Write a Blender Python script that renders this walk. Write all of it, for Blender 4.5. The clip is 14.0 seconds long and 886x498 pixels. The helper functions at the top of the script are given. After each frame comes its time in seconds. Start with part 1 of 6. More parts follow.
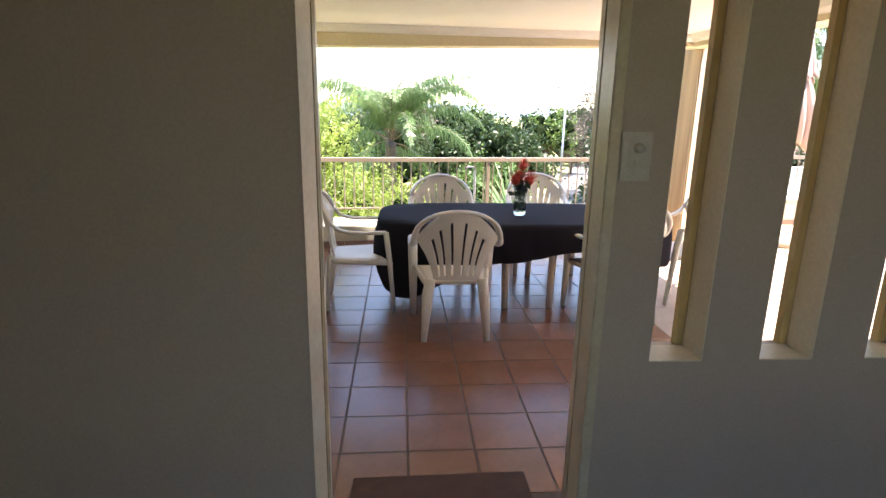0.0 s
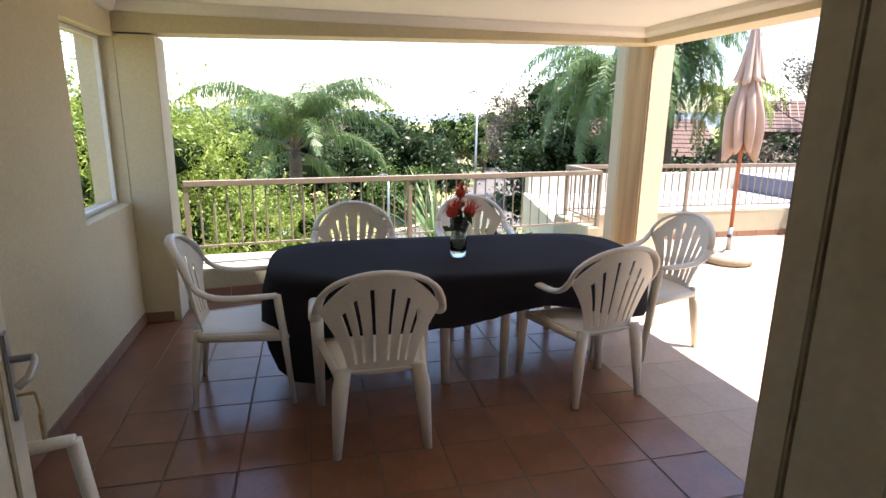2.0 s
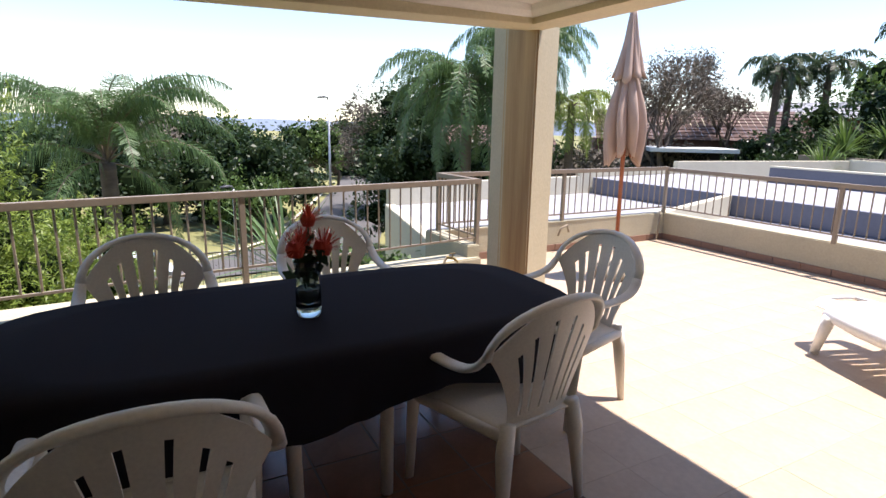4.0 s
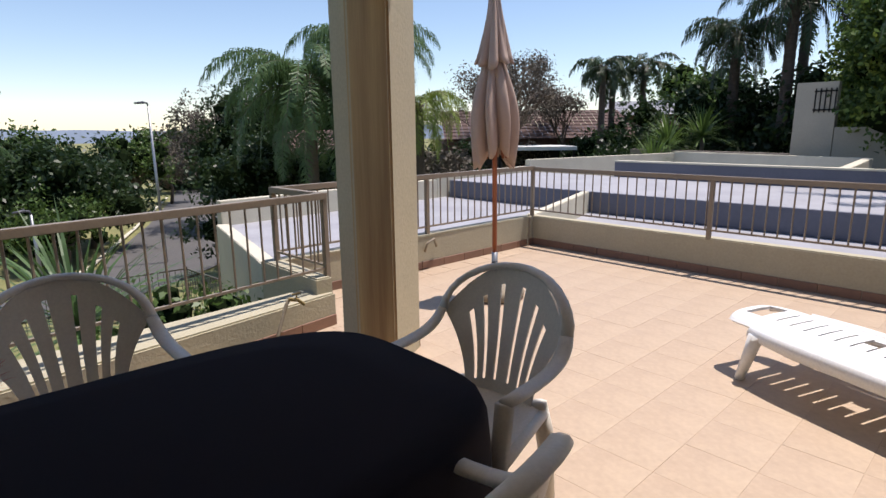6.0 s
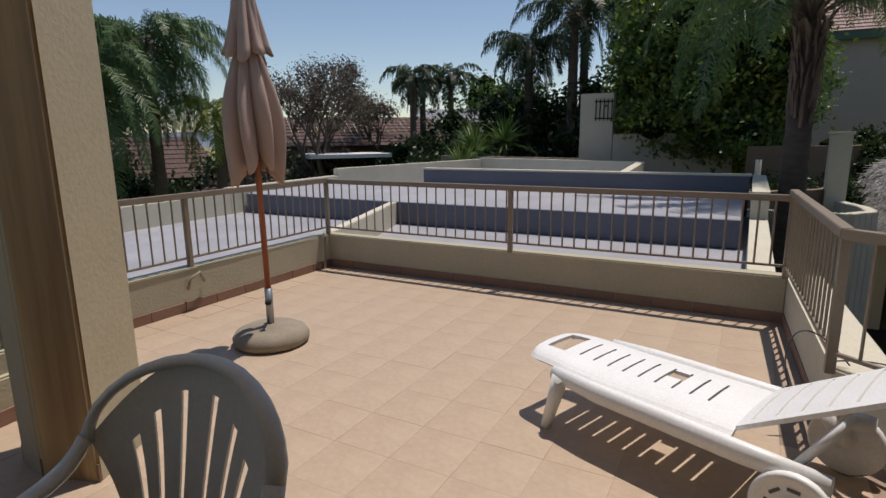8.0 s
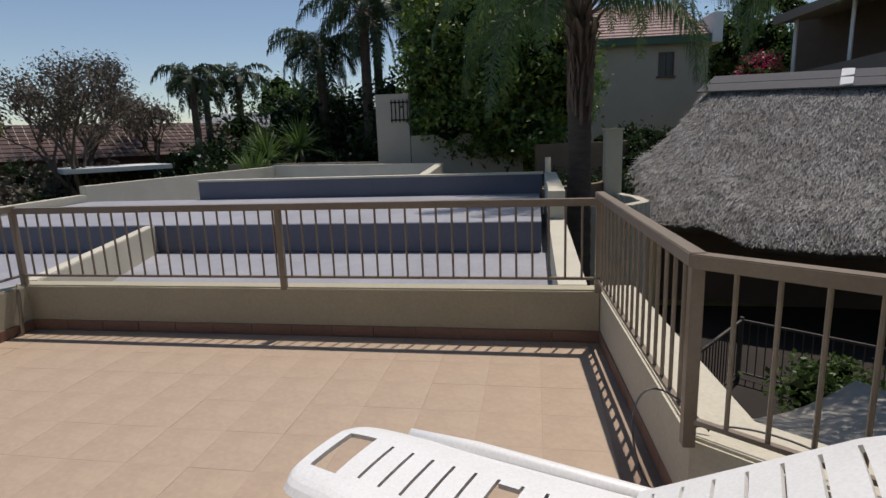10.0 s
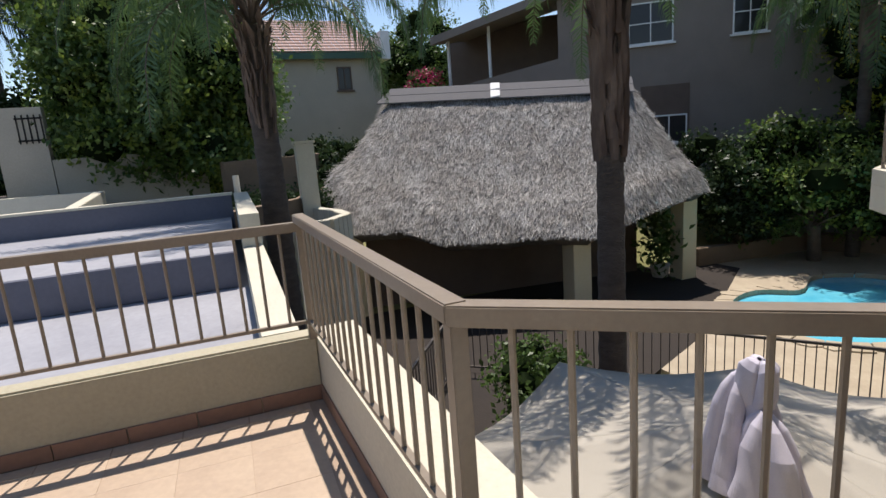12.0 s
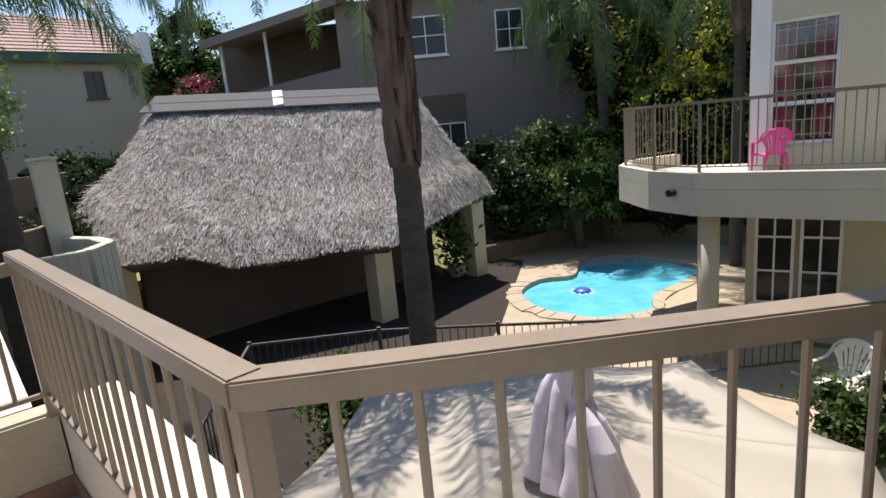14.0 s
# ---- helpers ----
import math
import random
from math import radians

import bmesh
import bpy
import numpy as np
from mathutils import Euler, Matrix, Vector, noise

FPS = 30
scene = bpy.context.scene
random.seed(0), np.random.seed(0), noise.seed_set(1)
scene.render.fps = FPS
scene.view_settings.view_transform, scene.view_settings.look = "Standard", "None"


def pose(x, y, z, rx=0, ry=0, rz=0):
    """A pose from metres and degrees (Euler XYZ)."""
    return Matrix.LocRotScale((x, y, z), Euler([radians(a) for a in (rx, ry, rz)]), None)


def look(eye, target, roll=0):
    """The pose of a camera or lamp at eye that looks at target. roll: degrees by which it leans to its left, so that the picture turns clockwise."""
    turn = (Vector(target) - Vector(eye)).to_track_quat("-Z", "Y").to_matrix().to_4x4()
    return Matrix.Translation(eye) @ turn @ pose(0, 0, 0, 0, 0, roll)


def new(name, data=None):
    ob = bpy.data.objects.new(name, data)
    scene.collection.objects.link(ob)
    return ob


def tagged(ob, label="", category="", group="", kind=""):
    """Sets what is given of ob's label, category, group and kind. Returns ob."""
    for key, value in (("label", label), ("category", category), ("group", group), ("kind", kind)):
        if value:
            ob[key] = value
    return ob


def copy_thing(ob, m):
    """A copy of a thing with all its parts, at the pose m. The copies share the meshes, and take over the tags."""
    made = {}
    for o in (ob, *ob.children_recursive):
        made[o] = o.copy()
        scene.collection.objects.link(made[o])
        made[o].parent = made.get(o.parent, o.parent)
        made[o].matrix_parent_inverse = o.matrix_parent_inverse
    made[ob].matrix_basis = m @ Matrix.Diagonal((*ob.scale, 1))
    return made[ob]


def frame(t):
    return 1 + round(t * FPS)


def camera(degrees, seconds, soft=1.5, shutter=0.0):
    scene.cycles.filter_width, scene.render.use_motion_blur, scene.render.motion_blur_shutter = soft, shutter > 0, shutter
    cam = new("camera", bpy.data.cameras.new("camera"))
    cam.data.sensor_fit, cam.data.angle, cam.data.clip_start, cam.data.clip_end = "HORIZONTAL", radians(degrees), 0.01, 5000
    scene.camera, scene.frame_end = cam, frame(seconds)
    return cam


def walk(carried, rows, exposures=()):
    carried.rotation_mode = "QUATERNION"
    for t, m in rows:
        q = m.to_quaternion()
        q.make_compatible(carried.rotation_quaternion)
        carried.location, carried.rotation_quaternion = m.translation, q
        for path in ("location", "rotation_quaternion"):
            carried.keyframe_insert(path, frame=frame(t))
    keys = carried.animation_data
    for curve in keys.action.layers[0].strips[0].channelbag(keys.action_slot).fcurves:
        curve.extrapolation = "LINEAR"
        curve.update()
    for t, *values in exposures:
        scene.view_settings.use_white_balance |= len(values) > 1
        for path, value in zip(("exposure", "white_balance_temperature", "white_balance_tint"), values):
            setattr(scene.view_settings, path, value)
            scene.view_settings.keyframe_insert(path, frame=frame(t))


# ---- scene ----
cam = camera(77.0, 14.0)
PATH = [
    (0, (-0.01, -0.326, 1.624), (0.145, 1.607, 1.136), 1.1),
    (0.5, (-0.003, 0.036, 1.63), (0.196, 1.966, 1.143), 0.1),
    (1, (0.025, 0.34, 1.626), (0.32, 2.259, 1.149), 0.1),
    (1.5, (0.063, 0.648, 1.644), (0.429, 2.556, 1.168), 0.4),
    (2, (0.087, 0.917, 1.652), (0.542, 2.808, 1.185), 0.8),
    (2.5, (0.161, 1.176, 1.645), (0.733, 3.036, 1.185), 0.8),
    (2.7, (0.195, 1.259, 1.645), (0.811, 3.106, 1.188), 0.9),
    (4.8, (0.621, 2.565, 1.525), (1.72, 4.181, 1.103), 0.2),
    (5, (0.673, 2.656, 1.535), (1.811, 4.245, 1.114), -0.1),
    (5.5, (0.878, 2.862, 1.532), (2.121, 4.371, 1.11), -0.5),
    (6, (1.111, 3.051, 1.514), (2.449, 4.479, 1.098), -0.6),
    (6.5, (1.34, 3.181, 1.499), (2.752, 4.536, 1.087), -0.9),
    (7, (1.599, 3.273, 1.495), (3.11, 4.518, 1.086), -1.0),
    (7.5, (1.893, 3.29, 1.501), (3.517, 4.387, 1.098), -1.3),
    (7.7, (1.923, 3.293, 1.514), (3.59, 4.323, 1.113), -1.0),
    (9.8, (3.077, 3.407, 1.492), (4.986, 3.85, 1.09), -2.0),
    (10, (3.175, 3.42, 1.489), (5.107, 3.749, 1.088), -2.1),
    (10.5, (3.391, 3.433, 1.489), (5.349, 3.5, 1.088), -2.5),
    (11, (3.565, 3.428, 1.492), (5.518, 3.272, 1.088), -3.0),
    (11.5, (3.854, 3.366, 1.457), (5.77, 2.95, 1.058), -3.5),
    (12, (3.998, 3.314, 1.442), (5.833, 2.631, 1.036), -4.3),
    (12.5, (4.146, 3.253, 1.428), (5.893, 2.371, 1.015), -4.6),
    (13, (4.242, 3.212, 1.417), (5.918, 2.206, 0.999), -4.8),
    (13.5, (4.309, 3.181, 1.409), (5.901, 2.048, 0.982), -5.0),
    (14, (4.331, 3.155, 1.398), (5.798, 1.865, 0.969), -5.3),
]
walk(cam, [(t, look(eye, target, roll)) for t, eye, target, roll in PATH], [(0, 3.25, 7100, 20), (1, 2.85, 7100, 20), (1.8, 2.5, 7000, 18), (2.7, 2.15, 6850, 17), (4.8, 0.97, 6600, 19), (6, 0.55, 6700, 17), (7.5, 0.0, 6950, 15), (10, -0.25, 6800, 14), (11, 0.1, 6800, 14), (12, 0.5, 6800, 14), (14, 0.85, 6900, 15)])
scene.view_settings.exposure = 0.0

# ---- light ----
SUN_TO = Vector((0.27, -0.11, 1.0)).normalized()
ELEV = math.asin(SUN_TO.z)
AZ = math.atan2(SUN_TO.x, SUN_TO.y)
world = bpy.data.worlds.new("world")
scene.world = world
world.use_nodes = True
wn = world.node_tree
wn.nodes.clear()
sky = wn.nodes.new("ShaderNodeTexSky")
sky.sky_type = "NISHITA"
sky.sun_disc = False
sky.sun_elevation = ELEV
sky.sun_rotation = AZ
sky.air_density = 1.0
sky.dust_density = 0.02
sky.ozone_density = 2.4
bg = wn.nodes.new("ShaderNodeBackground")
bg.inputs["Strength"].default_value = 0.11
wo = wn.nodes.new("ShaderNodeOutputWorld")
wn.links.new(sky.outputs[0], bg.inputs[0])
wn.links.new(bg.outputs[0], wo.inputs[0])
sun_data = bpy.data.lights.new("sun", "SUN")
sun_data.energy = 4.0
sun_data.angle = radians(0.53)
sun_data.color = (1.0, 0.965, 0.92)
sun = new("sun", sun_data)
sun.matrix_world = look(SUN_TO * 50, (0, 0, 0))


# ---- materials ----
MATS = {}


def material(name, color, rough=0.6, color2=None, scale=6.0, amount=0.5, fine=80.0, bump=0.15, depth=0.003,
             metal=0.0, spec=0.5, per_object=0.0, stretch=(1, 1, 1), coat=0.0, transmission=0.0, translucent=0.0, alpha=1.0):
    """A surface with stains at a large scale, grain at a fine one and relief."""
    m = bpy.data.materials.new(name)
    m.use_nodes = True
    nt = m.node_tree
    n, l = nt.nodes, nt.links
    bsdf = n["Principled BSDF"]
    tc = n.new("ShaderNodeTexCoord")
    mp = n.new("ShaderNodeMapping")
    mp.inputs["Scale"].default_value = stretch
    l.new(tc.outputs["Object"], mp.inputs[0])
    n1 = n.new("ShaderNodeTexNoise")
    n1.inputs["Scale"].default_value = scale
    n1.inputs["Detail"].default_value = 5
    n1.inputs["Roughness"].default_value = 0.6
    l.new(mp.outputs[0], n1.inputs["Vector"])
    n2 = n.new("ShaderNodeTexNoise")
    n2.inputs["Scale"].default_value = fine
    n2.inputs["Detail"].default_value = 3
    l.new(mp.outputs[0], n2.inputs["Vector"])
    ramp = n.new("ShaderNodeValToRGB")
    ramp.color_ramp.elements[0].position = 0.35
    ramp.color_ramp.elements[1].position = 0.68
    c2 = color2 or tuple(c * 0.75 for c in color)
    ramp.color_ramp.elements[0].color = (*c2, 1)
    ramp.color_ramp.elements[1].color = (*color, 1)
    l.new(n1.outputs["Fac"], ramp.inputs[0])
    base = n.new("ShaderNodeMixRGB")
    base.inputs[0].default_value = amount
    base.inputs[1].default_value = (*color, 1)
    l.new(ramp.outputs[0], base.inputs[2])
    hs = n.new("ShaderNodeHueSaturation")
    l.new(base.outputs[0], hs.inputs["Color"])
    mr = n.new("ShaderNodeMapRange")
    mr.inputs["To Min"].default_value = 0.86
    mr.inputs["To Max"].default_value = 1.14
    l.new(n2.outputs["Fac"], mr.inputs[0])
    val = mr.outputs[0]
    if per_object:
        oi = n.new("ShaderNodeObjectInfo")
        mr2 = n.new("ShaderNodeMapRange")
        mr2.inputs["To Min"].default_value = 1 - per_object
        mr2.inputs["To Max"].default_value = 1 + per_object
        l.new(oi.outputs["Random"], mr2.inputs[0])
        mul = n.new("ShaderNodeMath")
        mul.operation = "MULTIPLY"
        l.new(val, mul.inputs[0])
        l.new(mr2.outputs[0], mul.inputs[1])
        val = mul.outputs[0]
    l.new(val, hs.inputs["Value"])
    l.new(hs.outputs[0], bsdf.inputs["Base Color"])
    rr = n.new("ShaderNodeMapRange")
    rr.inputs["To Min"].default_value = max(0.02, rough - 0.08)
    rr.inputs["To Max"].default_value = min(1.0, rough + 0.08)
    l.new(n1.outputs["Fac"], rr.inputs[0])
    l.new(rr.outputs[0], bsdf.inputs["Roughness"])
    bsdf.inputs["Metallic"].default_value = metal
    bsdf.inputs["Specular IOR Level"].default_value = spec
    bsdf.inputs["Coat Weight"].default_value = coat
    bsdf.inputs["Transmission Weight"].default_value = transmission
    if bump:
        b = n.new("ShaderNodeBump")
        b.inputs["Strength"].default_value = bump
        b.inputs["Distance"].default_value = depth
        l.new(n2.outputs["Fac"], b.inputs["Height"])
        l.new(b.outputs[0], bsdf.inputs["Normal"])
    if translucent:
        out = n["Material Output"]
        tr = n.new("ShaderNodeBsdfTranslucent")
        l.new(hs.outputs[0], tr.inputs["Color"])
        mix = n.new("ShaderNodeMixShader")
        mix.inputs[0].default_value = translucent
        l.new(bsdf.outputs[0], mix.inputs[1])
        l.new(tr.outputs[0], mix.inputs[2])
        l.new(mix.outputs[0], out.inputs["Surface"])
    MATS[name] = m
    return m


M_INT = material("interior_wall_paint", (0.52, 0.455, 0.39), 0.7, scale=1.2, amount=0.25, fine=120, bump=0.1)
M_CREAM = material("cream_plaster", (0.62, 0.54, 0.36), 0.75, (0.54, 0.46, 0.30), scale=1.5, amount=0.4, fine=60, bump=0.35, depth=0.004)
M_OCHRE = material("ochre_shade_paint", (0.50, 0.36, 0.18), 0.6, (0.22, 0.12, 0.05), scale=3.0, amount=0.8, fine=60, bump=0.2, depth=0.003, stretch=(2.6, 2.6, 0.12))
M_KHAKI = material("khaki_plaster", (0.43, 0.39, 0.28), 0.85, (0.36, 0.33, 0.235), scale=2.5, amount=0.6, fine=45, bump=0.4, depth=0.008)
M_COL = material("rough_column_plaster", (0.47, 0.41, 0.28), 0.85, (0.40, 0.35, 0.235), scale=2.0, amount=0.5, fine=45, bump=0.4, depth=0.005)
M_PALE = material("pale_plaster", (0.60, 0.56, 0.44), 0.8, (0.48, 0.44, 0.34), scale=2.0, amount=0.5, fine=50, bump=0.4, depth=0.005)
M_CEIL = material("ceiling_white", (0.80, 0.77, 0.70), 0.7, scale=2, amount=0.15, fine=100, bump=0.03)
M_FRAME = material("cream_gloss_paint", (0.66, 0.62, 0.50), 0.35, (0.50, 0.42, 0.26), scale=9, amount=0.5, fine=60, bump=0.1)
M_TERRA = material("terracotta_tile", (0.232, 0.106, 0.060), 0.24, (0.170, 0.076, 0.043), scale=3.5, amount=0.6, fine=40, bump=0.06, depth=0.002, per_object=0.09)
M_SKIRT = material("terracotta_skirting", (0.25, 0.14, 0.095), 0.6, (0.19, 0.105, 0.07), scale=5, amount=0.6, fine=50, bump=0.1, per_object=0.08)
M_GROUT = material("dark_grout", (0.10, 0.075, 0.055), 0.9, scale=8, amount=0.5)
M_BEIGE = material("sandy_tile", (0.47, 0.36, 0.255), 0.55, (0.39, 0.285, 0.20), scale=0.9, amount=0.7, fine=35, bump=0.08, depth=0.002)
M_GROUT3 = material("reddish_grout", (0.13, 0.085, 0.06), 0.9, scale=8, amount=0.5)
M_GROUT2 = material("sandy_grout", (0.46, 0.35, 0.25), 0.9, (0.24, 0.17, 0.12), scale=0.8, amount=1.0, fine=30, bump=0.1)
M_PLASTIC = material("white_resin", (0.72, 0.68, 0.60), 0.42, (0.64, 0.59, 0.50), scale=4, amount=0.35, fine=90, bump=0.05)
M_PLASTIC_W = material("bright_white_resin", (0.82, 0.82, 0.80), 0.4, (0.72, 0.72, 0.69), scale=4, amount=0.35, fine=90, bump=0.05)
M_CLOTH = material("black_tablecloth", (0.020, 0.017, 0.021), 0.95, (0.015, 0.013, 0.016), scale=5, amount=0.5, fine=400, bump=0.3, depth=0.001, spec=0.12)
M_RAIL = material("brown_rail_paint", (0.26, 0.21, 0.155), 0.42, (0.20, 0.16, 0.12), scale=7, amount=0.5, fine=60, bump=0.08, spec=0.5)
M_GREYROOF = material("grey_waterproofing", (0.34, 0.34, 0.36), 0.75, (0.25, 0.25, 0.27), scale=1.2, amount=0.7, fine=20, bump=0.3, depth=0.006)
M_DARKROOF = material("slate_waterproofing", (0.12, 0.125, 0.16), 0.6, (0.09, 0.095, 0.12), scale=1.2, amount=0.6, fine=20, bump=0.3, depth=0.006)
# Near-black: dark ground and the garden's deep shade in one colour.
M_DARKPAVE = material("deep_shade_paving", (0.032, 0.024, 0.018), 0.95, (0.018, 0.013, 0.010), scale=1.2, amount=0.8, fine=25, bump=0.4, depth=0.01)
M_SOIL = material("soil", (0.16, 0.115, 0.07), 0.95, (0.10, 0.075, 0.045), scale=0.6, amount=0.8, fine=12, bump=0.5, depth=0.03)
M_ROAD = material("asphalt", (0.10, 0.095, 0.09), 0.9, (0.075, 0.072, 0.07), scale=0.8, amount=0.6, fine=60, bump=0.4, depth=0.01)
M_GRASS = material("dry_lawn", (0.24, 0.22, 0.09), 0.95, (0.14, 0.15, 0.05), scale=0.5, amount=0.8, fine=25, bump=0.6, depth=0.03)
M_PAVE = material("pool_paving", (0.42, 0.35, 0.25), 0.8, (0.32, 0.26, 0.18), scale=1.5, amount=0.7, fine=20, bump=0.3, depth=0.006)
M_STRAW = material("bleached_straw", (0.40, 0.385, 0.36), 0.9, (0.27, 0.245, 0.215), scale=1.6, amount=0.8, fine=90, bump=0)
straw_tree = M_STRAW.node_tree
straw_hue = next(q for q in straw_tree.nodes if q.type == "HUE_SAT")
straw_geo = straw_tree.nodes.new("ShaderNodeNewGeometry")
straw_map = straw_tree.nodes.new("ShaderNodeMapRange")
straw_map.inputs["To Min"].default_value = 0.12
straw_map.inputs["To Max"].default_value = 1.75
straw_tree.links.new(straw_geo.outputs["Random Per Island"], straw_map.inputs[0])
straw_tree.links.new(straw_map.outputs[0], straw_hue.inputs["Value"])
# Darker than the straw: shade in the gaps between straws, as colour.
M_THATCH = material("thatch", (0.12, 0.105, 0.09), 0.95, (0.06, 0.052, 0.044), scale=2.2, amount=0.8, fine=30, bump=0.9, depth=0.03)
M_UMB = material("umbrella_canvas", (0.52, 0.39, 0.32), 0.85, (0.42, 0.30, 0.24), scale=3, amount=0.5, fine=150, bump=0.2, translucent=0.15)
M_WOOD = material("red_brown_wood", (0.30, 0.085, 0.03), 0.4, (0.21, 0.055, 0.02), scale=3, amount=0.6, fine=40, stretch=(8, 8, 1), bump=0.1)
M_STONE = material("cast_stone", (0.30, 0.255, 0.19), 0.9, (0.22, 0.18, 0.13), scale=6, amount=0.7, fine=50, bump=0.5, depth=0.005)
M_STEEL = material("grey_steel", (0.42, 0.42, 0.42), 0.4, scale=8, amount=0.5, metal=0.8, bump=0.05)
M_BRASS = material("aged_brass", (0.45, 0.33, 0.14), 0.35, metal=0.9, scale=20, amount=0.5, bump=0.05)
M_WHITE = material("white_paint", (0.75, 0.75, 0.72), 0.5, scale=3, amount=0.3, bump=0.05)
M_DARK = material("dark_void", (0.02, 0.018, 0.016), 0.9, bump=0)
M_BARK = material("palm_bark", (0.13, 0.10, 0.08), 0.95, (0.07, 0.052, 0.042), scale=4, amount=0.8, fine=22, stretch=(1, 1, 3), bump=0.9, depth=0.03)


# ---- mesh helpers ----
def part(name, bm, mat, parent=None, label="", smooth=False, kind=""):
    me = bpy.data.meshes.new(name)
    bm.to_mesh(me)
    bm.free()
    for mm in (mat if isinstance(mat, (list, tuple)) else [mat]):
        me.materials.append(mm)
    if smooth:
        for p in me.polygons:
            p.use_smooth = True
    ob = new(name, me)
    if parent:
        ob.parent = parent
    return tagged(ob, label=label, kind=kind)


def box(bm, a, b, m=None, bevel=0.0, mat=0):
    """A box between two corners, turned by m, with bevelled edges."""
    g = bmesh.ops.create_cube(bm, size=1.0)
    vs = g["verts"]
    for v in vs:
        v.co = Vector(((a[i] + b[i]) / 2 + v.co[i] * (b[i] - a[i]) for i in range(3)))
    if bevel:
        es = {e for v in vs for e in v.link_edges}
        r = bmesh.ops.bevel(bm, geom=list(es), offset=bevel, segments=2, affect="EDGES", clamp_overlap=True)
        vs = list({v for f in r["faces"] for v in f.verts} | {v for v in vs if v.is_valid})
    fs = {f for v in vs for f in v.link_faces}
    for f in fs:
        f.material_index = mat
    if m is not None:
        for v in vs:
            v.co = m @ v.co
    return bm


def prism(bm, pts, z0, z1, mat=0, bevel=0.0):
    """An upright block over a plan of points (counter-clockwise)."""
    lo = [bm.verts.new((x, y, z0)) for x, y in pts]
    hi = [bm.verts.new((x, y, z1)) for x, y in pts]
    fs = [bm.faces.new(hi), bm.faces.new(lo[::-1])]
    n = len(pts)
    for i in range(n):
        fs.append(bm.faces.new((lo[i], lo[(i + 1) % n], hi[(i + 1) % n], hi[i])))
    for f in fs:
        f.material_index = mat
    if bevel:
        es = {e for e in fs[0].edges}
        bmesh.ops.bevel(bm, geom=list(es), offset=bevel, segments=2, affect="EDGES", clamp_overlap=True)
    return bm


def tube(bm, pts, radii, seg=8, flat=1.0, caps=True, mat=0):
    """A tube through points; flat squeezes it along its own upright side."""
    pts = [Vector(p) for p in pts]
    if not isinstance(radii, (list, tuple)):
        radii = [radii] * len(pts)
    rings = []
    up = Vector((0, 0, 1))
    for i, p in enumerate(pts):
        d = (pts[min(i + 1, len(pts) - 1)] - pts[max(i - 1, 0)]).normalized()
        ref = up if abs(d.z) < 0.95 else Vector((0, 1, 0))
        s = d.cross(ref).normalized()
        u = s.cross(d).normalized()
        r = radii[i]
        rings.append([bm.verts.new(p + s * (math.cos(a) * r) + u * (math.sin(a) * r * flat))
                      for a in (2 * math.pi * k / seg for k in range(seg))])
    for a, b in zip(rings, rings[1:]):
        for k in range(seg):
            f = bm.faces.new((a[k], a[(k + 1) % seg], b[(k + 1) % seg], b[k]))
            f.material_index = mat
    if caps:
        bm.faces.new(rings[0][::-1])
        bm.faces.new(rings[-1])
    return bm


def lathe(bm, prof, seg=24, center=(0, 0, 0), mat=0):
    """A turned body from (radius, z) pairs."""
    c = Vector(center)
    rings = [[bm.verts.new(c + Vector((max(r, 1e-4) * math.cos(2 * math.pi * k / seg), max(r, 1e-4) * math.sin(2 * math.pi * k / seg), z)))
              for k in range(seg)] for r, z in prof]
    for a, b in zip(rings, rings[1:]):
        for k in range(seg):
            f = bm.faces.new((a[k], a[(k + 1) % seg], b[(k + 1) % seg], b[k]))
            f.material_index = mat
    return bm


def sheet(bm, grid, thick=0.0, skip=None, mat=0):
    """A skin over a grid of points, of a thickness; skip(i, j) leaves cells out."""
    n, k = len(grid), len(grid[0])
    pos = [[Vector(p) for p in row] for row in grid]
    vs = {}

    def normal(i, j):
        a = pos[min(i + 1, n - 1)][j] - pos[max(i - 1, 0)][j]
        b = pos[i][min(j + 1, k - 1)] - pos[i][max(j - 1, 0)]
        c = a.cross(b)
        return c.normalized() if c.length > 1e-9 else Vector((0, 0, 1))

    def vert(i, j, s):
        if (i, j, s) not in vs:
            vs[i, j, s] = bm.verts.new(pos[i][j] + normal(i, j) * (thick * s / 2))
        return vs[i, j, s]

    cells = {(i, j) for i in range(n - 1) for j in range(k - 1) if not (skip and skip(i, j))}
    for i, j in cells:
        q = [(i, j), (i + 1, j), (i + 1, j + 1), (i, j + 1)]
        if not thick:
            bm.faces.new([vert(*c, 0) for c in q]).material_index = mat
            continue
        bm.faces.new([vert(*c, 1) for c in q]).material_index = mat
        bm.faces.new([vert(*c, -1) for c in q[::-1]]).material_index = mat
        for (di, dj), (c, d) in {(0, -1): (0, 1), (1, 0): (1, 2), (0, 1): (2, 3), (-1, 0): (3, 0)}.items():
            if (i + di, j + dj) not in cells:
                bm.faces.new((vert(*q[d], 1), vert(*q[c], 1), vert(*q[c], -1), vert(*q[d], -1))).material_index = mat
    return bm


def thing(name, m=None, label="", category="", group=""):
    ob = new(name)
    if m is not None:
        ob.matrix_world = m
    return tagged(ob, label, category, group)


def structure(name, bm, mat, smooth=False, label=""):
    return part(name, bm, mat, None, label, smooth, "structure")


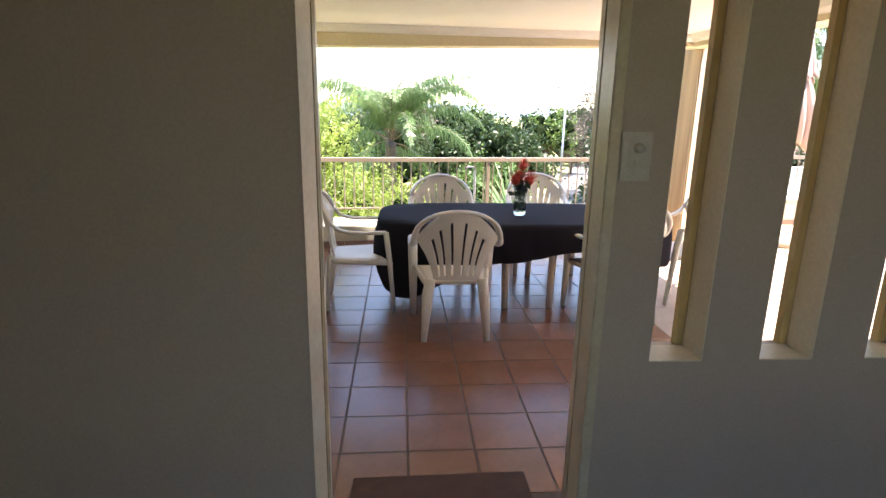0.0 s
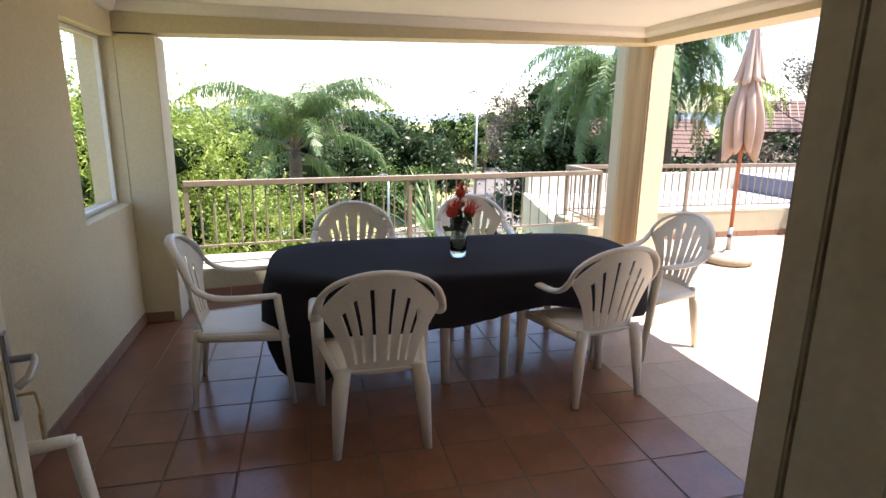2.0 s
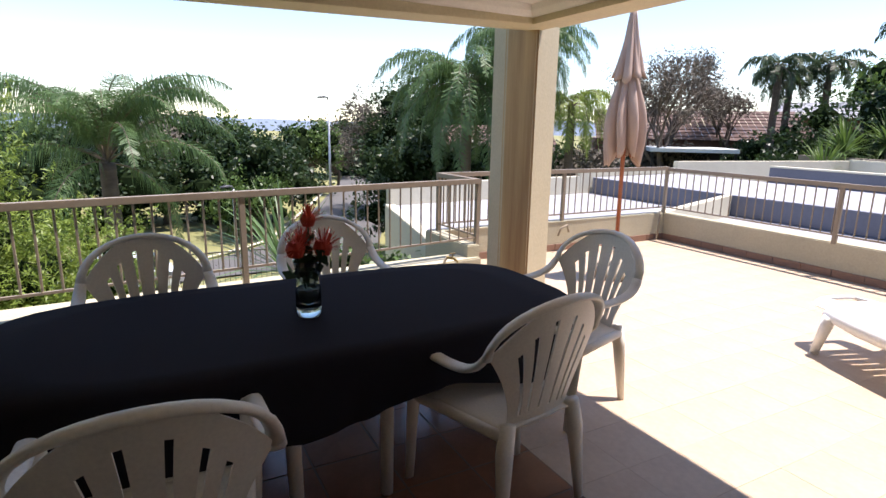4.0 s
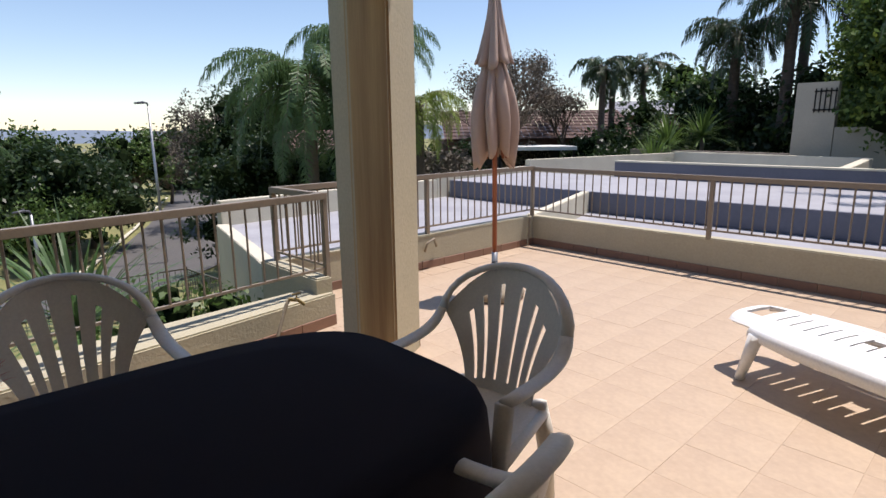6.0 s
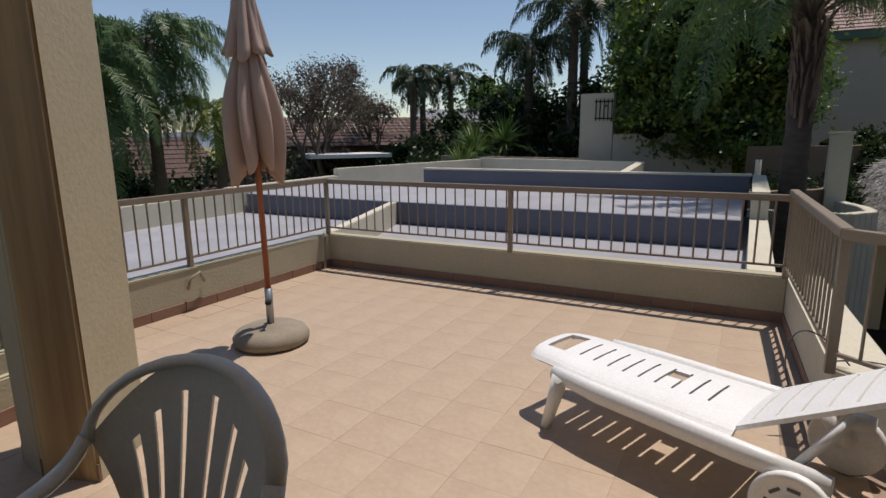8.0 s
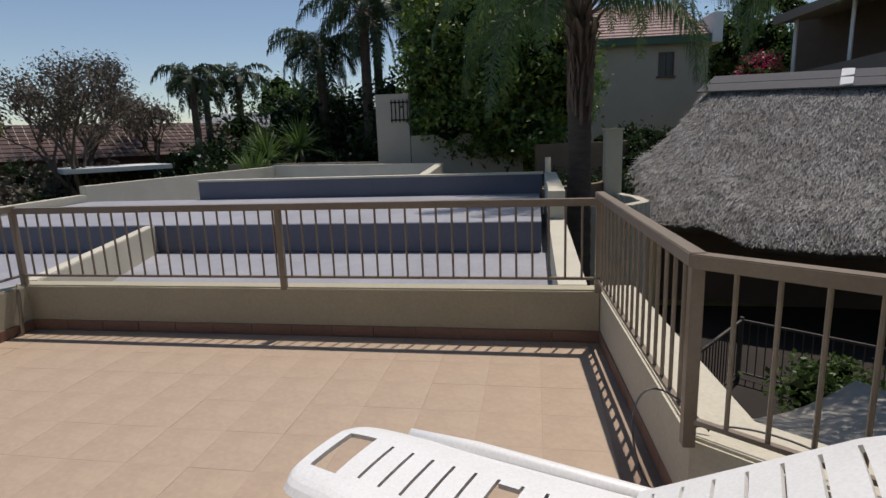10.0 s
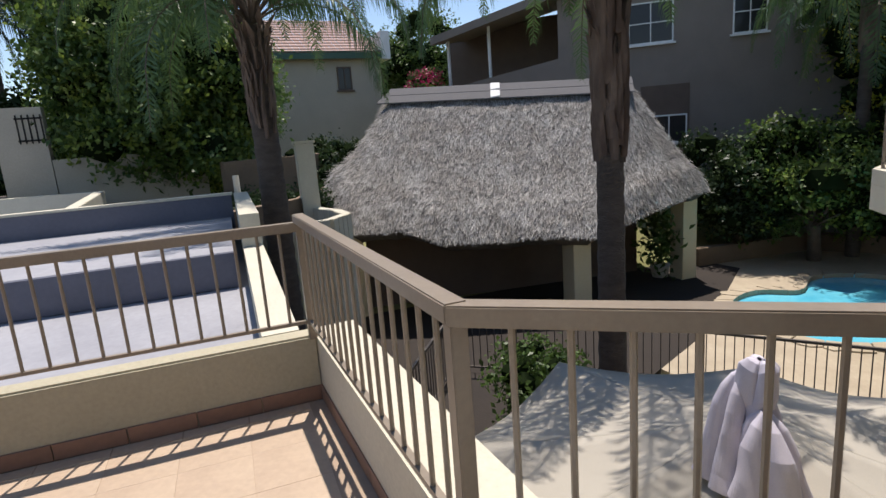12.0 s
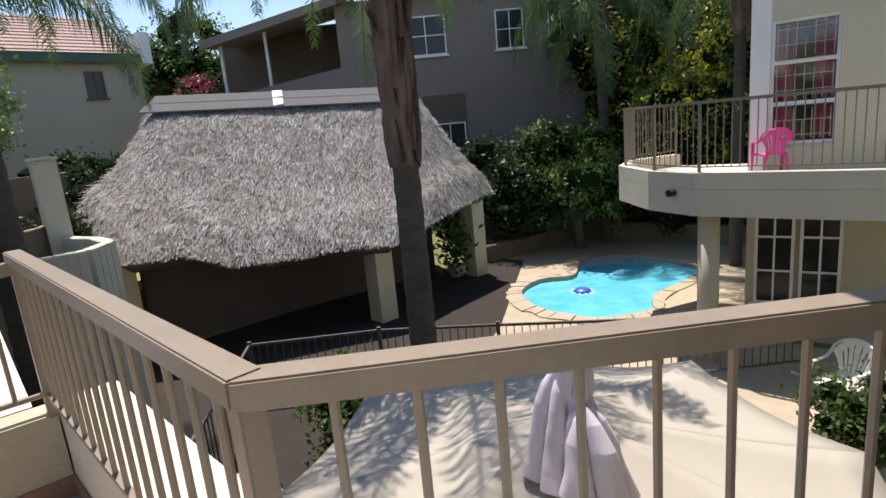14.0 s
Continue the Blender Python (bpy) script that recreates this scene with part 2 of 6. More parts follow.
def bez(p0, p1, p2, p3, n):
    p0, p1, p2, p3 = map(Vector, (p0, p1, p2, p3))
    return [((1 - t) ** 3) * p0 + 3 * t * (1 - t) ** 2 * p1 + 3 * t * t * (1 - t) * p2 + t ** 3 * p3 for t in (i / n for i in range(n + 1))]


# ---- the walls and slabs of the flat ----
WY0, WY1 = 1.26, 1.42
DX0, DX1 = -0.31, 0.60


def house_wall():
    bm = bmesh.new()
    box(bm, (-1.24, 0.985, 0), (-0.235, 1.16, 2.34))
    box(bm, (-1.24, 1.164, 0), (-0.45, WY1, 2.34))
    box(bm, (-0.45, 1.16, 2.10), (DX0, WY1, 2.34))
    box(bm, (-0.235, 0.985, 2.10), (DX1, 1.16, 2.34))
    box(bm, (DX0, 1.164, 2.10), (DX1, WY1, 2.34))
    xs = [DX1, 0.785, 0.96, 1.155, 1.335, 1.52, 1.70, 1.89, 2.07, 3.2]
    box(bm, (DX1, WY0, 0), (xs[-1], WY1, 0.85))
    box(bm, (DX1, WY0, 2.10), (xs[-1], WY1, 2.34))
    for i in range(0, len(xs) - 1, 2):
        box(bm, (xs[i], WY0, 0.85), (xs[i + 1], WY1, 2.10))
    structure("wall_south", bm, M_INT)


house_wall()
bm = bmesh.new()
box(bm, (-4.0, -3.0, -0.02), (3.2, WY1, -0.006))
structure("floor_inside", bm, M_GROUT)
bm = bmesh.new()
box(bm, (-4.0, -3.2, 2.6), (3.2, WY0, 2.7))
structure("ceiling_inside", bm, M_CEIL)
bm = bmesh.new()
box(bm, (-4.2, -3.2, 0), (-4.0, WY0, 2.6))
box(bm, (3.2, -3.2, 0), (3.4, WY0, 2.6))
# Unseen back wall; its opening is added to let daylight into the room.
box(bm, (-4.2, -3.4, 0), (3.4, -3.2, 0.8))
box(bm, (-4.2, -3.4, 2.2), (3.4, -3.2, 2.6))
box(bm, (-4.2, -3.4, 0.8), (0.4, -3.2, 2.2))
box(bm, (1.6, -3.4, 0.8), (3.4, -3.2, 2.2))
box(bm, (-4.2, WY0, 0), (-1.24, WY1, 2.6))
box(bm, (-1.24, WY0, 2.34), (3.4, WY1, 2.6))
structure("wall_inside", bm, M_INT)

# patio: left wall with its window, pilaster, column, beams
LX = -1.24
bm = bmesh.new()
box(bm, (LX - 0.25, WY1, 0), (LX, 5.85, 0.97))
box(bm, (LX - 0.25, WY1, 2.17), (LX, 5.85, 2.60))
box(bm, (LX - 0.25, WY1, 0.97), (LX, 4.64, 2.17))
box(bm, (LX - 0.25, 5.56, 0.97), (LX, 5.85, 2.17))
structure("wall_west", bm, M_CREAM)
bm = bmesh.new()
box(bm, (LX, 5.56, 0), (-0.97, 5.85, 2.19), bevel=0.006)
structure("pilaster", bm, M_CREAM)
BEAM = 2.24
bm = bmesh.new()
box(bm, (LX, 5.56, BEAM), (3.28, 5.85, 2.60), bevel=0.006)
for v in bm.verts:
    if v.co.z < 2.4:
        v.co.z += -0.04 + 0.10 * (v.co.x - LX) / 4.5
structure("beam_north", bm, M_CREAM)
bm = bmesh.new()
box(bm, (3.02, 1.425, BEAM + 0.05), (3.28, 5.56, 2.60))
structure("beam_east", bm, M_CREAM)
bm = bmesh.new()
prism(bm, [(3.08, 6.00), (3.18, 5.72), (3.53, 5.89), (3.54, 6.24), (3.11, 6.24)], 0, 2.6)
bmesh.ops.bevel(bm, geom=[e for e in bm.edges if abs(e.verts[0].co.z - e.verts[1].co.z) > 1], offset=0.015, segments=3, affect="EDGES")
bm.transform(pose(0.04, 0.03, 0))
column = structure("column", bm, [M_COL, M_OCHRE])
# Southwest faces turned from the sun: warm brown shade put into the paint.
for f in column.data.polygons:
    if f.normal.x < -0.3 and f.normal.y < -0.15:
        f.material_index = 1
bm = bmesh.new()
box(bm, (LX, WY1, 2.41), (3.02, 5.56, 2.55))
structure("ceiling", bm, M_CEIL)
bm = bmesh.new()
box(bm, (LX - 0.25, 1.2, 2.604), (3.30, 5.92, 2.78))
prism(bm, [(3.304, -3.4), (5.1, -3.4), (5.0, 1.9), (4.3, 2.45), (3.304, 2.83)], 2.604, 2.78)
structure("roof_slab", bm, M_CREAM)

# floors
bm = bmesh.new()
prism(bm, [(-1.5, 1.425), (3.95, 1.425), (5.2, 2.85), (7.1, 2.95), (7.1, 7.9), (3.4, 7.9), (3.4, 7.0), (-1.5, 6.7)], -0.25, -0.0035)
structure("floor_terrace", bm, M_GROUT2)
bm = bmesh.new()
box(bm, (-1.235, 1.424, -0.0034), (2.0, 1.575, -0.0015))
structure("threshold", bm, M_TERRA)
bm = bmesh.new()
box(bm, (-0.96, 1.578, -0.0034), (2.02, 6.50, -0.0022))
structure("floor_grout", bm, M_GROUT3)
bm = bmesh.new()
box(bm, (-1.235, 1.578, -0.0034), (-0.963, 6.50, -0.0012))
structure("floor_edge_strip", bm, M_TERRA)

# kerbs
KT = 0.385


def kerb(name, pts, outward, width=0.14, mat=M_KHAKI, z0=-0.25):
    """A low wall along an inner line; outward: the side on which its thickness lies."""
    bm = bmesh.new()
    inner = [Vector(p) for p in pts]
    outer = []
    for i, p in enumerate(inner):
        d = [(inner[j + 1] - inner[j]).normalized() for j in range(len(inner) - 1)]
        a = d[max(i - 1, 0)]
        b = d[min(i, len(d) - 1)]
        na, nb = Vector((a.y, -a.x)), Vector((b.y, -b.x))
        n = (na + nb).normalized()
        outer.append(p + n * (outward * width / max(0.3, n.dot(na))))
    loop = inner + outer[::-1]
    area = sum(loop[i].x * loop[(i + 1) % len(loop)].y - loop[(i + 1) % len(loop)].x * loop[i].y for i in range(len(loop)))
    if area < 0:
        loop = loop[::-1]
    prism(bm, [(p.x, p.y) for p in loop], z0, KT)
    bmesh.ops.bevel(bm, geom=[e for e in bm.edges if all(v.co.z > KT - 1e-4 for v in e.verts)], offset=0.012, segments=2, affect="EDGES")
    return structure(name, bm, mat)


KERB_N = ((-1.45, 6.05), (3.40, 6.76))
bm = bmesh.new()
prism(bm, [KERB_N[0], KERB_N[1], (3.40, 7.04), (-1.45, 6.70)], -0.25, 0.26)
bmesh.ops.bevel(bm, geom=[e for e in bm.edges if all(v.co.z > 0.259 for v in e.verts)], offset=0.012, segments=2, affect="EDGES")
structure("kerb_north", bm, M_KHAKI)
kerb("kerb_north_step", [(3.404, 6.80), (3.404, 7.62), (7.06, 7.62)], -1)
kerb("kerb_east", [(7.06, 7.76), (7.06, 2.98)], -1)
kerb("kerb_south", [(7.20, 2.98), (5.13, 2.87), (4.03, 1.46)], -1, 0.26, M_PALE)
KT = 0.0


def rail_run(ob, a, b, posts, top=1.035, low=0.47, foot=0.385, step=0.112, bar_height=0.525):
    """One straight length of railing: top bar, bottom bar, bars, posts at the given shares of its length."""
    a, b = Vector((*a, 0)), Vector((*b, 0))
    d = (b - a)
    length = d.length
    ang = math.degrees(math.atan2(d.y, d.x))
    base = pose(a.x, a.y, 0, 0, 0, ang)
    bm = bmesh.new()
    box(bm, (-0.014, -0.03, top - 0.05), (length + 0.014, 0.03, top), base, bevel=0.004)
    part("top_bar", bm, M_RAIL, ob)
    bm = bmesh.new()
    box(bm, (0, -0.012, low - 0.012), (length, 0.012, low + 0.006), base)
    part("bottom_bar", bm, M_RAIL, ob)
    n = int(length / step)
    for i in range(1, n):
        x = i * length / n
        if any(abs(x - s * length) < 0.04 for s in posts):
            continue
        o = new("bar", BAR)
        o.parent = ob
        o.matrix_basis = base @ pose(x, 0, low) @ Matrix.Diagonal((1, 1, (top - 0.04 - low) / bar_height, 1))
    for s in posts:
        bm = bmesh.new()
        box(bm, (s * length - 0.022, -0.022, foot - 0.02), (s * length + 0.022, 0.022, top - 0.045), base, bevel=0.003)
        part("post", bm, M_RAIL, ob)


bm = bmesh.new()
tube(bm, [(0, 0, 0), (0, 0, 0.525)], 0.0085, 6)
BAR = bpy.data.meshes.new("bar")
bm.to_mesh(BAR)
bm.free()
BAR.materials.append(M_RAIL)

rail = thing("railing", label="brown painted steel balustrade on the low front kerb", category="railing", group="terrace railings")
rail_run(rail, (-1.0, 6.27), (3.40, 6.86), [0.0, 0.473, 1.0], top=1.05, low=0.45, foot=0.26)
rail_run(rail, (3.40, 6.86), (3.37, 7.65), [1.0], top=1.047)
rail_run(rail, (3.37, 7.65), (7.07, 7.65), [0.49], top=1.045)
rail = thing("railing", label="brown painted steel balustrade between the terrace and the grey roofs", category="railing", group="terrace railings")
rail_run(rail, (7.07, 7.65), (7.07, 2.99), [0.0, 0.497], top=1.032)
rail = thing("railing", label="brown painted steel balustrade above the garden", category="railing", group="terrace railings")
rail_run(rail, (7.07, 2.99), (5.11, 2.885), [0.0, 1.0], top=1.075)
rail_run(rail, (5.11, 2.885), (4.05, 1.46), [1.0], step=0.125, top=1.072)


# ---- chairs ----
def build_chair(m, label, mat=M_PLASTIC):
    ch = thing("plastic_chair", m, label, "chair", "garden chairs")
    # backrest: a fan with six slots
    bm = bmesh.new()
    rows, cols = 22, 26
    H0, H1 = 0.40, 0.925

    def pt(u, v):
        w = 0.155 + 0.125 * v ** 1.8
        zt = H1 - 0.20 * abs(u) ** 2.2
        z = H0 + v * (zt - H0)
        x = u * w
        y = -0.215 - 0.24 * (z - H0) + 0.9 * x * x
        return (x, y, z)

    grid = [[pt(-1 + 2 * j / cols, i / rows) for j in range(cols + 1)] for i in range(rows + 1)]

    def skip(i, j):
        if not 3 <= i < (19 if 9 < j < 16 else 18 if 5 < j < 20 else 17):
            return False
        return j in (3, 6, 10, 15, 19, 22)

    sheet(bm, grid, 0.007, skip)
    part("backrest", bm, mat, ch, smooth=False)
    # rim that runs from the front legs over the arms and round the back
    bm = bmesh.new()
    arch = []
    for k in range(17):
        a = math.pi * k / 16
        x = 0.285 * math.cos(a)
        z = 0.72 + 0.205 * math.sin(a) ** 0.9
        arch.append((x, -0.215 - 0.24 * (z - H0) + 0.9 * x * x, z))
    tube(bm, arch, [0.026] * 17, 8, 0.55)
    part("back_rim", bm, mat, ch, smooth=True)
    for s in (1, -1):
        bm = bmesh.new()
        path = bez((0.285 * s, -0.215, 0.73), (0.30 * s, -0.17, 0.64), (0.30 * s, -0.06, 0.635), (0.295 * s, 0.20, 0.645), 9)
        tube(bm, path, [0.026, 0.028, 0.029, 0.030, 0.030, 0.030, 0.030, 0.030, 0.030, 0.028], 8, 0.5)
        part("armrest", bm, mat, ch, smooth=True)
        bm = bmesh.new()
        tube(bm, [(0.29 * s, 0.20, 0.64), (0.285 * s, 0.225, 0.42), (0.28 * s, 0.262, 0.0)], [0.036, 0.034, 0.022], 8, 0.6)
        part("leg", bm, mat, ch, smooth=True)
        bm = bmesh.new()
        tube(bm, [(0.175 * s, -0.225, 0.44), (0.195 * s, -0.235, 0.33), (0.22 * s, -0.262, 0.0)], [0.036, 0.040, 0.020], 8, 0.7)
        part("leg", bm, mat, ch, smooth=True)
    # seat
    bm = bmesh.new()
    n = 14

    def sp(i, j):
        v, u = i / n, -1 + 2 * j / n
        y = -0.235 + 0.475 * v
        x = u * (0.195 + 0.065 * v)
        z = 0.425 - 0.018 * math.cos(math.pi * u / 2) * math.sin(math.pi * min(1, v * 1.1)) - (0.03 * max(0, v - 0.85) / 0.15) - 0.012 * abs(u) ** 6
        return (x, y, z)

    sheet(bm, [[sp(i, j) for j in range(n + 1)] for i in range(n + 1)], 0.008)
    for s in (1, -1):
        tube(bm, [(0.20 * s, -0.22, 0.40), (0.272 * s, 0.22, 0.40)], 0.022, 6, 1.0)
    tube(bm, [(-0.26, 0.235, 0.39), (0.26, 0.235, 0.39)], 0.02, 6)
    part("seat", bm, mat, ch, smooth=True)
    for piece in ch.children:
        piece.data.transform(Matrix.Scale(1.038, 4))
    return ch


chair = build_chair(pose(0.39, 3.66, 0, 0, 0, 0), "off-white moulded plastic armchair with slotted fan back by the black tablecloth")
for x, y, a, lab in ((1.72, 3.90, 9, "off-white plastic armchair turned slightly at the near side of the table"),
                     (-0.34, 4.28, -87, "off-white plastic armchair at the table head beside the cream wall"),
                     (2.52, 4.43, 98, "off-white plastic armchair at the table end near the column"),
                     (0.41, 5.06, 180, "off-white plastic armchair with its back to the front railing"),
                     (1.45, 5.31, 180, "off-white plastic armchair on the far side behind the vase")):
    c = copy_thing(chair, pose(x, y, 0, 0, 0, a))
    tagged(c, lab)


# ---- table ----
TZ = 0.73


def table_half(x0, x1):
    t = thing("plastic_table", pose((x0 + x1) / 2, 4.49, 0), "white resin garden table under the black cloth", "table", "tables pushed together")
    w = (x1 - x0) / 2
    bm = bmesh.new()
    box(bm, (-w, -0.46, TZ - 0.035), (w, 0.46, TZ - 0.008), bevel=0.01)
    part("tabletop", bm, M_PLASTIC, t)
    for sx in (-1, 1):
        for sy in (-1, 1):
            bm = bmesh.new()
            cx, cy = sx * (w - 0.20), sy * 0.40
            tube(bm, [(cx, cy, TZ - 0.036), (cx * 1.04, cy * 1.06, 0)], [0.036, 0.028], 8)
            part("leg", bm, M_PLASTIC, t, smooth=True)
    return t


table_half(0.02, 1.06)
table_half(1.07, 2.12)


def tablecloth():
    bm = bmesh.new()
    rnd = random.Random(4)
    cx, cy, hw, hd = 1.07, 4.49, 1.25, 0.56
    seg, rings = 96, 12
    loops = []
    phases = [rnd.uniform(0, 6.28) for _ in range(4)]

    def rim(a, g=0.0):
        p = 4.2
        c, s = math.cos(a), math.sin(a)
        r = (abs(c / hw) ** p + abs(s / hd) ** p) ** (-1 / p)
        return r + g

    for k in range(7):
        f = k / 6
        loops.append([(cx + math.cos(a) * rim(a) * f, cy + math.sin(a) * rim(a) * f, TZ + 0.004) for a in (2 * math.pi * i / seg for i in range(seg))])
    for k in range(1, rings + 1):
        f = k / rings
        row = []
        for i in range(seg):
            a = 2 * math.pi * i / seg
            c, s = math.cos(a), math.sin(a)
            corner = max(0.0, abs(math.sin(2 * math.atan2(s * hw, c * hd)))) ** 4
            if c < 0 and s < 0:
                corner = corner * 1.75
            drop = 0.235 + 0.05 * math.sin(a * 3 + 1) + 0.24 * corner * (1 if c < 0 else 0.55)
            fold = (math.sin(a * 17 + phases[0]) * 0.5 + math.sin(a * 29 + phases[1]) * 0.3 + math.sin(a * 11 + phases[2]) * 0.4)
            out = 0.012 + 0.018 * min(1, f * 2) + fold * 0.016 * f * (1 + corner) + 0.01 * f
            r = rim(a, out)
            row.append((cx + c * r, cy + s * r, TZ + 0.004 - 0.006 - drop * f))
        loops.append(row)
    vs = [[bm.verts.new(p) for p in row] for row in loops[1:]]
    mid = bm.verts.new((cx, cy, TZ + 0.004))
    for i in range(seg):
        bm.faces.new((mid, vs[0][i], vs[0][(i + 1) % seg]))
    for a, b in zip(vs, vs[1:]):
        for i in range(seg):
            bm.faces.new((a[i], b[i], b[(i + 1) % seg], a[(i + 1) % seg]))
    ob = part("tablecloth", bm, M_CLOTH, None, smooth=True)
    tagged(ob, "plain black cloth hanging in soft folds over the joined garden tables", "tablecloth")


tablecloth()


# ---- the ground and the garages ----
def ground_z(x, y):
    def step(a, b, v):
        t = min(1.0, max(0.0, (v - a) / (b - a)))
        return t * t * (3 - 2 * t)
    z = -3.0 - 2.6 * step(12, 36, y) - 2.0 * step(40, 160, y)
    z += 3.4 * step(17.2, 20.5, x) * (1 - step(11, 17, y)) * (1 - 0.75 * step(-5, -12, -y - 18))
    z += 1.2 * step(18, 30, x) * step(11, 17, y) * (1 - step(35, 60, y))
    return z


def grid_ground():
    xs = sorted({*(round(-60 + 1.5 * i, 2) for i in range(90)), -3000, -900, -300, -120, 90, 120, 300, 900, 3000})
    ys = sorted({*(round(-50 + 1.5 * i, 2) for i in range(100)), -3000, -900, -300, -100, 110, 150, 300, 900, 3000})
    bm = bmesh.new()
    vs = [[bm.verts.new((x, y, ground_z(x, y) - 0.05)) for y in ys] for x in xs]
    for col in vs:
        for v in col:
            if (v.co.x - 12.0) ** 2 + (v.co.y + 9.3) ** 2 < 4.2 ** 2:
                v.co.z = -4.4
    for i in range(len(xs) - 1):
        for j in range(len(ys) - 1):
            bm.faces.new((vs[i][j], vs[i + 1][j], vs[i + 1][j + 1], vs[i][j + 1]))
    structure("ground", bm, M_GRASS, smooth=True)


grid_ground()


def ribbon(name, pts, width, mat, lift=0.02, n=60):
    bm = bmesh.new()
    pts = [Vector(p) for p in pts]
    prev = None
    line = []
    for a, b in zip(pts, pts[1:]):
        for k in range(n // (len(pts) - 1)):
            line.append(a.lerp(b, k / (n // (len(pts) - 1))))
    line.append(pts[-1])
    for i, p in enumerate(line):
        d = (line[min(i + 1, len(line) - 1)] - line[max(i - 1, 0)]).normalized()
        nrm = Vector((-d.y, d.x))
        row = [bm.verts.new((*(p + nrm * (width * (k / 4 - 0.5))), ground_z(*(p + nrm * (width * (k / 4 - 0.5)))) + lift)) for k in range(5)]
        if prev:
            for k in range(4):
                bm.faces.new((prev[k], row[k], row[k + 1], prev[k + 1]))
        prev = row
    bmesh.ops.recalc_face_normals(bm, faces=bm.faces)
    return structure(name, bm, mat, smooth=True)


ribbon("road", [(-30, 25), (-5, 26.5), (4, 28.5), (10, 35), (17, 50), (26, 72), (36, 100)], 6.4, M_ROAD, 0.03, 120)
ribbon("road_kerb", [(-30, 29), (-5, 30.3), (2, 32), (7, 37), (13.4, 51.5), (22.4, 73.5)], 0.28, M_PALE, 0.10, 120)

# garages with flat roofs beside the terrace
bm = bmesh.new()
prism(bm, [(3.75, 7.90), (4.80, 12.4), (9.9, 12.7), (13.6, 12.9), (20.0, 11.6), (18.4, 5.9), (13.6, 5.5), (13.6, 3.2), (7.25, 3.2), (7.25, 7.90)][::-1], -3.1, -0.02)
structure("garage_roof_low", bm, M_GREYROOF)
bm = bmesh.new()
prism(bm, [(10.3, 3.35), (13.6, 3.35), (13.6, 12.75), (10.3, 12.6)], -0.015, 0.37)
structure("garage_roof_high", bm, M_GREYROOF)
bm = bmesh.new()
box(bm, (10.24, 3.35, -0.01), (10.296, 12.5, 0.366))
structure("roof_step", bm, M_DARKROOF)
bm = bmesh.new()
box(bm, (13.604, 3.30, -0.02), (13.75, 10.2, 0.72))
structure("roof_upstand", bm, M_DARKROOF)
bm = bmesh.new()
box(bm, (13.58, 3.28, 0.724), (13.78, 10.2, 0.76))
box(bm, (7.22, 3.05, 0.0), (13.60, 3.26, 0.38))
box(bm, (10.4, 3.05, 0.384), (13.78, 3.26, 0.74))
structure("roof_parapet", bm, M_PALE)


def wall_line(name, pts, z0, z1, width, mat, tops=None):
    bm = bmesh.new()
    for i, (a, b) in enumerate(zip(pts, pts[1:])):
        a, b = Vector((*a, 0)), Vector((*b, 0))
        d = b - a
        m = pose(a.x, a.y, 0, 0, 0, math.degrees(math.atan2(d.y, d.x)))
        top = z1 if tops is None else tops[i]
        box(bm, (0, -width / 2, z0), (d.length, width / 2, top), m, bevel=0.01)
    return structure(name, bm, mat)


wall_line("roof_parapet_north", [(4.72, 12.4), (9.9, 12.7), (13.6, 12.9), (20.0, 11.65)], -3.1, 0.60, 0.18, M_PALE, tops=[0.40, 0.52, 0.70])
wall_line("roof_parapet_far", [(20.0, 11.65), (18.3, 6.0), (13.9, 5.6)], -3.1, 0.74, 0.2, M_PALE)
wall_line("roof_divider", [(7.25, 7.80), (10.25, 8.85)], -0.3, 0.37, 0.14, M_PALE)
wall_line("garage_flank", [(3.72, 7.95), (4.72, 12.3)], -3.1, 0.02, 0.2, M_PALE)
bm = bmesh.new()
prism(bm, [(-1.6, 6.66), (3.3, 7.0), (3.3, 7.9), (7.2, 7.9), (7.2, 3.2), (5.3, 2.7), (4.2, 1.1), (3.4, -3.4), (-4.2, -3.4), (-4.2, 1.6), (-1.6, 1.7)], -3.1, -0.26)
structure("house_base", bm, M_CREAM)

# ---- foliage ----
def leaf_mat(name, c, c2, trans=0.35, rough=0.45):
    return material(name, c, rough, c2, scale=1.4, amount=0.9, fine=30, bump=0, translucent=trans, spec=0.4)


L_DARK = leaf_mat("dark_leaf", (0.04, 0.072, 0.022), (0.016, 0.034, 0.01))
M_CORE = material("crown_shade_core", (0.014, 0.022, 0.009), 1.0, (0.008, 0.013, 0.005), scale=4, amount=0.8, bump=0.5, spec=0.0)
L_MID = leaf_mat("mid_leaf", (0.12, 0.19, 0.045), (0.045, 0.09, 0.02))
L_LIME = leaf_mat("lime_leaf", (0.26, 0.33, 0.06), (0.13, 0.20, 0.035))
L_PALM = leaf_mat("palm_leaf", (0.12, 0.20, 0.07), (0.05, 0.10, 0.035))
# Darker copy of palm_leaf, with shade put into the colour for far palms.
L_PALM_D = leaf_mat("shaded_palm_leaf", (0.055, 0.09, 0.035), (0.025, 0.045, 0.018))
L_GREY = leaf_mat("grey_twigs", (0.17, 0.15, 0.12), (0.09, 0.075, 0.06), 0.1, 0.9)
L_YEL = leaf_mat("yellow_blossom", (0.62, 0.55, 0.05), (0.30, 0.34, 0.05))
L_PINK = leaf_mat("pink_blossom", (0.55, 0.03, 0.14), (0.35, 0.02, 0.09))
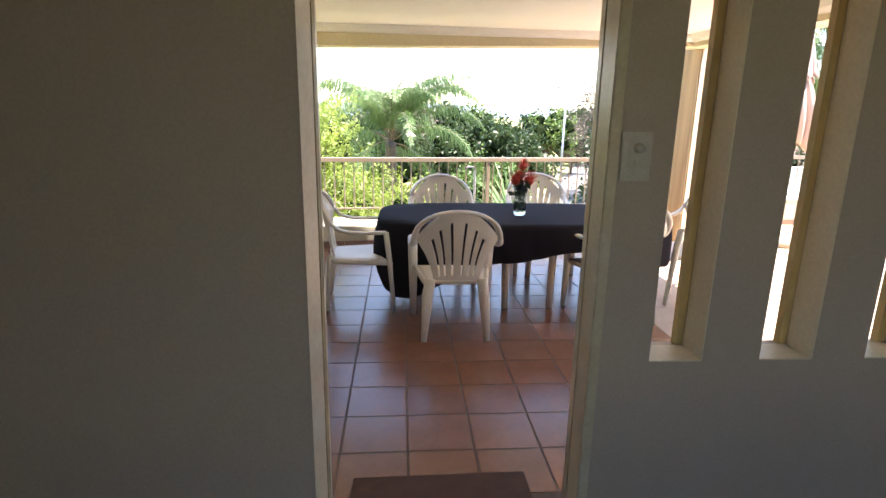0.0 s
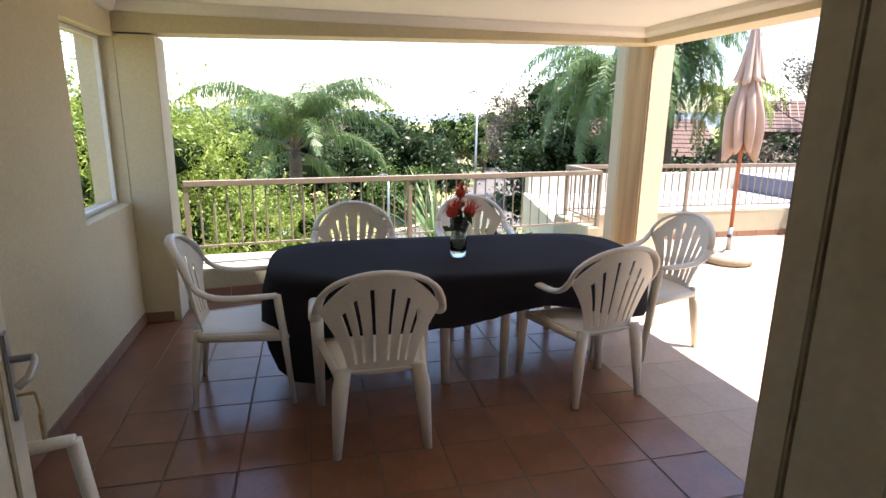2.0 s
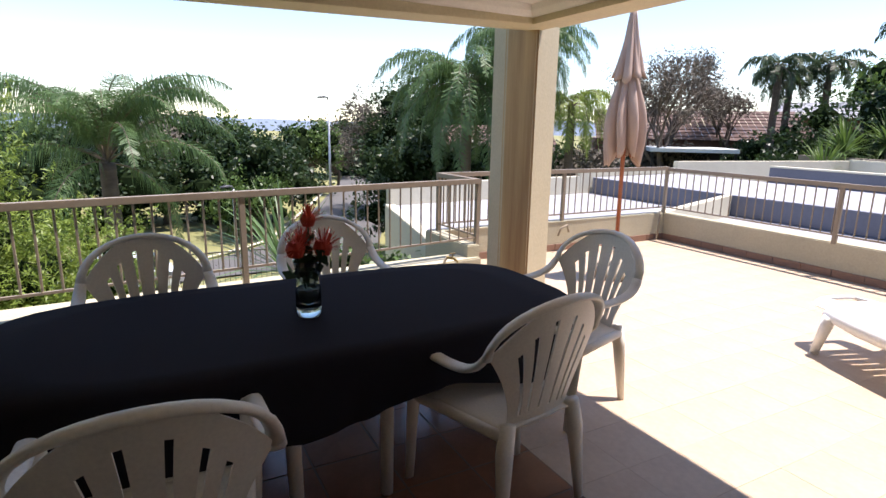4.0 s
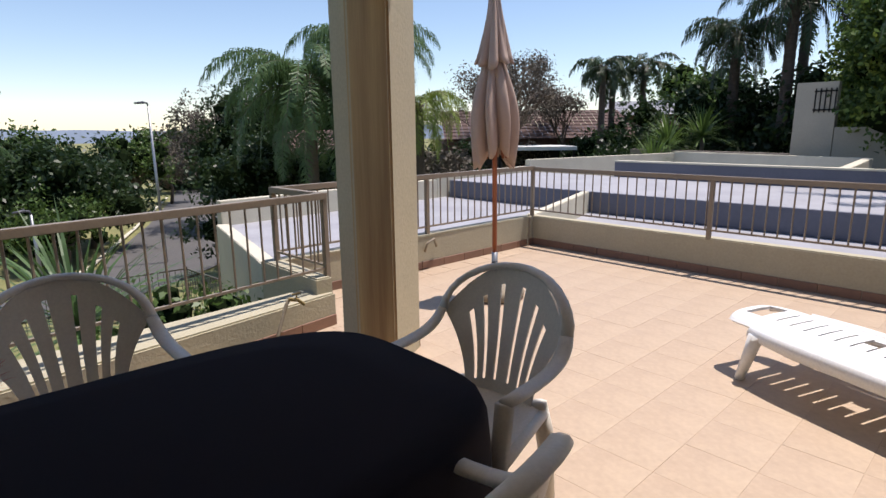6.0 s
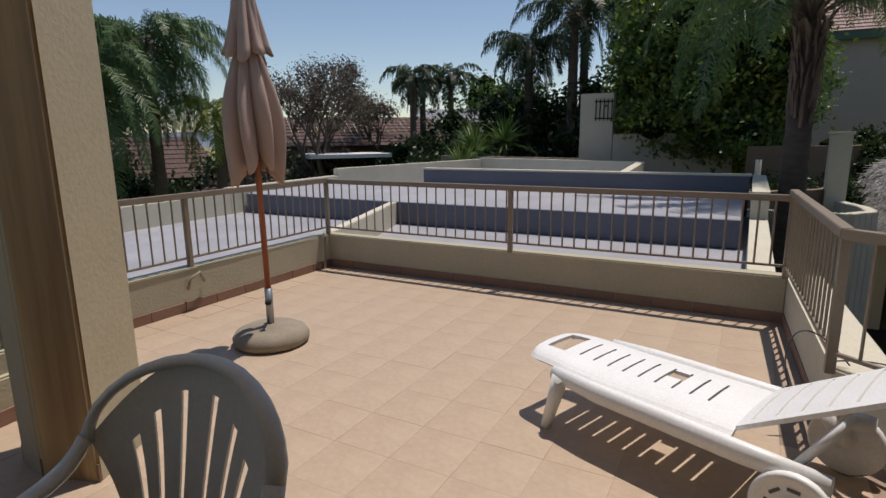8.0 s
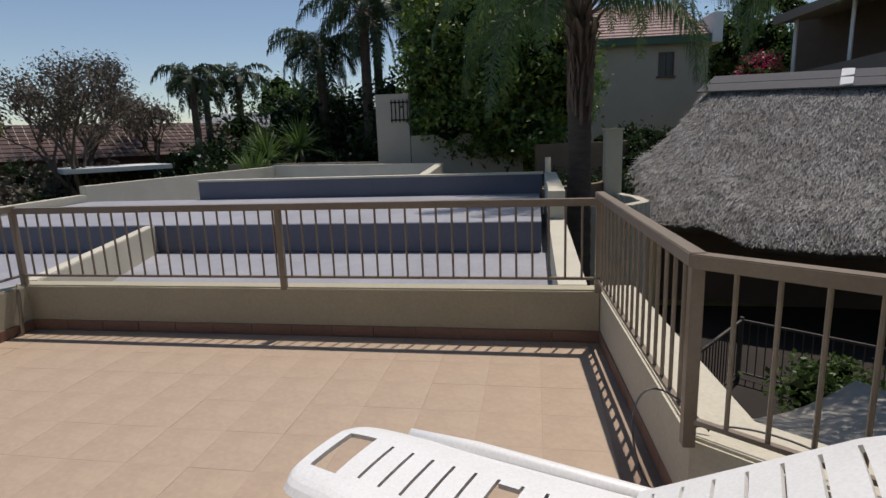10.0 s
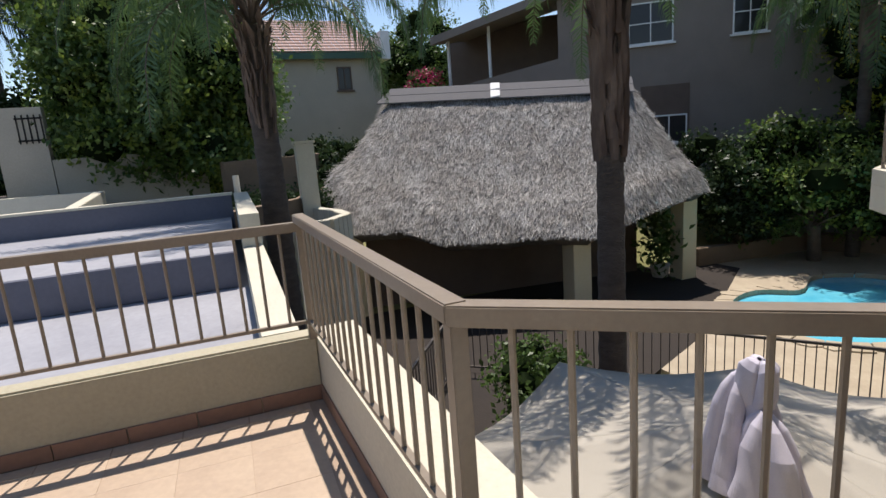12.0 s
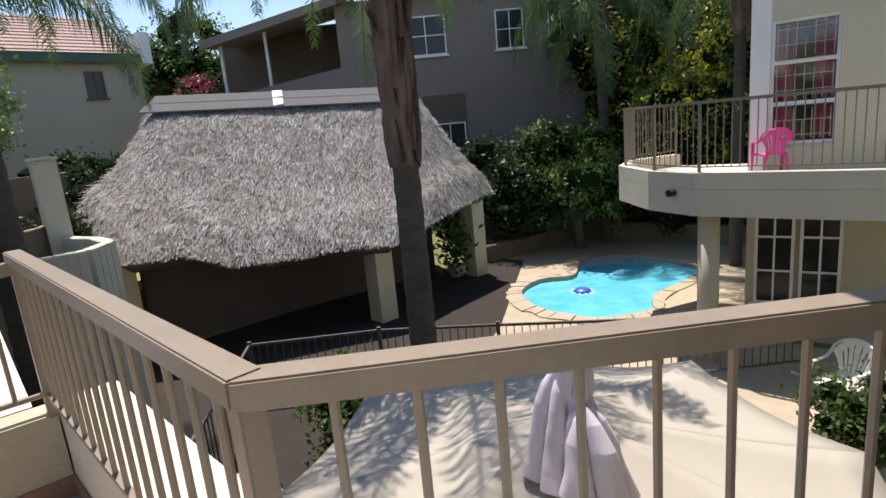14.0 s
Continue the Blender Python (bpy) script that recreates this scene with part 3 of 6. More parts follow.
M_TWIG = material("grey_bark", (0.16, 0.12, 0.09), 0.95, (0.09, 0.07, 0.055), scale=5, amount=0.8, fine=25, bump=0.7, depth=0.02)


def cards(name, centers, normals_out, size, mat, parent, seed, aspect=0.55, kind="", label=""):
    """Many folded leaves about the given points, in one mesh."""
    rng = np.random.default_rng(seed)
    n = len(centers)
    d = rng.normal(size=(n, 3)) + normals_out * 0.6 + np.array([0, 0, 0.15])
    d /= np.linalg.norm(d, axis=1, keepdims=True)
    r = rng.normal(size=(n, 3))
    s = np.cross(d, r)
    s /= np.linalg.norm(s, axis=1, keepdims=True) + 1e-9
    u = np.cross(s, d)
    sz = size * rng.uniform(0.6, 1.35, size=(n, 1))
    a = centers - u * sz * 0.5
    b = centers + s * sz * aspect * 0.5 + d * sz * 0.12
    c = centers + u * sz * 0.5
    e = centers - s * sz * aspect * 0.5 + d * sz * 0.12
    v = np.stack([a, b, c, e], 1).reshape(-1, 3)
    me = bpy.data.meshes.new(name)
    me.vertices.add(len(v))
    me.vertices.foreach_set("co", v.ravel())
    me.loops.add(4 * n)
    me.loops.foreach_set("vertex_index", np.arange(4 * n, dtype=np.int32))
    me.polygons.add(n)
    me.polygons.foreach_set("loop_start", np.arange(0, 4 * n, 4, dtype=np.int32))
    me.polygons.foreach_set("loop_total", np.full(n, 4, dtype=np.int32))
    me.update(calc_edges=True)
    me.materials.append(mat)
    ob = new(name, me)
    ob.parent = parent
    return tagged(ob, label=label, kind=kind)


def crown_points(blobs, n, seed, shell=0.55, leaf=0.15, per=22):
    """Points in small leafy tufts near the skins of many overlapping clumps."""
    rng = np.random.default_rng(seed)
    tufts = max(60, n // per)
    w = np.array([r * r for _, r in blobs])
    pick = rng.choice(len(blobs), size=tufts, p=w / w.sum())
    c = np.array([b[0] for b in blobs])[pick]
    r = np.array([b[1] for b in blobs])[pick][:, None]
    d = rng.normal(size=(tufts, 3))
    d /= np.linalg.norm(d, axis=1, keepdims=True)
    rad = r * (shell + (1 - shell) * rng.random((tufts, 1)) ** 0.6) * (0.80 + 0.36 * rng.random((tufts, 1)))
    tips = c + d * rad * np.array([1, 1, 0.85])
    which = rng.integers(0, tufts, size=n)
    spread = leaf * rng.uniform(0.7, 1.7, size=(tufts, 1))[which]
    return tips[which] + rng.normal(size=(n, 3)) * spread * np.array([1, 1, 0.75]), d[which]


def plume_points(blobs, n, seed, length, per=40):
    """Points along many upright feathery shoots that grow out of the clumps."""
    rng = np.random.default_rng(seed)
    shoots = n // per
    w = np.array([r * r for _, r in blobs])
    pick = rng.choice(len(blobs), size=shoots, p=w / w.sum())
    c = np.array([b[0] for b in blobs])[pick]
    r = np.array([b[1] for b in blobs])[pick][:, None]
    d = rng.normal(size=(shoots, 3))
    d /= np.linalg.norm(d, axis=1, keepdims=True)
    foot = c + d * r * rng.uniform(0.4, 0.95, size=(shoots, 1))
    way = d * 0.55 + np.array([0, 0, 1.0]) + rng.normal(size=(shoots, 3)) * 0.22
    way /= np.linalg.norm(way, axis=1, keepdims=True)
    ln = length * rng.uniform(0.5, 1.3, size=(shoots, 1))
    which = rng.integers(0, shoots, size=n)
    f = rng.random((n, 1))
    p = foot[which] + way[which] * ln[which] * f
    p += rng.normal(size=(n, 3)) * length * 0.13 * (1.05 - f) - np.array([0, 0, 1]) * 0.12 * length * f ** 2
    return p, way[which]


def tree(x, y, z0, top, radius, mat, n, leaf, seed, label, category="tree", squash=0.8, low=0.35, clumps=26, name="tree",
         trunk=0.16, group="", limbs=6, extra=None, plumes=0.0, per=22):
    rnd = random.Random(seed)
    t = thing(name, pose(x, y, z0), label, category, group)
    h = top - z0
    cz = h - radius * squash
    blobs = []
    for _ in range(clumps):
        a, e = rnd.uniform(0, 6.283), rnd.uniform(-0.8, 1.0)
        q = radius * rnd.uniform(0.45, 0.82)
        c = (q * math.cos(a) * math.sqrt(max(0.05, 1 - e * e * 0.7)), q * math.sin(a) * math.sqrt(max(0.05, 1 - e * e * 0.7)), max(h * low * 0.8, cz + q * e * squash))
        blobs.append((c, radius * rnd.uniform(0.24, 0.42)))
    blobs.append(((0, 0, cz), radius * 0.55))
    bm = bmesh.new()
    bend = [rnd.uniform(-0.1, 0.1) * radius for _ in range(4)]
    tube(bm, [(0, 0, -0.2), (bend[0], bend[1], cz * 0.4), (bend[2], bend[3], cz * 0.8), (0, 0, cz)],
         [trunk * 1.25, trunk, trunk * 0.75, trunk * 0.4], 9)
    part("trunk", bm, M_TWIG, t, smooth=True)
    bm = bmesh.new()
    for c, r in blobs[:limbs * 3]:
        s = Vector((bend[2] * 0.6, bend[3] * 0.6, cz * rnd.uniform(0.35, 0.75)))
        e = Vector(c)
        mid = s.lerp(e, 0.5) + Vector((rnd.uniform(-1, 1), rnd.uniform(-1, 1), rnd.uniform(-0.5, 0.8))) * radius * 0.1
        tube(bm, [s, mid, e], [trunk * 0.4, trunk * 0.25, trunk * 0.08], 5)
    part("limb_work", bm, M_TWIG, t, smooth=True)
    # Near-black blobs inside each clump put the crown's shade into their colour.
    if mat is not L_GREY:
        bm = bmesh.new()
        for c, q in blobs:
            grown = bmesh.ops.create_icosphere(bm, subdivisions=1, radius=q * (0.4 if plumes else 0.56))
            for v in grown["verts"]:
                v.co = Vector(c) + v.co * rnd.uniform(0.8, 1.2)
        part("inner_foliage", bm, M_CORE, t, "near-black blobs painted as the crown's inner shade")
    p, d = plume_points(blobs, n, seed, plumes) if plumes else crown_points(blobs, n, seed, leaf=leaf, per=per)
    cards("crown", p, d, leaf, mat, t, seed + 1, aspect=0.22 if plumes else 0.55)
    # Outer cards: flowers on some trees, sunlit tips painted in on others.
    if extra:
        p, d = crown_points(blobs, int(n * extra[1]), seed + 5, 0.92, leaf * 0.8, 14)
        cards("blossom", p, d, leaf * 0.9, extra[0], t, seed + 7)
    return t


def bare_tree(x, y, z0, top, radius, seed, label, mat=None):
    rnd = random.Random(seed)
    t = thing("bare_tree", pose(x, y, z0), label, "tree")
    bm = bmesh.new()
    h = top - z0
    tips = []

    def grow(p, d, length, r, depth):
        q = p + d * length
        mid = p.lerp(q, 0.5) + Vector((rnd.uniform(-1, 1), rnd.uniform(-1, 1), 0)) * length * 0.08
        tube(bm, [p, mid, q], [r, r * 0.8, r * 0.6], 5 if depth < 3 else 3, caps=False)
        if depth >= 5:
            tips.append(q)
            return
        for _ in range(3 if depth < 4 else 4):
            nd = (d + Vector((rnd.uniform(-1, 1), rnd.uniform(-1, 1), rnd.uniform(-0.35, 0.75))) * 0.75).normalized()
            grow(q, nd, length * rnd.uniform(0.62, 0.85), r * 0.6, depth + 1)

    grow(Vector((0, 0, -0.2)), Vector((0, 0, 1)), h * 0.28, 0.05 * radius, 0)
    part("branch_work", bm, M_TWIG, t)
    if mat:
        rng = np.random.default_rng(seed)
        c = np.repeat(np.array(tips), 12, axis=0)
        c = c + rng.normal(size=c.shape) * 0.28
        cards("crown", c, np.zeros_like(c), 0.16, mat, t, seed)
    return t


def palm(x, y, z0, crown, length, fronds, seed, label, mat=None, trunk=0.2, lean=(0, 0), droop=1.0, leaflet=0.5, boots=False, up=0.9, per=46, group="queen palms", width=0.02, spread=1.25):
    """A palm: ringed trunk, arching fronds, each with a rib and hanging leaflets."""
    rnd = random.Random(seed)
    mat = mat or L_PALM
    t = thing("palm_tree", pose(x, y, z0), label, "palm", group)
    h = crown - z0
    bm = bmesh.new()
    steps = max(10, int(h / 0.14))
    pts, rs = [], []
    for i in range(steps + 1):
        f = i / steps
        pts.append((lean[0] * f * f, lean[1] * f * f, f * h))
        rs.append(trunk * (1.12 - 0.25 * f) * (1.04 if i % 2 else 0.97))
    tube(bm, pts, rs, 12)
    part("trunk", bm, M_BARK, t, smooth=True)
    top = Vector((lean[0], lean[1], h))
    if boots:
        bm = bmesh.new()
        for k in range(60):
            a = k * 2.4 + rnd.uniform(-0.35, 0.35)
            z = h - 0.02 - 1.45 * (k / 60) + rnd.uniform(-0.08, 0.08)
            r = trunk * 0.80
            o = 0.40 + 1.15 * (1 - k / 60) ** 2 * rnd.uniform(0.4, 1.3)
            s = rnd.uniform(0.5, 1.05)
            tw = rnd.uniform(-0.45, 0.45)
            bm = bmesh.new()
            tube(bm, [(top.x + r * math.cos(a), top.y + r * math.sin(a), z - 0.30), (top.x + 1.25 * r * math.cos(a), top.y + 1.25 * r * math.sin(a), z),
                      (top.x + (1 + o * 0.5) * r * math.cos(a + tw * 0.4), top.y + (1 + o * 0.5) * r * math.sin(a + tw * 0.4), z + 0.26 * s),
                      (top.x + (1 + o) * r * math.cos(a + tw), top.y + (1 + o) * r * math.sin(a + tw), z + 0.46 * s)],
                 [0.10, 0.095, 0.06, 0.012], 6, 0.35)
            part("leaf_base", bm, M_BOOT, t)
    verts, faces = [], []
    bm = bmesh.new()
    for k in range(fronds):
        az = k * 2.39996 + rnd.uniform(-0.2, 0.2)
        lift = up - spread * (k / fronds) + rnd.uniform(-0.12, 0.12)
        ln = length * rnd.uniform(0.82, 1.1)
        d = Vector((math.cos(az), math.sin(az), 0))
        side = Vector((-d.y, d.x, 0))
        line = []
        p, ang = top.copy(), math.atan(lift * 1.6)
        n = 14
        for i in range(n + 1):
            line.append(p.copy())
            p = p + (d * math.cos(ang) + Vector((0, 0, math.sin(ang)))) * (ln / n)
            ang -= (0.10 + 0.10 * i / n) * droop * rnd.uniform(0.9, 1.1)
            ang = max(ang, -1.45)
        tube(bm, line, [0.028 * (1 - 0.85 * i / n) for i in range(n + 1)], 3, caps=False)
        for j in range(per):
            f = 0.14 + 0.86 * j / per
            q = f * n
            i = min(n - 1, int(q))
            base = line[i].lerp(line[i + 1], q - i)
            fw = (line[i + 1] - line[i]).normalized()
            ll = leaflet * math.sin(math.pi * min(1, f * 0.82 + 0.16)) ** 0.6 * rnd.uniform(0.8, 1.15)
            for s in (1, -1):
                out = (side * s * rnd.uniform(0.5, 0.95) + fw * 0.6 + Vector((0, 0, rnd.uniform(-0.45, 0.30)))).normalized()
                m1 = base + out * ll * 0.42
                tip = m1 + (out * 0.35 + Vector((0, 0, -0.9 * droop))).normalized() * ll * 0.62
                w = fw * width
                b0 = len(verts)
                verts += [base - w * 0.5, base + w * 0.5, m1 + w * 0.5, m1 - w * 0.5, tip]
                faces += [(b0, b0 + 1, b0 + 2, b0 + 3), (b0 + 3, b0 + 2, b0 + 4)]
    part("ribs", bm, M_TWIG, t)
    me = bpy.data.meshes.new("fronds")
    me.from_pydata([tuple(v) for v in verts], [], faces)
    me.materials.append(mat)
    ob = new("fronds", me)
    ob.parent = t
    return t


def spiky(x, y, z0, h, length, n, seed, label, mat=None, name="spiky_shrub", width=0.05, trunk=True):
    rnd = random.Random(seed)
    t = thing(name, pose(x, y, z0), label, "shrub")
    if trunk:
        bm = bmesh.new()
        tube(bm, [(0, 0, -0.1), (0.05, 0, h)], [0.10, 0.07], 8)
        part("stem", bm, M_TWIG, t, smooth=True)
    verts, faces = [], []
    for k in range(n):
        az, el = rnd.uniform(0, 6.283), math.asin(rnd.uniform(-0.25, 1))
        d = Vector((math.cos(az) * math.cos(el), math.sin(az) * math.cos(el), math.sin(el)))
        s = d.cross(Vector((0, 0, 1)))
        s = s.normalized() * width if s.length > 1e-3 else Vector((width, 0, 0))
        ln = length * rnd.uniform(0.7, 1.1)
        o = Vector((0, 0, h))
        m = o + d * ln * 0.55
        e = o + d * ln + Vector((0, 0, -0.12 * ln))
        b0 = len(verts)
        verts += [o - s * 0.4, o + s * 0.4, m + s * 0.6, m - s * 0.6, e]
        faces += [(b0, b0 + 1, b0 + 2, b0 + 3), (b0 + 3, b0 + 2, b0 + 4)]
    me = bpy.data.meshes.new("blades")
    me.from_pydata([tuple(v) for v in verts], [], faces)
    me.materials.append(mat or L_MID)
    ob = new("foliage", me)
    ob.parent = t
    return t


M_BOOT = material("palm_leaf_base", (0.24, 0.165, 0.12), 0.9, (0.09, 0.055, 0.04), scale=5, amount=0.9, fine=50, bump=0.5, stretch=(1, 1, 0.3))


def gz(x, y):
    return ground_z(x, y) - 0.05


# the street side
palm(-0.28, 17.1, gz(-0.28, 17.1), 0.60, 3.7, 30, 11, "feathery green queen palm in the front garden beyond the railing", trunk=0.19, droop=1.05, leaflet=0.72, up=4.2, per=100, spread=4.4, width=0.022)
tree(-2.2, 9.6, -3.05, 2.25, 1.75, L_LIME, 60000, 0.085, 21, "light green feathery shrub tree close to the balcony", name="shrub_tree", low=0.2, squash=1.3, clumps=46, trunk=0.10, group="front garden", plumes=0.75)
tree(-0.9, 11.2, -3.05, 0.45, 1.4, L_LIME, 32000, 0.085, 22, "lower light green bush beside the shrub tree", name="bush", category="bush", low=0.05, squash=1.0, trunk=0.06, plumes=0.6)
tree(-5.6, 13.0, -3.05, 2.4, 2.2, L_MID, 6000, 0.14, 23, "mid green tree at the garden's edge", low=0.2)
tree(8.7, 44.0, gz(8.7, 44), 1.0, 4.2, L_DARK, 9000, 0.34, 24, "dense dark green round tree across the street", low=0.15, squash=0.75)
tree(6.4, 39.0, gz(6.4, 39), -1.2, 2.8, L_MID, 4000, 0.26, 25, "mid green tree below the round one", low=0.1)
tree(1.5, 46.0, gz(1.5, 46), 0.6, 5.5, L_DARK, 7000, 0.34, 26, "low dark hedge trees across the lawn", name="hedge", category="hedge", low=0.1, squash=0.6)
tree(-6, 45.0, gz(-6, 45), 1.2, 6.5, L_DARK, 7000, 0.36, 27, "dark green trees across the lawn", low=0.1, squash=0.6)
tree(-19, 40.0, gz(-19, 40), 2.5, 7.5, L_MID, 7000, 0.36, 28, "big green trees down the street", low=0.1, squash=0.7)
tree(16.0, 60.0, gz(16, 60), 1.6, 3.2, L_MID, 3500, 0.34, 29, "slim green street tree", low=0.3)
tree(20.5, 66.0, gz(20, 66), 1.6, 4.0, L_GREY, 5000, 0.28, 30, "grey half-bare street tree", low=0.3)
tree(30, 85.0, gz(30, 85), 2.0, 10, L_DARK, 7000, 0.6, 31, "distant dark street trees", low=0.1, squash=0.5)
tree(44, 85.0, gz(44, 85), 3.0, 12, L_DARK, 7000, 0.6, 32, "distant dark street trees", low=0.1, squash=0.5)
tree(22.0, 44.0, gz(22, 44), 5.2, 6.5, L_DARK, 30000, 0.26, 33, "wide dark olive acacia leaning over the road", low=0.15, squash=0.75, clumps=48, trunk=0.3)
tree(19.0, 46.0, gz(19, 46), 4.4, 4.5, L_GREY, 9000, 0.2, 34, "greyish thorny tree above the road", low=0.3, squash=0.8, clumps=36)
palm(13.6, 24.5, gz(13.6, 24.5), 3.4, 5.0, 54, 12, "tall drooping queen palm behind the grey roofs", trunk=0.24, droop=1.1, leaflet=1.0, per=64, width=0.045)
palm(16.2, 24.0, gz(16, 24), 5.0, 3.9, 40, 13, "tall queen palm beside its neighbour", trunk=0.24, droop=1.08, leaflet=1.0, per=60, width=0.045)
palm(18.4, 23.0, gz(18, 23), 2.6, 3.0, 24, 14, "shorter yellow-green queen palm", mat=L_LIME, trunk=0.22, droop=1.3, leaflet=0.8, per=50, width=0.04)
tree(14.5, 29.0, gz(14.5, 29), 1.6, 4.6, L_DARK, 16000, 0.24, 35, "bushy green tree beneath the palms", low=0.1)
bare_tree(25.5, 23.5, gz(25, 23), 5.4, 5.0, 41, "bare winter tree with fine grey twigs", L_GREY)
bare_tree(30.0, 27.5, gz(30, 27), 6.4, 6.0, 42, "bare spreading tree with reddish grey twigs", L_GREY)
bare_tree(34.0, 25.5, gz(34, 25), 5.0, 4.0, 43, "tangled bare tree beside the palms", L_GREY)
for i in range(15):
    x = -52 + 4.6 * i
    y = 66 + 6 * math.sin(i * 2.1)
    tree(x, y, gz(x, y), 1.9 + 0.9 * math.sin(i * 1.7), 5.2, (L_DARK, L_MID, L_DARK, L_GREY)[i % 4], 4200, 0.42, 300 + i, "distant dark green garden trees beyond the lawn", category="trees", name="garden_tree", low=0.0, squash=0.6)
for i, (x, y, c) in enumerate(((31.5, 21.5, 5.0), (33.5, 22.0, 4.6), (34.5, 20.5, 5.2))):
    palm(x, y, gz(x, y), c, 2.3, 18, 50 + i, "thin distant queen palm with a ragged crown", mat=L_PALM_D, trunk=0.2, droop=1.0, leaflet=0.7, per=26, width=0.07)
tree(48, 22, gz(48, 22), 6.0, 4.5, L_MID, 4000, 0.4, 36, "flat-topped green tree in the distance", low=0.4, squash=0.5)
for i, (x, y, c) in enumerate(((32.4, 21.0, 2.6), (31.0, 20.3, 1.4))):
    tree(x, y, gz(x, y), c, 1.3, L_DARK, 3500, 0.2, 60 + i, "narrow dark green cypress tree", name="cypress", low=0.0, squash=2.2, clumps=24)
for i, (x, y, c) in enumerate(((21.5, 12.6, 0.9), (20.0, 12.4, 0.2), (23.0, 12.0, 1.2))):
    spiky(x, y, gz(x, y), c - gz(x, y), 1.5, 130, 70 + i, "light green spiky yucca behind the roofs", L_MID, "yucca", 0.05)
for i, (x, y, c, r) in enumerate(((27.5, 14.5, 3.4, 4.0), (28.5, 10.0, 4.0, 3.8), (25.5, 12.2, 1.4, 2.4), (27, 6.0, 3.0, 3.6), (25, 17.5, 0.6, 2.6), (29, 18.5, 0.8, 3))):
    tree(x, y, gz(x, y), c, r, L_DARK, 14000, 0.24, 80 + i, "deep green garden thicket in shade", name="thicket", category="trees", low=0.05, squash=0.9)
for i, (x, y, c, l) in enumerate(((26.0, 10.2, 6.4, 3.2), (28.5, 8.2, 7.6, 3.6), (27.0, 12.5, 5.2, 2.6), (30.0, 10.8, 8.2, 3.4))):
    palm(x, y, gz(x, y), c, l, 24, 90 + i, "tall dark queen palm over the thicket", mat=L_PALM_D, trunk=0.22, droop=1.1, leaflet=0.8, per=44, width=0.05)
# Lime outer leaves put highlights on the clump tips by colour.
tree(21.6, 4.7, gz(21.6, 4.7), 6.2, 3.1, L_MID, 80000, 0.17, 100, "large dense glossy green tree beyond the roofs", low=0.0, squash=1.15, clumps=70, extra=(L_LIME, 0.34), per=34)

for i, (x, y, c, r, mt) in enumerate(((20.0, 24.0, 0.6, 2.8, L_GREY), (23.5, 27.0, 1.2, 3.2, L_DARK), (27.5, 25.5, 1.0, 3.2, L_GREY), (30.5, 22.8, 0.9, 2.8, L_DARK),
                                      (34.5, 22.5, 1.0, 3.2, L_DARK), (36.5, 19.0, 1.6, 3.4, L_DARK), (32.5, 17.0, 1.4, 3.0, L_MID), (17.0, 27.5, 0.8, 3.0, L_DARK))):
    tree(x, y, gz(x, y), c, r, mt, 9000, 0.24, 200 + i, "dense garden hedge and shrubs behind the roofs", name="hedge", category="hedge", low=0.0, squash=0.9)

# the garden side
palm(13.9, 2.62, -3.05, 3.35, 4.0, 36, 15, "stout queen palm with old leaf bases behind the parapet", trunk=0.22, boots=True, droop=1.32, leaflet=0.74, per=86, mat=L_PALM, up=2.3, spread=2.1)
palm(9.16, -0.66, -3.05, 2.75, 3.6, 42, 16, "queen palm beside the thatched shelter, its trunk ringed", trunk=0.155, boots=True, droop=1.36, leaflet=0.6, per=84, up=3.0, spread=2.4)
palm(*(14.66, -13.46), -3.05, 4.5, 3.9, 38, 17, "queen palm behind the swimming pool", trunk=0.17, boots=True, droop=1.3, leaflet=0.85, per=66, up=2.0, spread=2.2, width=0.03)
palm(*(10.03, -12.3), -3.05, 4.7, 3.6, 36, 18, "queen palm with fronds hanging in front of the cream house", trunk=0.15, boots=True, droop=1.3, leaflet=0.85, per=66, up=2.0, spread=2.2, width=0.026)
for i, (p, c, r, e) in enumerate((((16.58, -18.6), 7.5, 3.6, L_YEL), ((13.92, -18.27), 7.0, 3.2, L_YEL), ((19.29, -19.28), 7.5, 3.0, L_LIME), ((12.15, -19.51), 7.5, 3.5, L_LIME), ((33.67, -6.71), 8.5, 3.0, L_MID))):
    tree(p[0], p[1], -3.0, c, r, L_MID, 12000, 0.17, 400 + i, "tall leafy garden tree with sunlit yellow-green tips", category="tree", name="garden_tree", low=0.0, squash=1.2, clumps=36, extra=(e, 0.6))
for i, (x, y, c, r, mt, ex) in enumerate(((13.8, -10.6, 1.3, 1.9, L_MID, (L_LIME, 0.25)), (15.4, -9.6, 0.7, 1.7, L_DARK, None), (12.6, -13.2, 1.8, 2.2, L_DARK, None),
                                      (11.0, -13.2, 3.2, 2.4, L_MID, (L_YEL, 0.9)), (9.3, -13.0, 3.6, 2.3, L_MID, (L_YEL, 1.0)), (13.9, -14.8, 2.0, 2.2, L_DARK, None),
                                      (9.8, -15.5, 3.0, 3.0, L_DARK, None))):
    tree(x * 1.12 - 0.5, y * 1.12 - 0.4, -3.0, c + 0.5, r * 1.15, mt, 9000, 0.15, 110 + i, "leafy green shrub against the wall behind the pool" if ex is None or ex[0] is L_LIME else "shrub with bright yellow flowers behind the pool",
         name="large_shrub", category="shrub", low=0.0, squash=1.1, clumps=34, extra=ex)
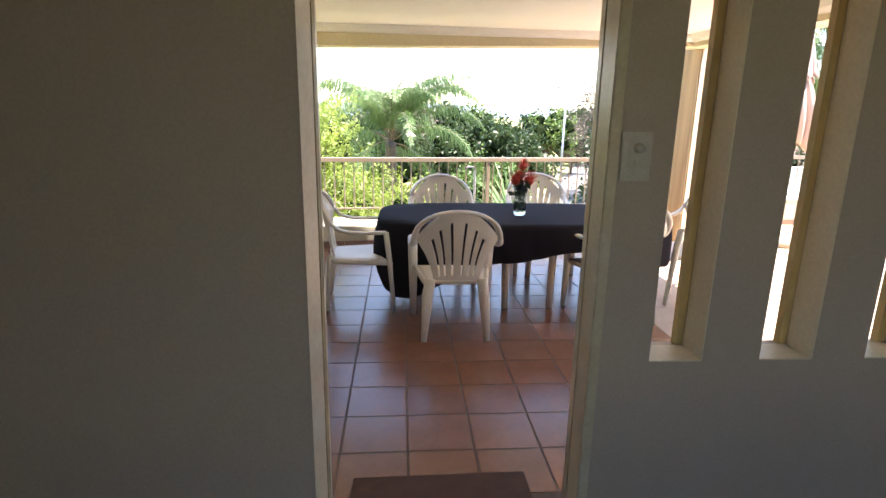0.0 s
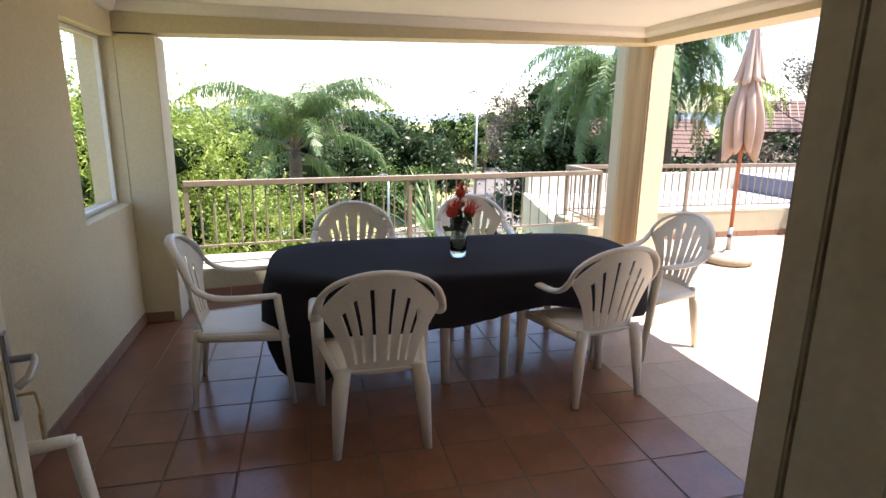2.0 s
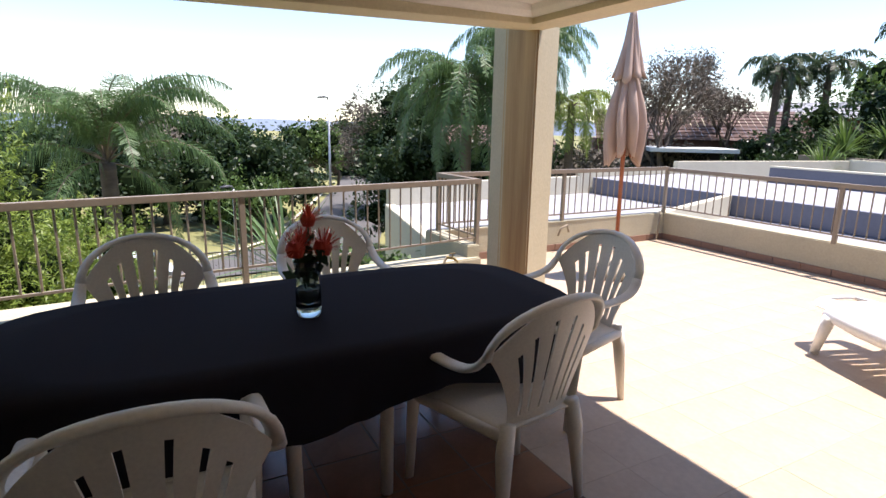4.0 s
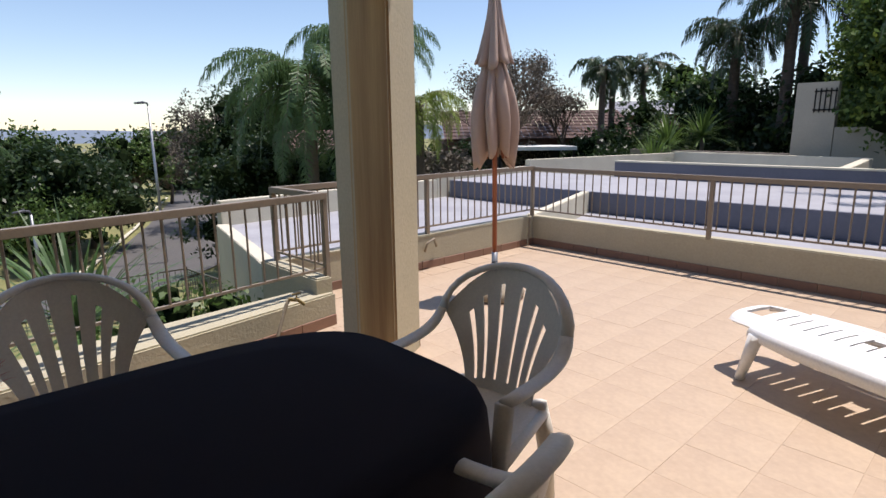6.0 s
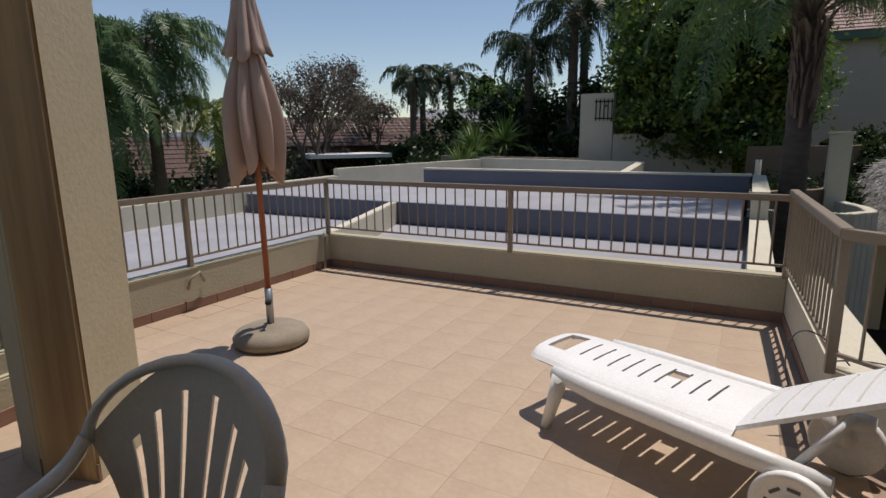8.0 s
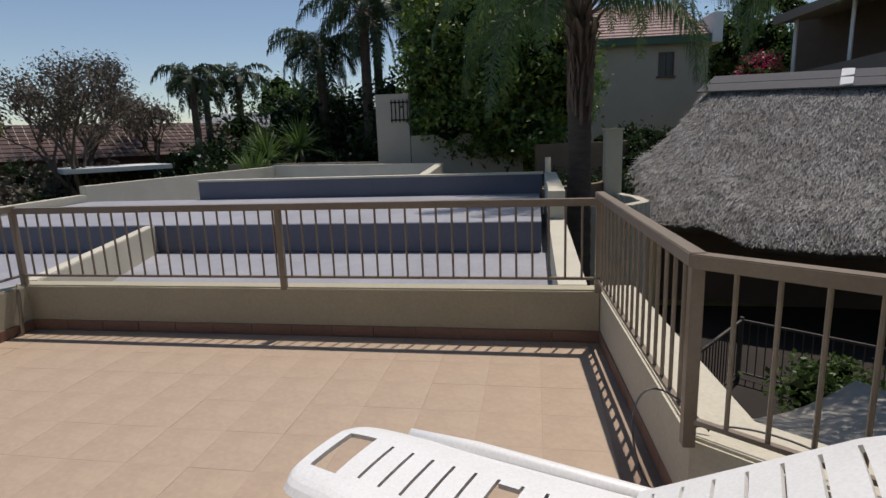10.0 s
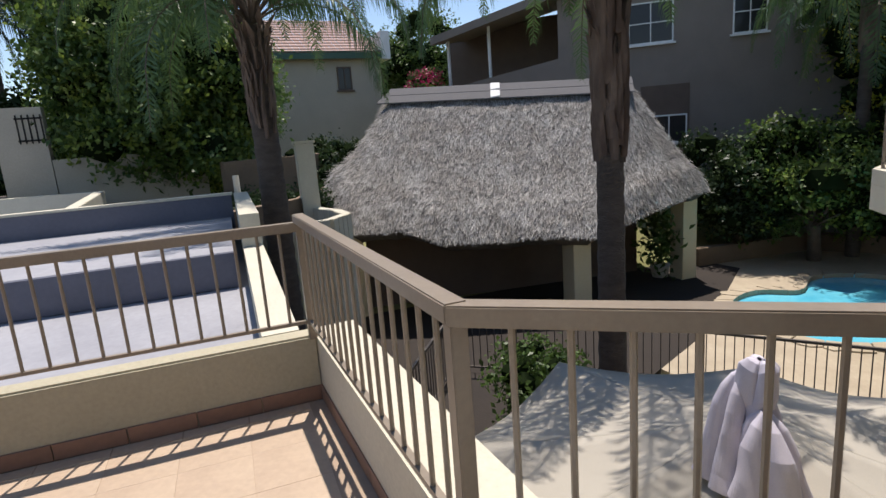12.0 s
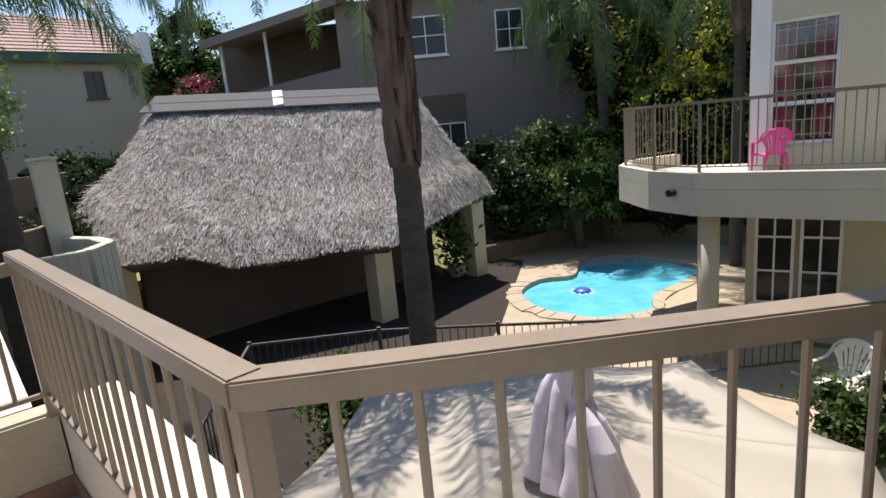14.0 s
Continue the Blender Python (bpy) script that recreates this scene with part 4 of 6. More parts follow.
for i, (x, y, c, r) in enumerate(((20.0, 1.0, 1.5, 1.0), (21.2, 0.2, 1.8, 1.1), (22.4, -0.4, 1.5, 1.0))):
    tree(x, y, gz(x, y), c, r, L_DARK, 4000, 0.10, 130 + i, "clipped dark green ball shrub before the pale house", name="ball_shrub", category="shrub", low=0.0, squash=1.0, clumps=30)
for i, (x, y) in enumerate(((17.4, 2.8), (18.0, 1.7), (18.4, 3.4))):
    tree(x, y, -0.9, 0.45, 0.75, L_DARK, 3500, 0.10, 140 + i, "dark glossy bush by the garden pillar", name="bush", category="bush", low=0.0)
tree(10.5, -0.45, -3.0, -1.55, 0.85, L_MID, 4500, 0.09, 150, "green bush with pale leaf edges beside the shelter", name="bush", category="bush", low=0.0)
tree(5.6, -4.6, -3.0, -2.1, 0.7, L_MID, 3000, 0.08, 151, "low flowering bush in the paved yard", name="bush", category="bush", low=0.0, extra=(L_GREY, 0.2))
tree(2.9, 9.0, -3.0, 0.0, 0.9, L_MID, 3500, 0.09, 152, "sunlit green bush below the front railing", name="bush", category="bush", low=0.0)
spiky(2.2, 10.2, -3.0, 2.4, 1.7, 120, 153, "grey-green dracaena with long sword leaves", L_PALM, "dracaena", 0.035)


# ---- thatched shelter ----
def lapa():
    t = thing("thatched_shelter", None, "open garden shelter with a thick grey thatched roof on cream columns", "shelter")
    eave = [(18.33, 1.09, 0.17), (16.67, 0.84, -0.74), (16.06, -0.04, -0.67), (15.39, -1.1, -1.04), (14.81, -2.6, -1.03), (14.12, -4.05, -1.07), (14.57, -6.04, -0.75), (14.97, -8.2, -0.5)]
    back = [(21.5, -8.5, -0.9), (23.5, -5.0, -0.9), (23.0, -1.5, -0.9)]
    rl, rr = (19.23, -1.3, 2.6), (16.48, -6.88, 2.41)
    ring = [Vector(p) for p in eave + back]
    n = len(ring)
    apex = []
    L, Rr = Vector(rl), Vector(rr)
    for i in range(n):
        f = [0.0, 0.0, 0.18, 0.42, 0.70, 1.0, 1.0, 1.0, 1.0, 0.6, 0.0][i]
        apex.append(L.lerp(Rr, f))
    bm = bmesh.new()
    sub = 9
    cols = []
    for i in range(n):
        for k in range(sub):
            s = k / sub
            j = (i + 1) % n
            p, q = ring[i].lerp(ring[j], s), apex[i].lerp(apex[j], s)
            col = []
            for r in range(15):
                v = r / 14
                w = p.lerp(q, v)
                w.z += -0.10 * math.sin(math.pi * v) + 0.16 * math.exp(-((v - 0.16) / 0.12) ** 2) - 0.05 * math.exp(-((v - 0.95) / 0.05) ** 2)
                jit = noise.noise(Vector((w.x * 1.8, w.y * 1.8, w.z * 1.8))) * 0.06 + noise.noise(Vector((w.x * 5, w.y * 5, w.z * 5))) * 0.035
                w.z += jit
                col.append(w)
            cols.append(col)
    rows = [[bm.verts.new(c[r]) for c in cols] for r in range(15)]
    m = len(cols)
    for r in range(14):
        for k in range(m):
            bm.faces.new((rows[r][k], rows[r][(k + 1) % m], rows[r + 1][(k + 1) % m], rows[r + 1][k]))
    under = [bm.verts.new(c[0] + Vector((0, 0, -0.22)) + (Vector((18, -4, 0)) - Vector((c[0].x, c[0].y, 0))).normalized() * 0.28) for c in cols]
    mid = bm.verts.new((18.3, -4.2, 0.8))
    for k in range(m):
        bm.faces.new((under[k], under[(k + 1) % m], rows[0][(k + 1) % m], rows[0][k]))
        bm.faces.new((mid, under[(k + 1) % m], under[k]))
    part("roof", bm, M_THATCH, t, smooth=True)
    # straws
    rng = np.random.default_rng(5)
    verts, faces = [], []
    for _ in range(135000):
        k = int(rng.integers(0, 7 * sub))
        r = float(rng.random()) * 13.6
        a, b = cols[k], cols[(k + 1) % m]
        i = int(r)
        u = float(rng.random())
        p = a[i].lerp(a[min(i + 1, 14)], r - i).lerp(b[i].lerp(b[min(i + 1, 14)], r - i), u)
        dn = (a[max(i - 1, 0)] - a[min(i + 1, 14)]).normalized()
        sd = (b[i] - a[i]).normalized()
        nm = sd.cross(dn)
        if nm.z < 0:
            nm = -nm
        d = (dn + sd * float(rng.normal()) * 0.42).normalized()
        ln = (0.12 + 0.22 * float(rng.random()) ** 1.5) * min(1.0, 0.35 + r * 0.5)
        o = p + nm * 0.005
        e = p + d * ln + nm * (0.008 + 0.065 * float(rng.random()) ** 2)
        w = sd * (0.004 + 0.006 * float(rng.random()))
        b0 = len(verts)
        verts += [tuple(o - w), tuple(o + w), tuple(e + w * 0.5), tuple(e - w * 0.5)]
        faces.append((b0, b0 + 1, b0 + 2, b0 + 3))
    me = bpy.data.meshes.new("thatch_straw")
    me.from_pydata(verts, [], faces)
    me.materials.append(M_STRAW)
    ob = new("thatch_straw", me)
    ob.parent = t
    tagged(ob, kind="stuff")
    # ridge cap
    bm = bmesh.new()
    toward = (Vector((4.3, 3.2, 0)) - Vector(((L.x + Rr.x) / 2, (L.y + Rr.y) / 2, 0))).normalized()
    for s, drop, out in ((0, 0.02, 0.05), (1, 0.22, 0.22)):
        a = L + toward * out + Vector((0, 0, 0.12 - drop))
        b = Rr + toward * out + Vector((0, 0, 0.12 - drop))
        d = (b - a).normalized()
        a = a - d * (0.1 + 0.2 * s)
        dn = toward * 0.55 + Vector((0, 0, -0.62))
        q = [a, b + d * 0.1, b + d * 0.1 + dn * 0.30, a - d * 0.15 + dn * 0.30]
        up = Vector((0, 0, 0.03))
        vs = [bm.verts.new(p) for p in q] + [bm.verts.new(p + up) for p in q]
        for f in ((0, 1, 2, 3), (7, 6, 5, 4), (0, 4, 5, 1), (1, 5, 6, 2), (2, 6, 7, 3), (3, 7, 4, 0)):
            bm.faces.new([vs[i] for i in f])
    bmesh.ops.recalc_face_normals(bm, faces=bm.faces)
    part("ridge_cap", bm, M_RIDGE, t, "dark grey ridge cap")
    for s, drop, out in ((0, 0.02, 0.05), (1, 0.22, 0.22)):
        bm = bmesh.new()
        a = L.lerp(Rr, 0.42) + toward * (out + 0.03) + Vector((0, 0, 0.17 - drop))
        b = L.lerp(Rr, 0.46) + toward * (out + 0.03) + Vector((0, 0, 0.17 - drop))
        dn = toward * 0.55 + Vector((0, 0, -0.62))
        q = [a, b, b + dn * 0.24, a + dn * 0.29]
        vs = [bm.verts.new(p) for p in q] + [bm.verts.new(p + Vector((0, 0, -0.03))) for p in q]
        for f in ((0, 1, 2, 3), (7, 6, 5, 4), (0, 4, 5, 1), (1, 5, 6, 2), (2, 6, 7, 3), (3, 7, 4, 0)):
            bm.faces.new([vs[i] for i in f])
        bmesh.ops.recalc_face_normals(bm, faces=bm.faces)
        part("patch", bm, M_WHITE, t, "white mortar patch")
    for p in ((14.9, -4.09, -3.0), (15.73, -8.12, -3.0), (17.65, 0.65, -1.69), (19.5, -7.5, -3), (21.5, -3.5, -3)):
        bm = bmesh.new()
        box(bm, (p[0] - 0.24, p[1] - 0.24, -3.05), (p[0] + 0.24, p[1] + 0.24, -0.55), bevel=0.01)
        part("column", bm, M_CREAM, t)
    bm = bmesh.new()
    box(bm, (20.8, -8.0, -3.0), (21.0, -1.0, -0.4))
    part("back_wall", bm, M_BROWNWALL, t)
    # Added dark screen in place of the shelter's near-black inner shade.
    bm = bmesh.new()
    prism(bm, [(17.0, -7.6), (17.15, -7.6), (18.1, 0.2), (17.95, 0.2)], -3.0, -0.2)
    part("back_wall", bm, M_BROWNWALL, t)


M_RIDGE = material("ridge_cement", (0.17, 0.16, 0.155), 0.85, (0.14, 0.135, 0.135), scale=3, amount=0.7, fine=40, bump=0.4)
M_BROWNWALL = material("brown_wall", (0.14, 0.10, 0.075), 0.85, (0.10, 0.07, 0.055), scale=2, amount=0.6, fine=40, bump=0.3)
M_GREYWALL = material("mauve_grey_plaster", (0.235, 0.195, 0.165), 0.85, (0.19, 0.155, 0.13), scale=1, amount=0.6, fine=40, bump=0.3)
M_PALEHOUSE = material("pale_house_plaster", (0.44, 0.395, 0.315), 0.85, (0.36, 0.325, 0.26), scale=1, amount=0.5, fine=40, bump=0.2)
M_ROOFTILE = material("faded_roof_tile", (0.38, 0.24, 0.19), 0.8, (0.26, 0.17, 0.14), scale=3, amount=0.7, fine=30, bump=0.3, per_object=0.1)
M_REDTILE = material("red_roof_tile", (0.10, 0.055, 0.042), 0.85, (0.06, 0.036, 0.03), scale=3, amount=0.7, fine=30, bump=0.3)
M_GREEN = material("green_fascia", (0.04, 0.10, 0.065), 0.5)
M_GLASS = material("window_glass", (0.025, 0.025, 0.028), 0.12, bump=0, spec=0.35)
M_CURTAIN = material("pink_curtain", (0.50, 0.05, 0.14), 0.85, (0.36, 0.03, 0.10), scale=8, amount=0.7, bump=0.1)
lapa()


# ---- hills ----
bm = bmesh.new()
rowa, rowb = [], []
for i in range(121):
    a = -2.2 + 4.4 * i / 120 + math.pi / 2
    h = 6 + 8 * noise.noise(Vector((i * 0.11, 3.1, 0))) + 3 * noise.noise(Vector((i * 0.4, 1.1, 0)))
    rowa.append(bm.verts.new((680 * math.cos(a), 680 * math.sin(a), -12)))
    rowb.append(bm.verts.new((720 * math.cos(a), 720 * math.sin(a), h)))
for i in range(120):
    bm.faces.new((rowa[i], rowb[i], rowb[i + 1], rowa[i + 1]))
# Blue-grey tint puts the haze of distance into the hills' colour.
M_HILL = material("haze_tinted_hills", (0.17, 0.21, 0.27), 1.0, (0.13, 0.17, 0.22), scale=0.01, amount=0.7, fine=0.05, bump=0)
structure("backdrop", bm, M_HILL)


# ---- garden, pool and yard ----
def flat(name, pts, z, mat, thick=0.12):
    bm = bmesh.new()
    area = sum(pts[i][0] * pts[(i + 1) % len(pts)][1] - pts[(i + 1) % len(pts)][0] * pts[i][1] for i in range(len(pts)))
    prism(bm, pts if area > 0 else pts[::-1], z - thick, z)
    return structure(name, bm, mat)


def smooth_loop(pts, n):
    """A rounded closed line through the points."""
    out = []
    m = len(pts)
    for i in range(m):
        p0, p1, p2, p3 = (Vector(pts[(i + k) % m]) for k in (-1, 0, 1, 2))
        for k in range(n):
            t = k / n
            q = 0.5 * ((2 * p1) + (p2 - p0) * t + (2 * p0 - 5 * p1 + 4 * p2 - p3) * t * t + (3 * p1 - p0 - 3 * p2 + p3) * t ** 3)
            out.append((q.x, q.y))
    return out


GZ = -2.98
POOL = smooth_loop([(13.5, -7.47), (13.74, -8.56), (13.22, -9.4), (13.84, -10.8), (13.03, -11.96), (11.26, -11.94), (10.49, -11.15), (10.56, -8.95), (10.13, -7.87), (10.68, -6.92), (11.58, -6.62), (12.54, -6.74)], 6)
PC = Vector((sum(p[0] for p in POOL) / len(POOL), sum(p[1] for p in POOL) / len(POOL)))


def ring_out(pts, w):
    out = []
    for p in pts:
        d = Vector(p) - PC
        out.append(tuple(Vector(p) + d.normalized() * w))
    return out


def annulus(name, inner, outer, z0, z1, mat):
    bm = bmesh.new()
    n = len(inner)
    a = [bm.verts.new((*p, z1)) for p in inner]
    b = [bm.verts.new((*p, z1)) for p in outer]
    c = [bm.verts.new((*p, z0)) for p in inner]
    d = [bm.verts.new((*p, z0)) for p in outer]
    for i in range(n):
        j = (i + 1) % n
        bm.faces.new((a[i], b[i], b[j], a[j]))
        bm.faces.new((c[i], a[i], a[j], c[j]))
        bm.faces.new((b[i], d[i], d[j], b[j]))
    bmesh.ops.recalc_face_normals(bm, faces=bm.faces)
    return structure(name, bm, mat)


M_POOLWALL = material("pool_blue_plaster", (0.22, 0.70, 0.86), 0.6, (0.16, 0.60, 0.80), scale=1.5, amount=0.4, bump=0.05)
M_WATER = material("pool_water", (0.10, 0.58, 0.80), 0.04, (0.22, 0.74, 0.88), scale=1.6, amount=0.7, fine=6, bump=0.35, depth=0.02, transmission=0.25, spec=0.5)
annulus("paving", ring_out(POOL, 0.34), ring_out(POOL, 3.2), -3.1, GZ + 0.007, M_PAVE)
bm = bmesh.new()
prism(bm, POOL, -4.0, -3.9)
prev = None
n = len(POOL)
lo = [bm.verts.new((*p, -3.9)) for p in POOL]
hi = [bm.verts.new((*p, -2.99)) for p in POOL]
for i in range(n):
    bm.faces.new((lo[i], hi[i], hi[(i + 1) % n], lo[(i + 1) % n]))
structure("pool", bm, M_POOLWALL)
bm = bmesh.new()
bm.faces.new([bm.verts.new((*p, -3.07)) for p in POOL])
w = structure("water", bm, M_WATER)
w.visible_shadow = False
rnd = random.Random(8)
outer = ring_out(POOL, 0.36)
inner = ring_out(POOL, -0.03)
i = 0
while i < n:
    k = min(n - i, rnd.choice((2, 2, 3)))
    bm = bmesh.new()
    g = 0.06
    idx = [(i + q) % n for q in range(k + 1)]
    pin = [Vector(inner[q]) for q in idx]
    pout = [Vector(outer[q]) + (Vector(outer[q]) - PC).normalized() * rnd.uniform(-0.06, 0.12) for q in idx]
    for pl in (pin, pout):
        pl[0] = pl[0].lerp(pl[1], g)
        pl[-1] = pl[-1].lerp(pl[-2], g)
    loop = pout + pin[::-1]
    area = sum(loop[q].x * loop[(q + 1) % len(loop)].y - loop[(q + 1) % len(loop)].x * loop[q].y for q in range(len(loop)))
    prism(bm, [(p.x, p.y) for p in (loop if area > 0 else loop[::-1])], -3.06, GZ + 0.03 + rnd.uniform(0, 0.012), bevel=0.008)
    st = part("coping_stone", bm, M_PAVE, bpy.data.objects["pool"])
    i += k
t = thing("pool_cleaner", pose(PC.x + 0.3, PC.y + 0.5, -3.08), "round blue mechanical pool cleaner floating in the water", "pool cleaner")
M_BLUEP = material("blue_plastic", (0.04, 0.12, 0.40), 0.4, scale=8, amount=0.5)
bm = bmesh.new()
lathe(bm, [(0.0, 0.10), (0.10, 0.10), (0.20, 0.06), (0.24, 0.0), (0.20, -0.04), (0.0, -0.05)], 20)
part("body", bm, M_BLUEP, t, smooth=True)
bm = bmesh.new()
for k in range(10):
    a = k * 0.628
    box(bm, (0.22, -0.02, -0.01), (0.32, 0.02, 0.02), pose(0, 0, 0, 0, 0, math.degrees(a)))
part("fins", bm, M_WHITE, t)

# retaining wall behind the pool, boundary walls
RW = [(16.45, -9.29), (16.02, -13.28), (14.43, -14.41), (11.83, -14.77), (9.5, -15.8)]
M_CLAYWALL = material("earthy_plaster", (0.24, 0.17, 0.11), 0.9, (0.17, 0.12, 0.08), scale=1.2, amount=0.8, fine=30, bump=0.4)
wall_line("retaining_wall", RW, -3.1, -2.45, 0.3, M_CLAYWALL)
flat("yard_paving", [(4.0, 2.6), (9.6, 2.9), (11.0, -3.0), (11.9, -5.0), (9.6, -6.6), (8.2, -7.5), (4.0, -8)], GZ, M_PAVE)
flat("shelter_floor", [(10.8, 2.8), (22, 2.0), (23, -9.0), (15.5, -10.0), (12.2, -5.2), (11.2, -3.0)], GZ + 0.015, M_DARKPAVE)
# Dark sheet over the yard paving, painted as the garden's deep shade.
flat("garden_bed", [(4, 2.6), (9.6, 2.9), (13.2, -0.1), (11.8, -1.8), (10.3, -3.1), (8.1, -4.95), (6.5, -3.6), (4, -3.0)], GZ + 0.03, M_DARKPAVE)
wall_line("boundary_wall", [(23.16, -11.66), (15.6, -19.0), (6.0, -21.0)], -3.1, 0.6, 0.3, M_GREYWALL)


def curved_wall():
    pts = [(14.01, 3.47), (14.2, 3.1), (14.15, 2.26), (14.18, 1.7), (14.71, 1.27), (15.43, 1.31), (16.28, 1.6)]
    loop = []
    for a, b in zip(pts, pts[1:]):
        loop += [Vector(a).lerp(Vector(b), k / 4) for k in range(4)]
    loop.append(Vector(pts[-1]))
    wall_line("garden_wall_curved", [tuple(p) for p in loop], -3.1, 0.06, 0.2, M_PALE)


curved_wall()
p = (16.5, 1.69, 0.43)
t = thing("garden_pillar", pose(p[0], p[1], -3.0), "square pale green pillar with a flat cap beside the shelter", "pillar")
bm = bmesh.new()
box(bm, (-0.19, -0.19, 0), (0.19, 0.19, 4.44), bevel=0.01)
part("shaft", bm, M_PALE, t)
bm = bmesh.new()
box(bm, (-0.22, -0.22, 4.444), (0.22, 0.22, 4.50), bevel=0.01)
part("cap", bm, M_PALE, t)
p = (14.6, 3.18, 0.4)
t = thing("pipe_vent", pose(p[0], p[1], -0.5), "short grey painted vent pipe behind the parapet", "pipe")
bm = bmesh.new()
tube(bm, [(0, 0, 0), (0, 0, 1.48)], 0.055, 12)
part("pipe", bm, M_PALE, t, smooth=True)
wall_line("terrace_wall_low", [(14.4, 4.4), (16.6, 1.9), (19.5, 0.8)], -1.5, 0.28, 0.25, M_CLAYWALL)
wall_line("terrace_wall_upper", [(18.6, 3.4), (19.4, 1.2), (24.6, -1.2)], -1.0, 1.15, 0.25, M_CLAYWALL)

# gate pillar and wall beyond the roofs
t = thing("gate_pillar", None, "tall pale plastered wall pier with a small iron grille", "wall pier")
bm = bmesh.new()
prism(bm, [(19.66, 7.1), (19.95, 7.1), (19.95, 8.1), (19.66, 8.1)], -2.0, 2.72)
part("pier", bm, M_PALEHOUSE, t)
bm = bmesh.new()
for k in range(5):
    box(bm, (19.63, 7.12 + 0.12 * k, 1.9), (19.65, 7.15 + 0.12 * k, 2.55))
box(bm, (19.63, 7.1, 1.95), (19.645, 7.65, 1.99))
box(bm, (19.63, 7.1, 2.45), (19.645, 7.65, 2.49))
part("grille", bm, M_DARK, t)
wall_line("garden_wall_far", [(19.8, 7.1), (20.2, 3.8), (17.8, 3.6)], -2, 1.0, 0.25, M_PALEHOUSE, tops=[1.5, -0.2])
wall_line("garden_wall_street", [(19.9, 8.1), (21.5, 14.0)], -2, 0.75, 0.25, M_GREYWALL)


# ---- houses ----
def window_unit(parent, w, h, cols, rows, m, frame_mat=M_WHITE, glass=None, bar=0.035, sill=True, name="window"):
    wdw = new(name)
    wdw.parent = parent
    wdw.matrix_basis = m
    bm = bmesh.new()
    f = 0.05
    for a, b in (((-w / 2, -0.03, 0), (-w / 2 + f, 0.05, h)), ((w / 2 - f, -0.03, 0), (w / 2, 0.05, h)),
                 ((-w / 2 + f, -0.03, 0), (w / 2 - f, 0.05, f)), ((-w / 2 + f, -0.03, h - f), (w / 2 - f, 0.05, h))):
        box(bm, a, b)
    part("frame", bm, frame_mat, wdw)
    for k in range(1, cols):
        x = -w / 2 + w * k / cols
        part("glazing_bar", box(bmesh.new(), (x - bar / 2, -0.02, f), (x + bar / 2, 0.03, h - f)), frame_mat, wdw)
    for k in range(1, rows):
        z = h * k / rows
        part("glazing_bar", box(bmesh.new(), (-w / 2 + f, -0.024, z - bar / 2), (w / 2 - f, 0.026, z + bar / 2)), frame_mat, wdw)
    bm = bmesh.new()
    box(bm, (-w / 2 + f, 0.01, f), (w / 2 - f, 0.02, h - f))
    part("pane", bm, glass or M_GLASS, wdw)
    if sill:
        bm = bmesh.new()
        box(bm, (-w / 2 - 0.08, -0.10, -0.07), (w / 2 + 0.08, 0.03, -0.004))
        part("sill", bm, frame_mat, wdw)
    return wdw


def facing(a, b):
    """The pose at a with x towards b along a wall whose outside is towards -y."""
    return pose(a[0], a[1], 0, 0, 0, math.degrees(math.atan2(b[1] - a[1], b[0] - a[0])))


def roof_tiles(parent, w, depth, rise, z, m, mat, over=0.35, rows=9, cols=26):
    bm = bmesh.new()
    for r in range(rows):
        y0, y1 = -over + (depth + over) * r / rows, -over + (depth + over) * (r + 1.12) / rows
        z0, z1 = z + rise * r / rows, z + rise * (r + 1.12) / rows
        for c in range(cols):
            x0, x1 = w * c / cols, w * (c + 0.97) / cols
            q = [(x0, y0, z0 + 0.05), (x1, y0, z0 + 0.05), (x1, y1, z1), (x0, y1, z1), (x0, y0, z0), (x1, y0, z0)]
            vs = [bm.verts.new(m @ Vector(p)) for p in q]
            bm.faces.new((vs[0], vs[1], vs[2], vs[3]))
            bm.faces.new((vs[4], vs[5], vs[1], vs[0]))
    return part("roof_tiles", bm, mat, parent, kind="stuff")


# pale house with a faded tile roof
a, b = (29.18, 5.44), (29.82, -3.92)
m = facing(a, b)
m = Matrix.Translation((0, 0, 0.9)) @ m
WA = (Vector(b) - Vector(a)).length
t = thing("house", None, "pale plastered house with faded tile roof and green fascia", "house")
bm = bmesh.new()
box(bm, (0, 0, -1.5), (WA, 6.0, 4.25), m)
part("wall", bm, M_PALEHOUSE, t)
bm = bmesh.new()
box(bm, (-0.3, -0.42, 4.05), (WA + 0.1, -0.36, 4.38), m)
part("fascia", bm, M_GREEN, t)
roof_tiles(t, WA, 4.6, 2.3, 4.30, m, M_ROOFTILE, 0.42, 12, 34)
bm = bmesh.new()
box(bm, (WA - 0.05, -0.5, 4.0), (WA + 0.35, 4.6, 5.2), m)
part("gable", bm, M_WHITE, t)
for px in (WA - 1.75, WA - 5.6, WA - 9.5):
    window_unit(t, 0.65, 1.0, 2, 1, m @ pose(px, -0.02, 2.75), M_BROWNWALL)

# two-storey house with an open upper porch
a, b, c = (26.95, -4.71), (22.73, -8.83), (16.59, -16.26)
t = thing("house", None, "two-storey mauve-grey house with an open upper porch and white-framed windows", "house")
m = facing(b, c)
WB = (Vector(c) - Vector(b)).length
bm = bmesh.new()
box(bm, (0, 0, -3.0), (WB, 6.0, 6.1), m)
part("wall", bm, M_GREYWALL, t)
roof_tiles(t, WB + 0.4, 4.0, 1.8, 6.05, m, M_REDTILE, 0.5, 8, 30)
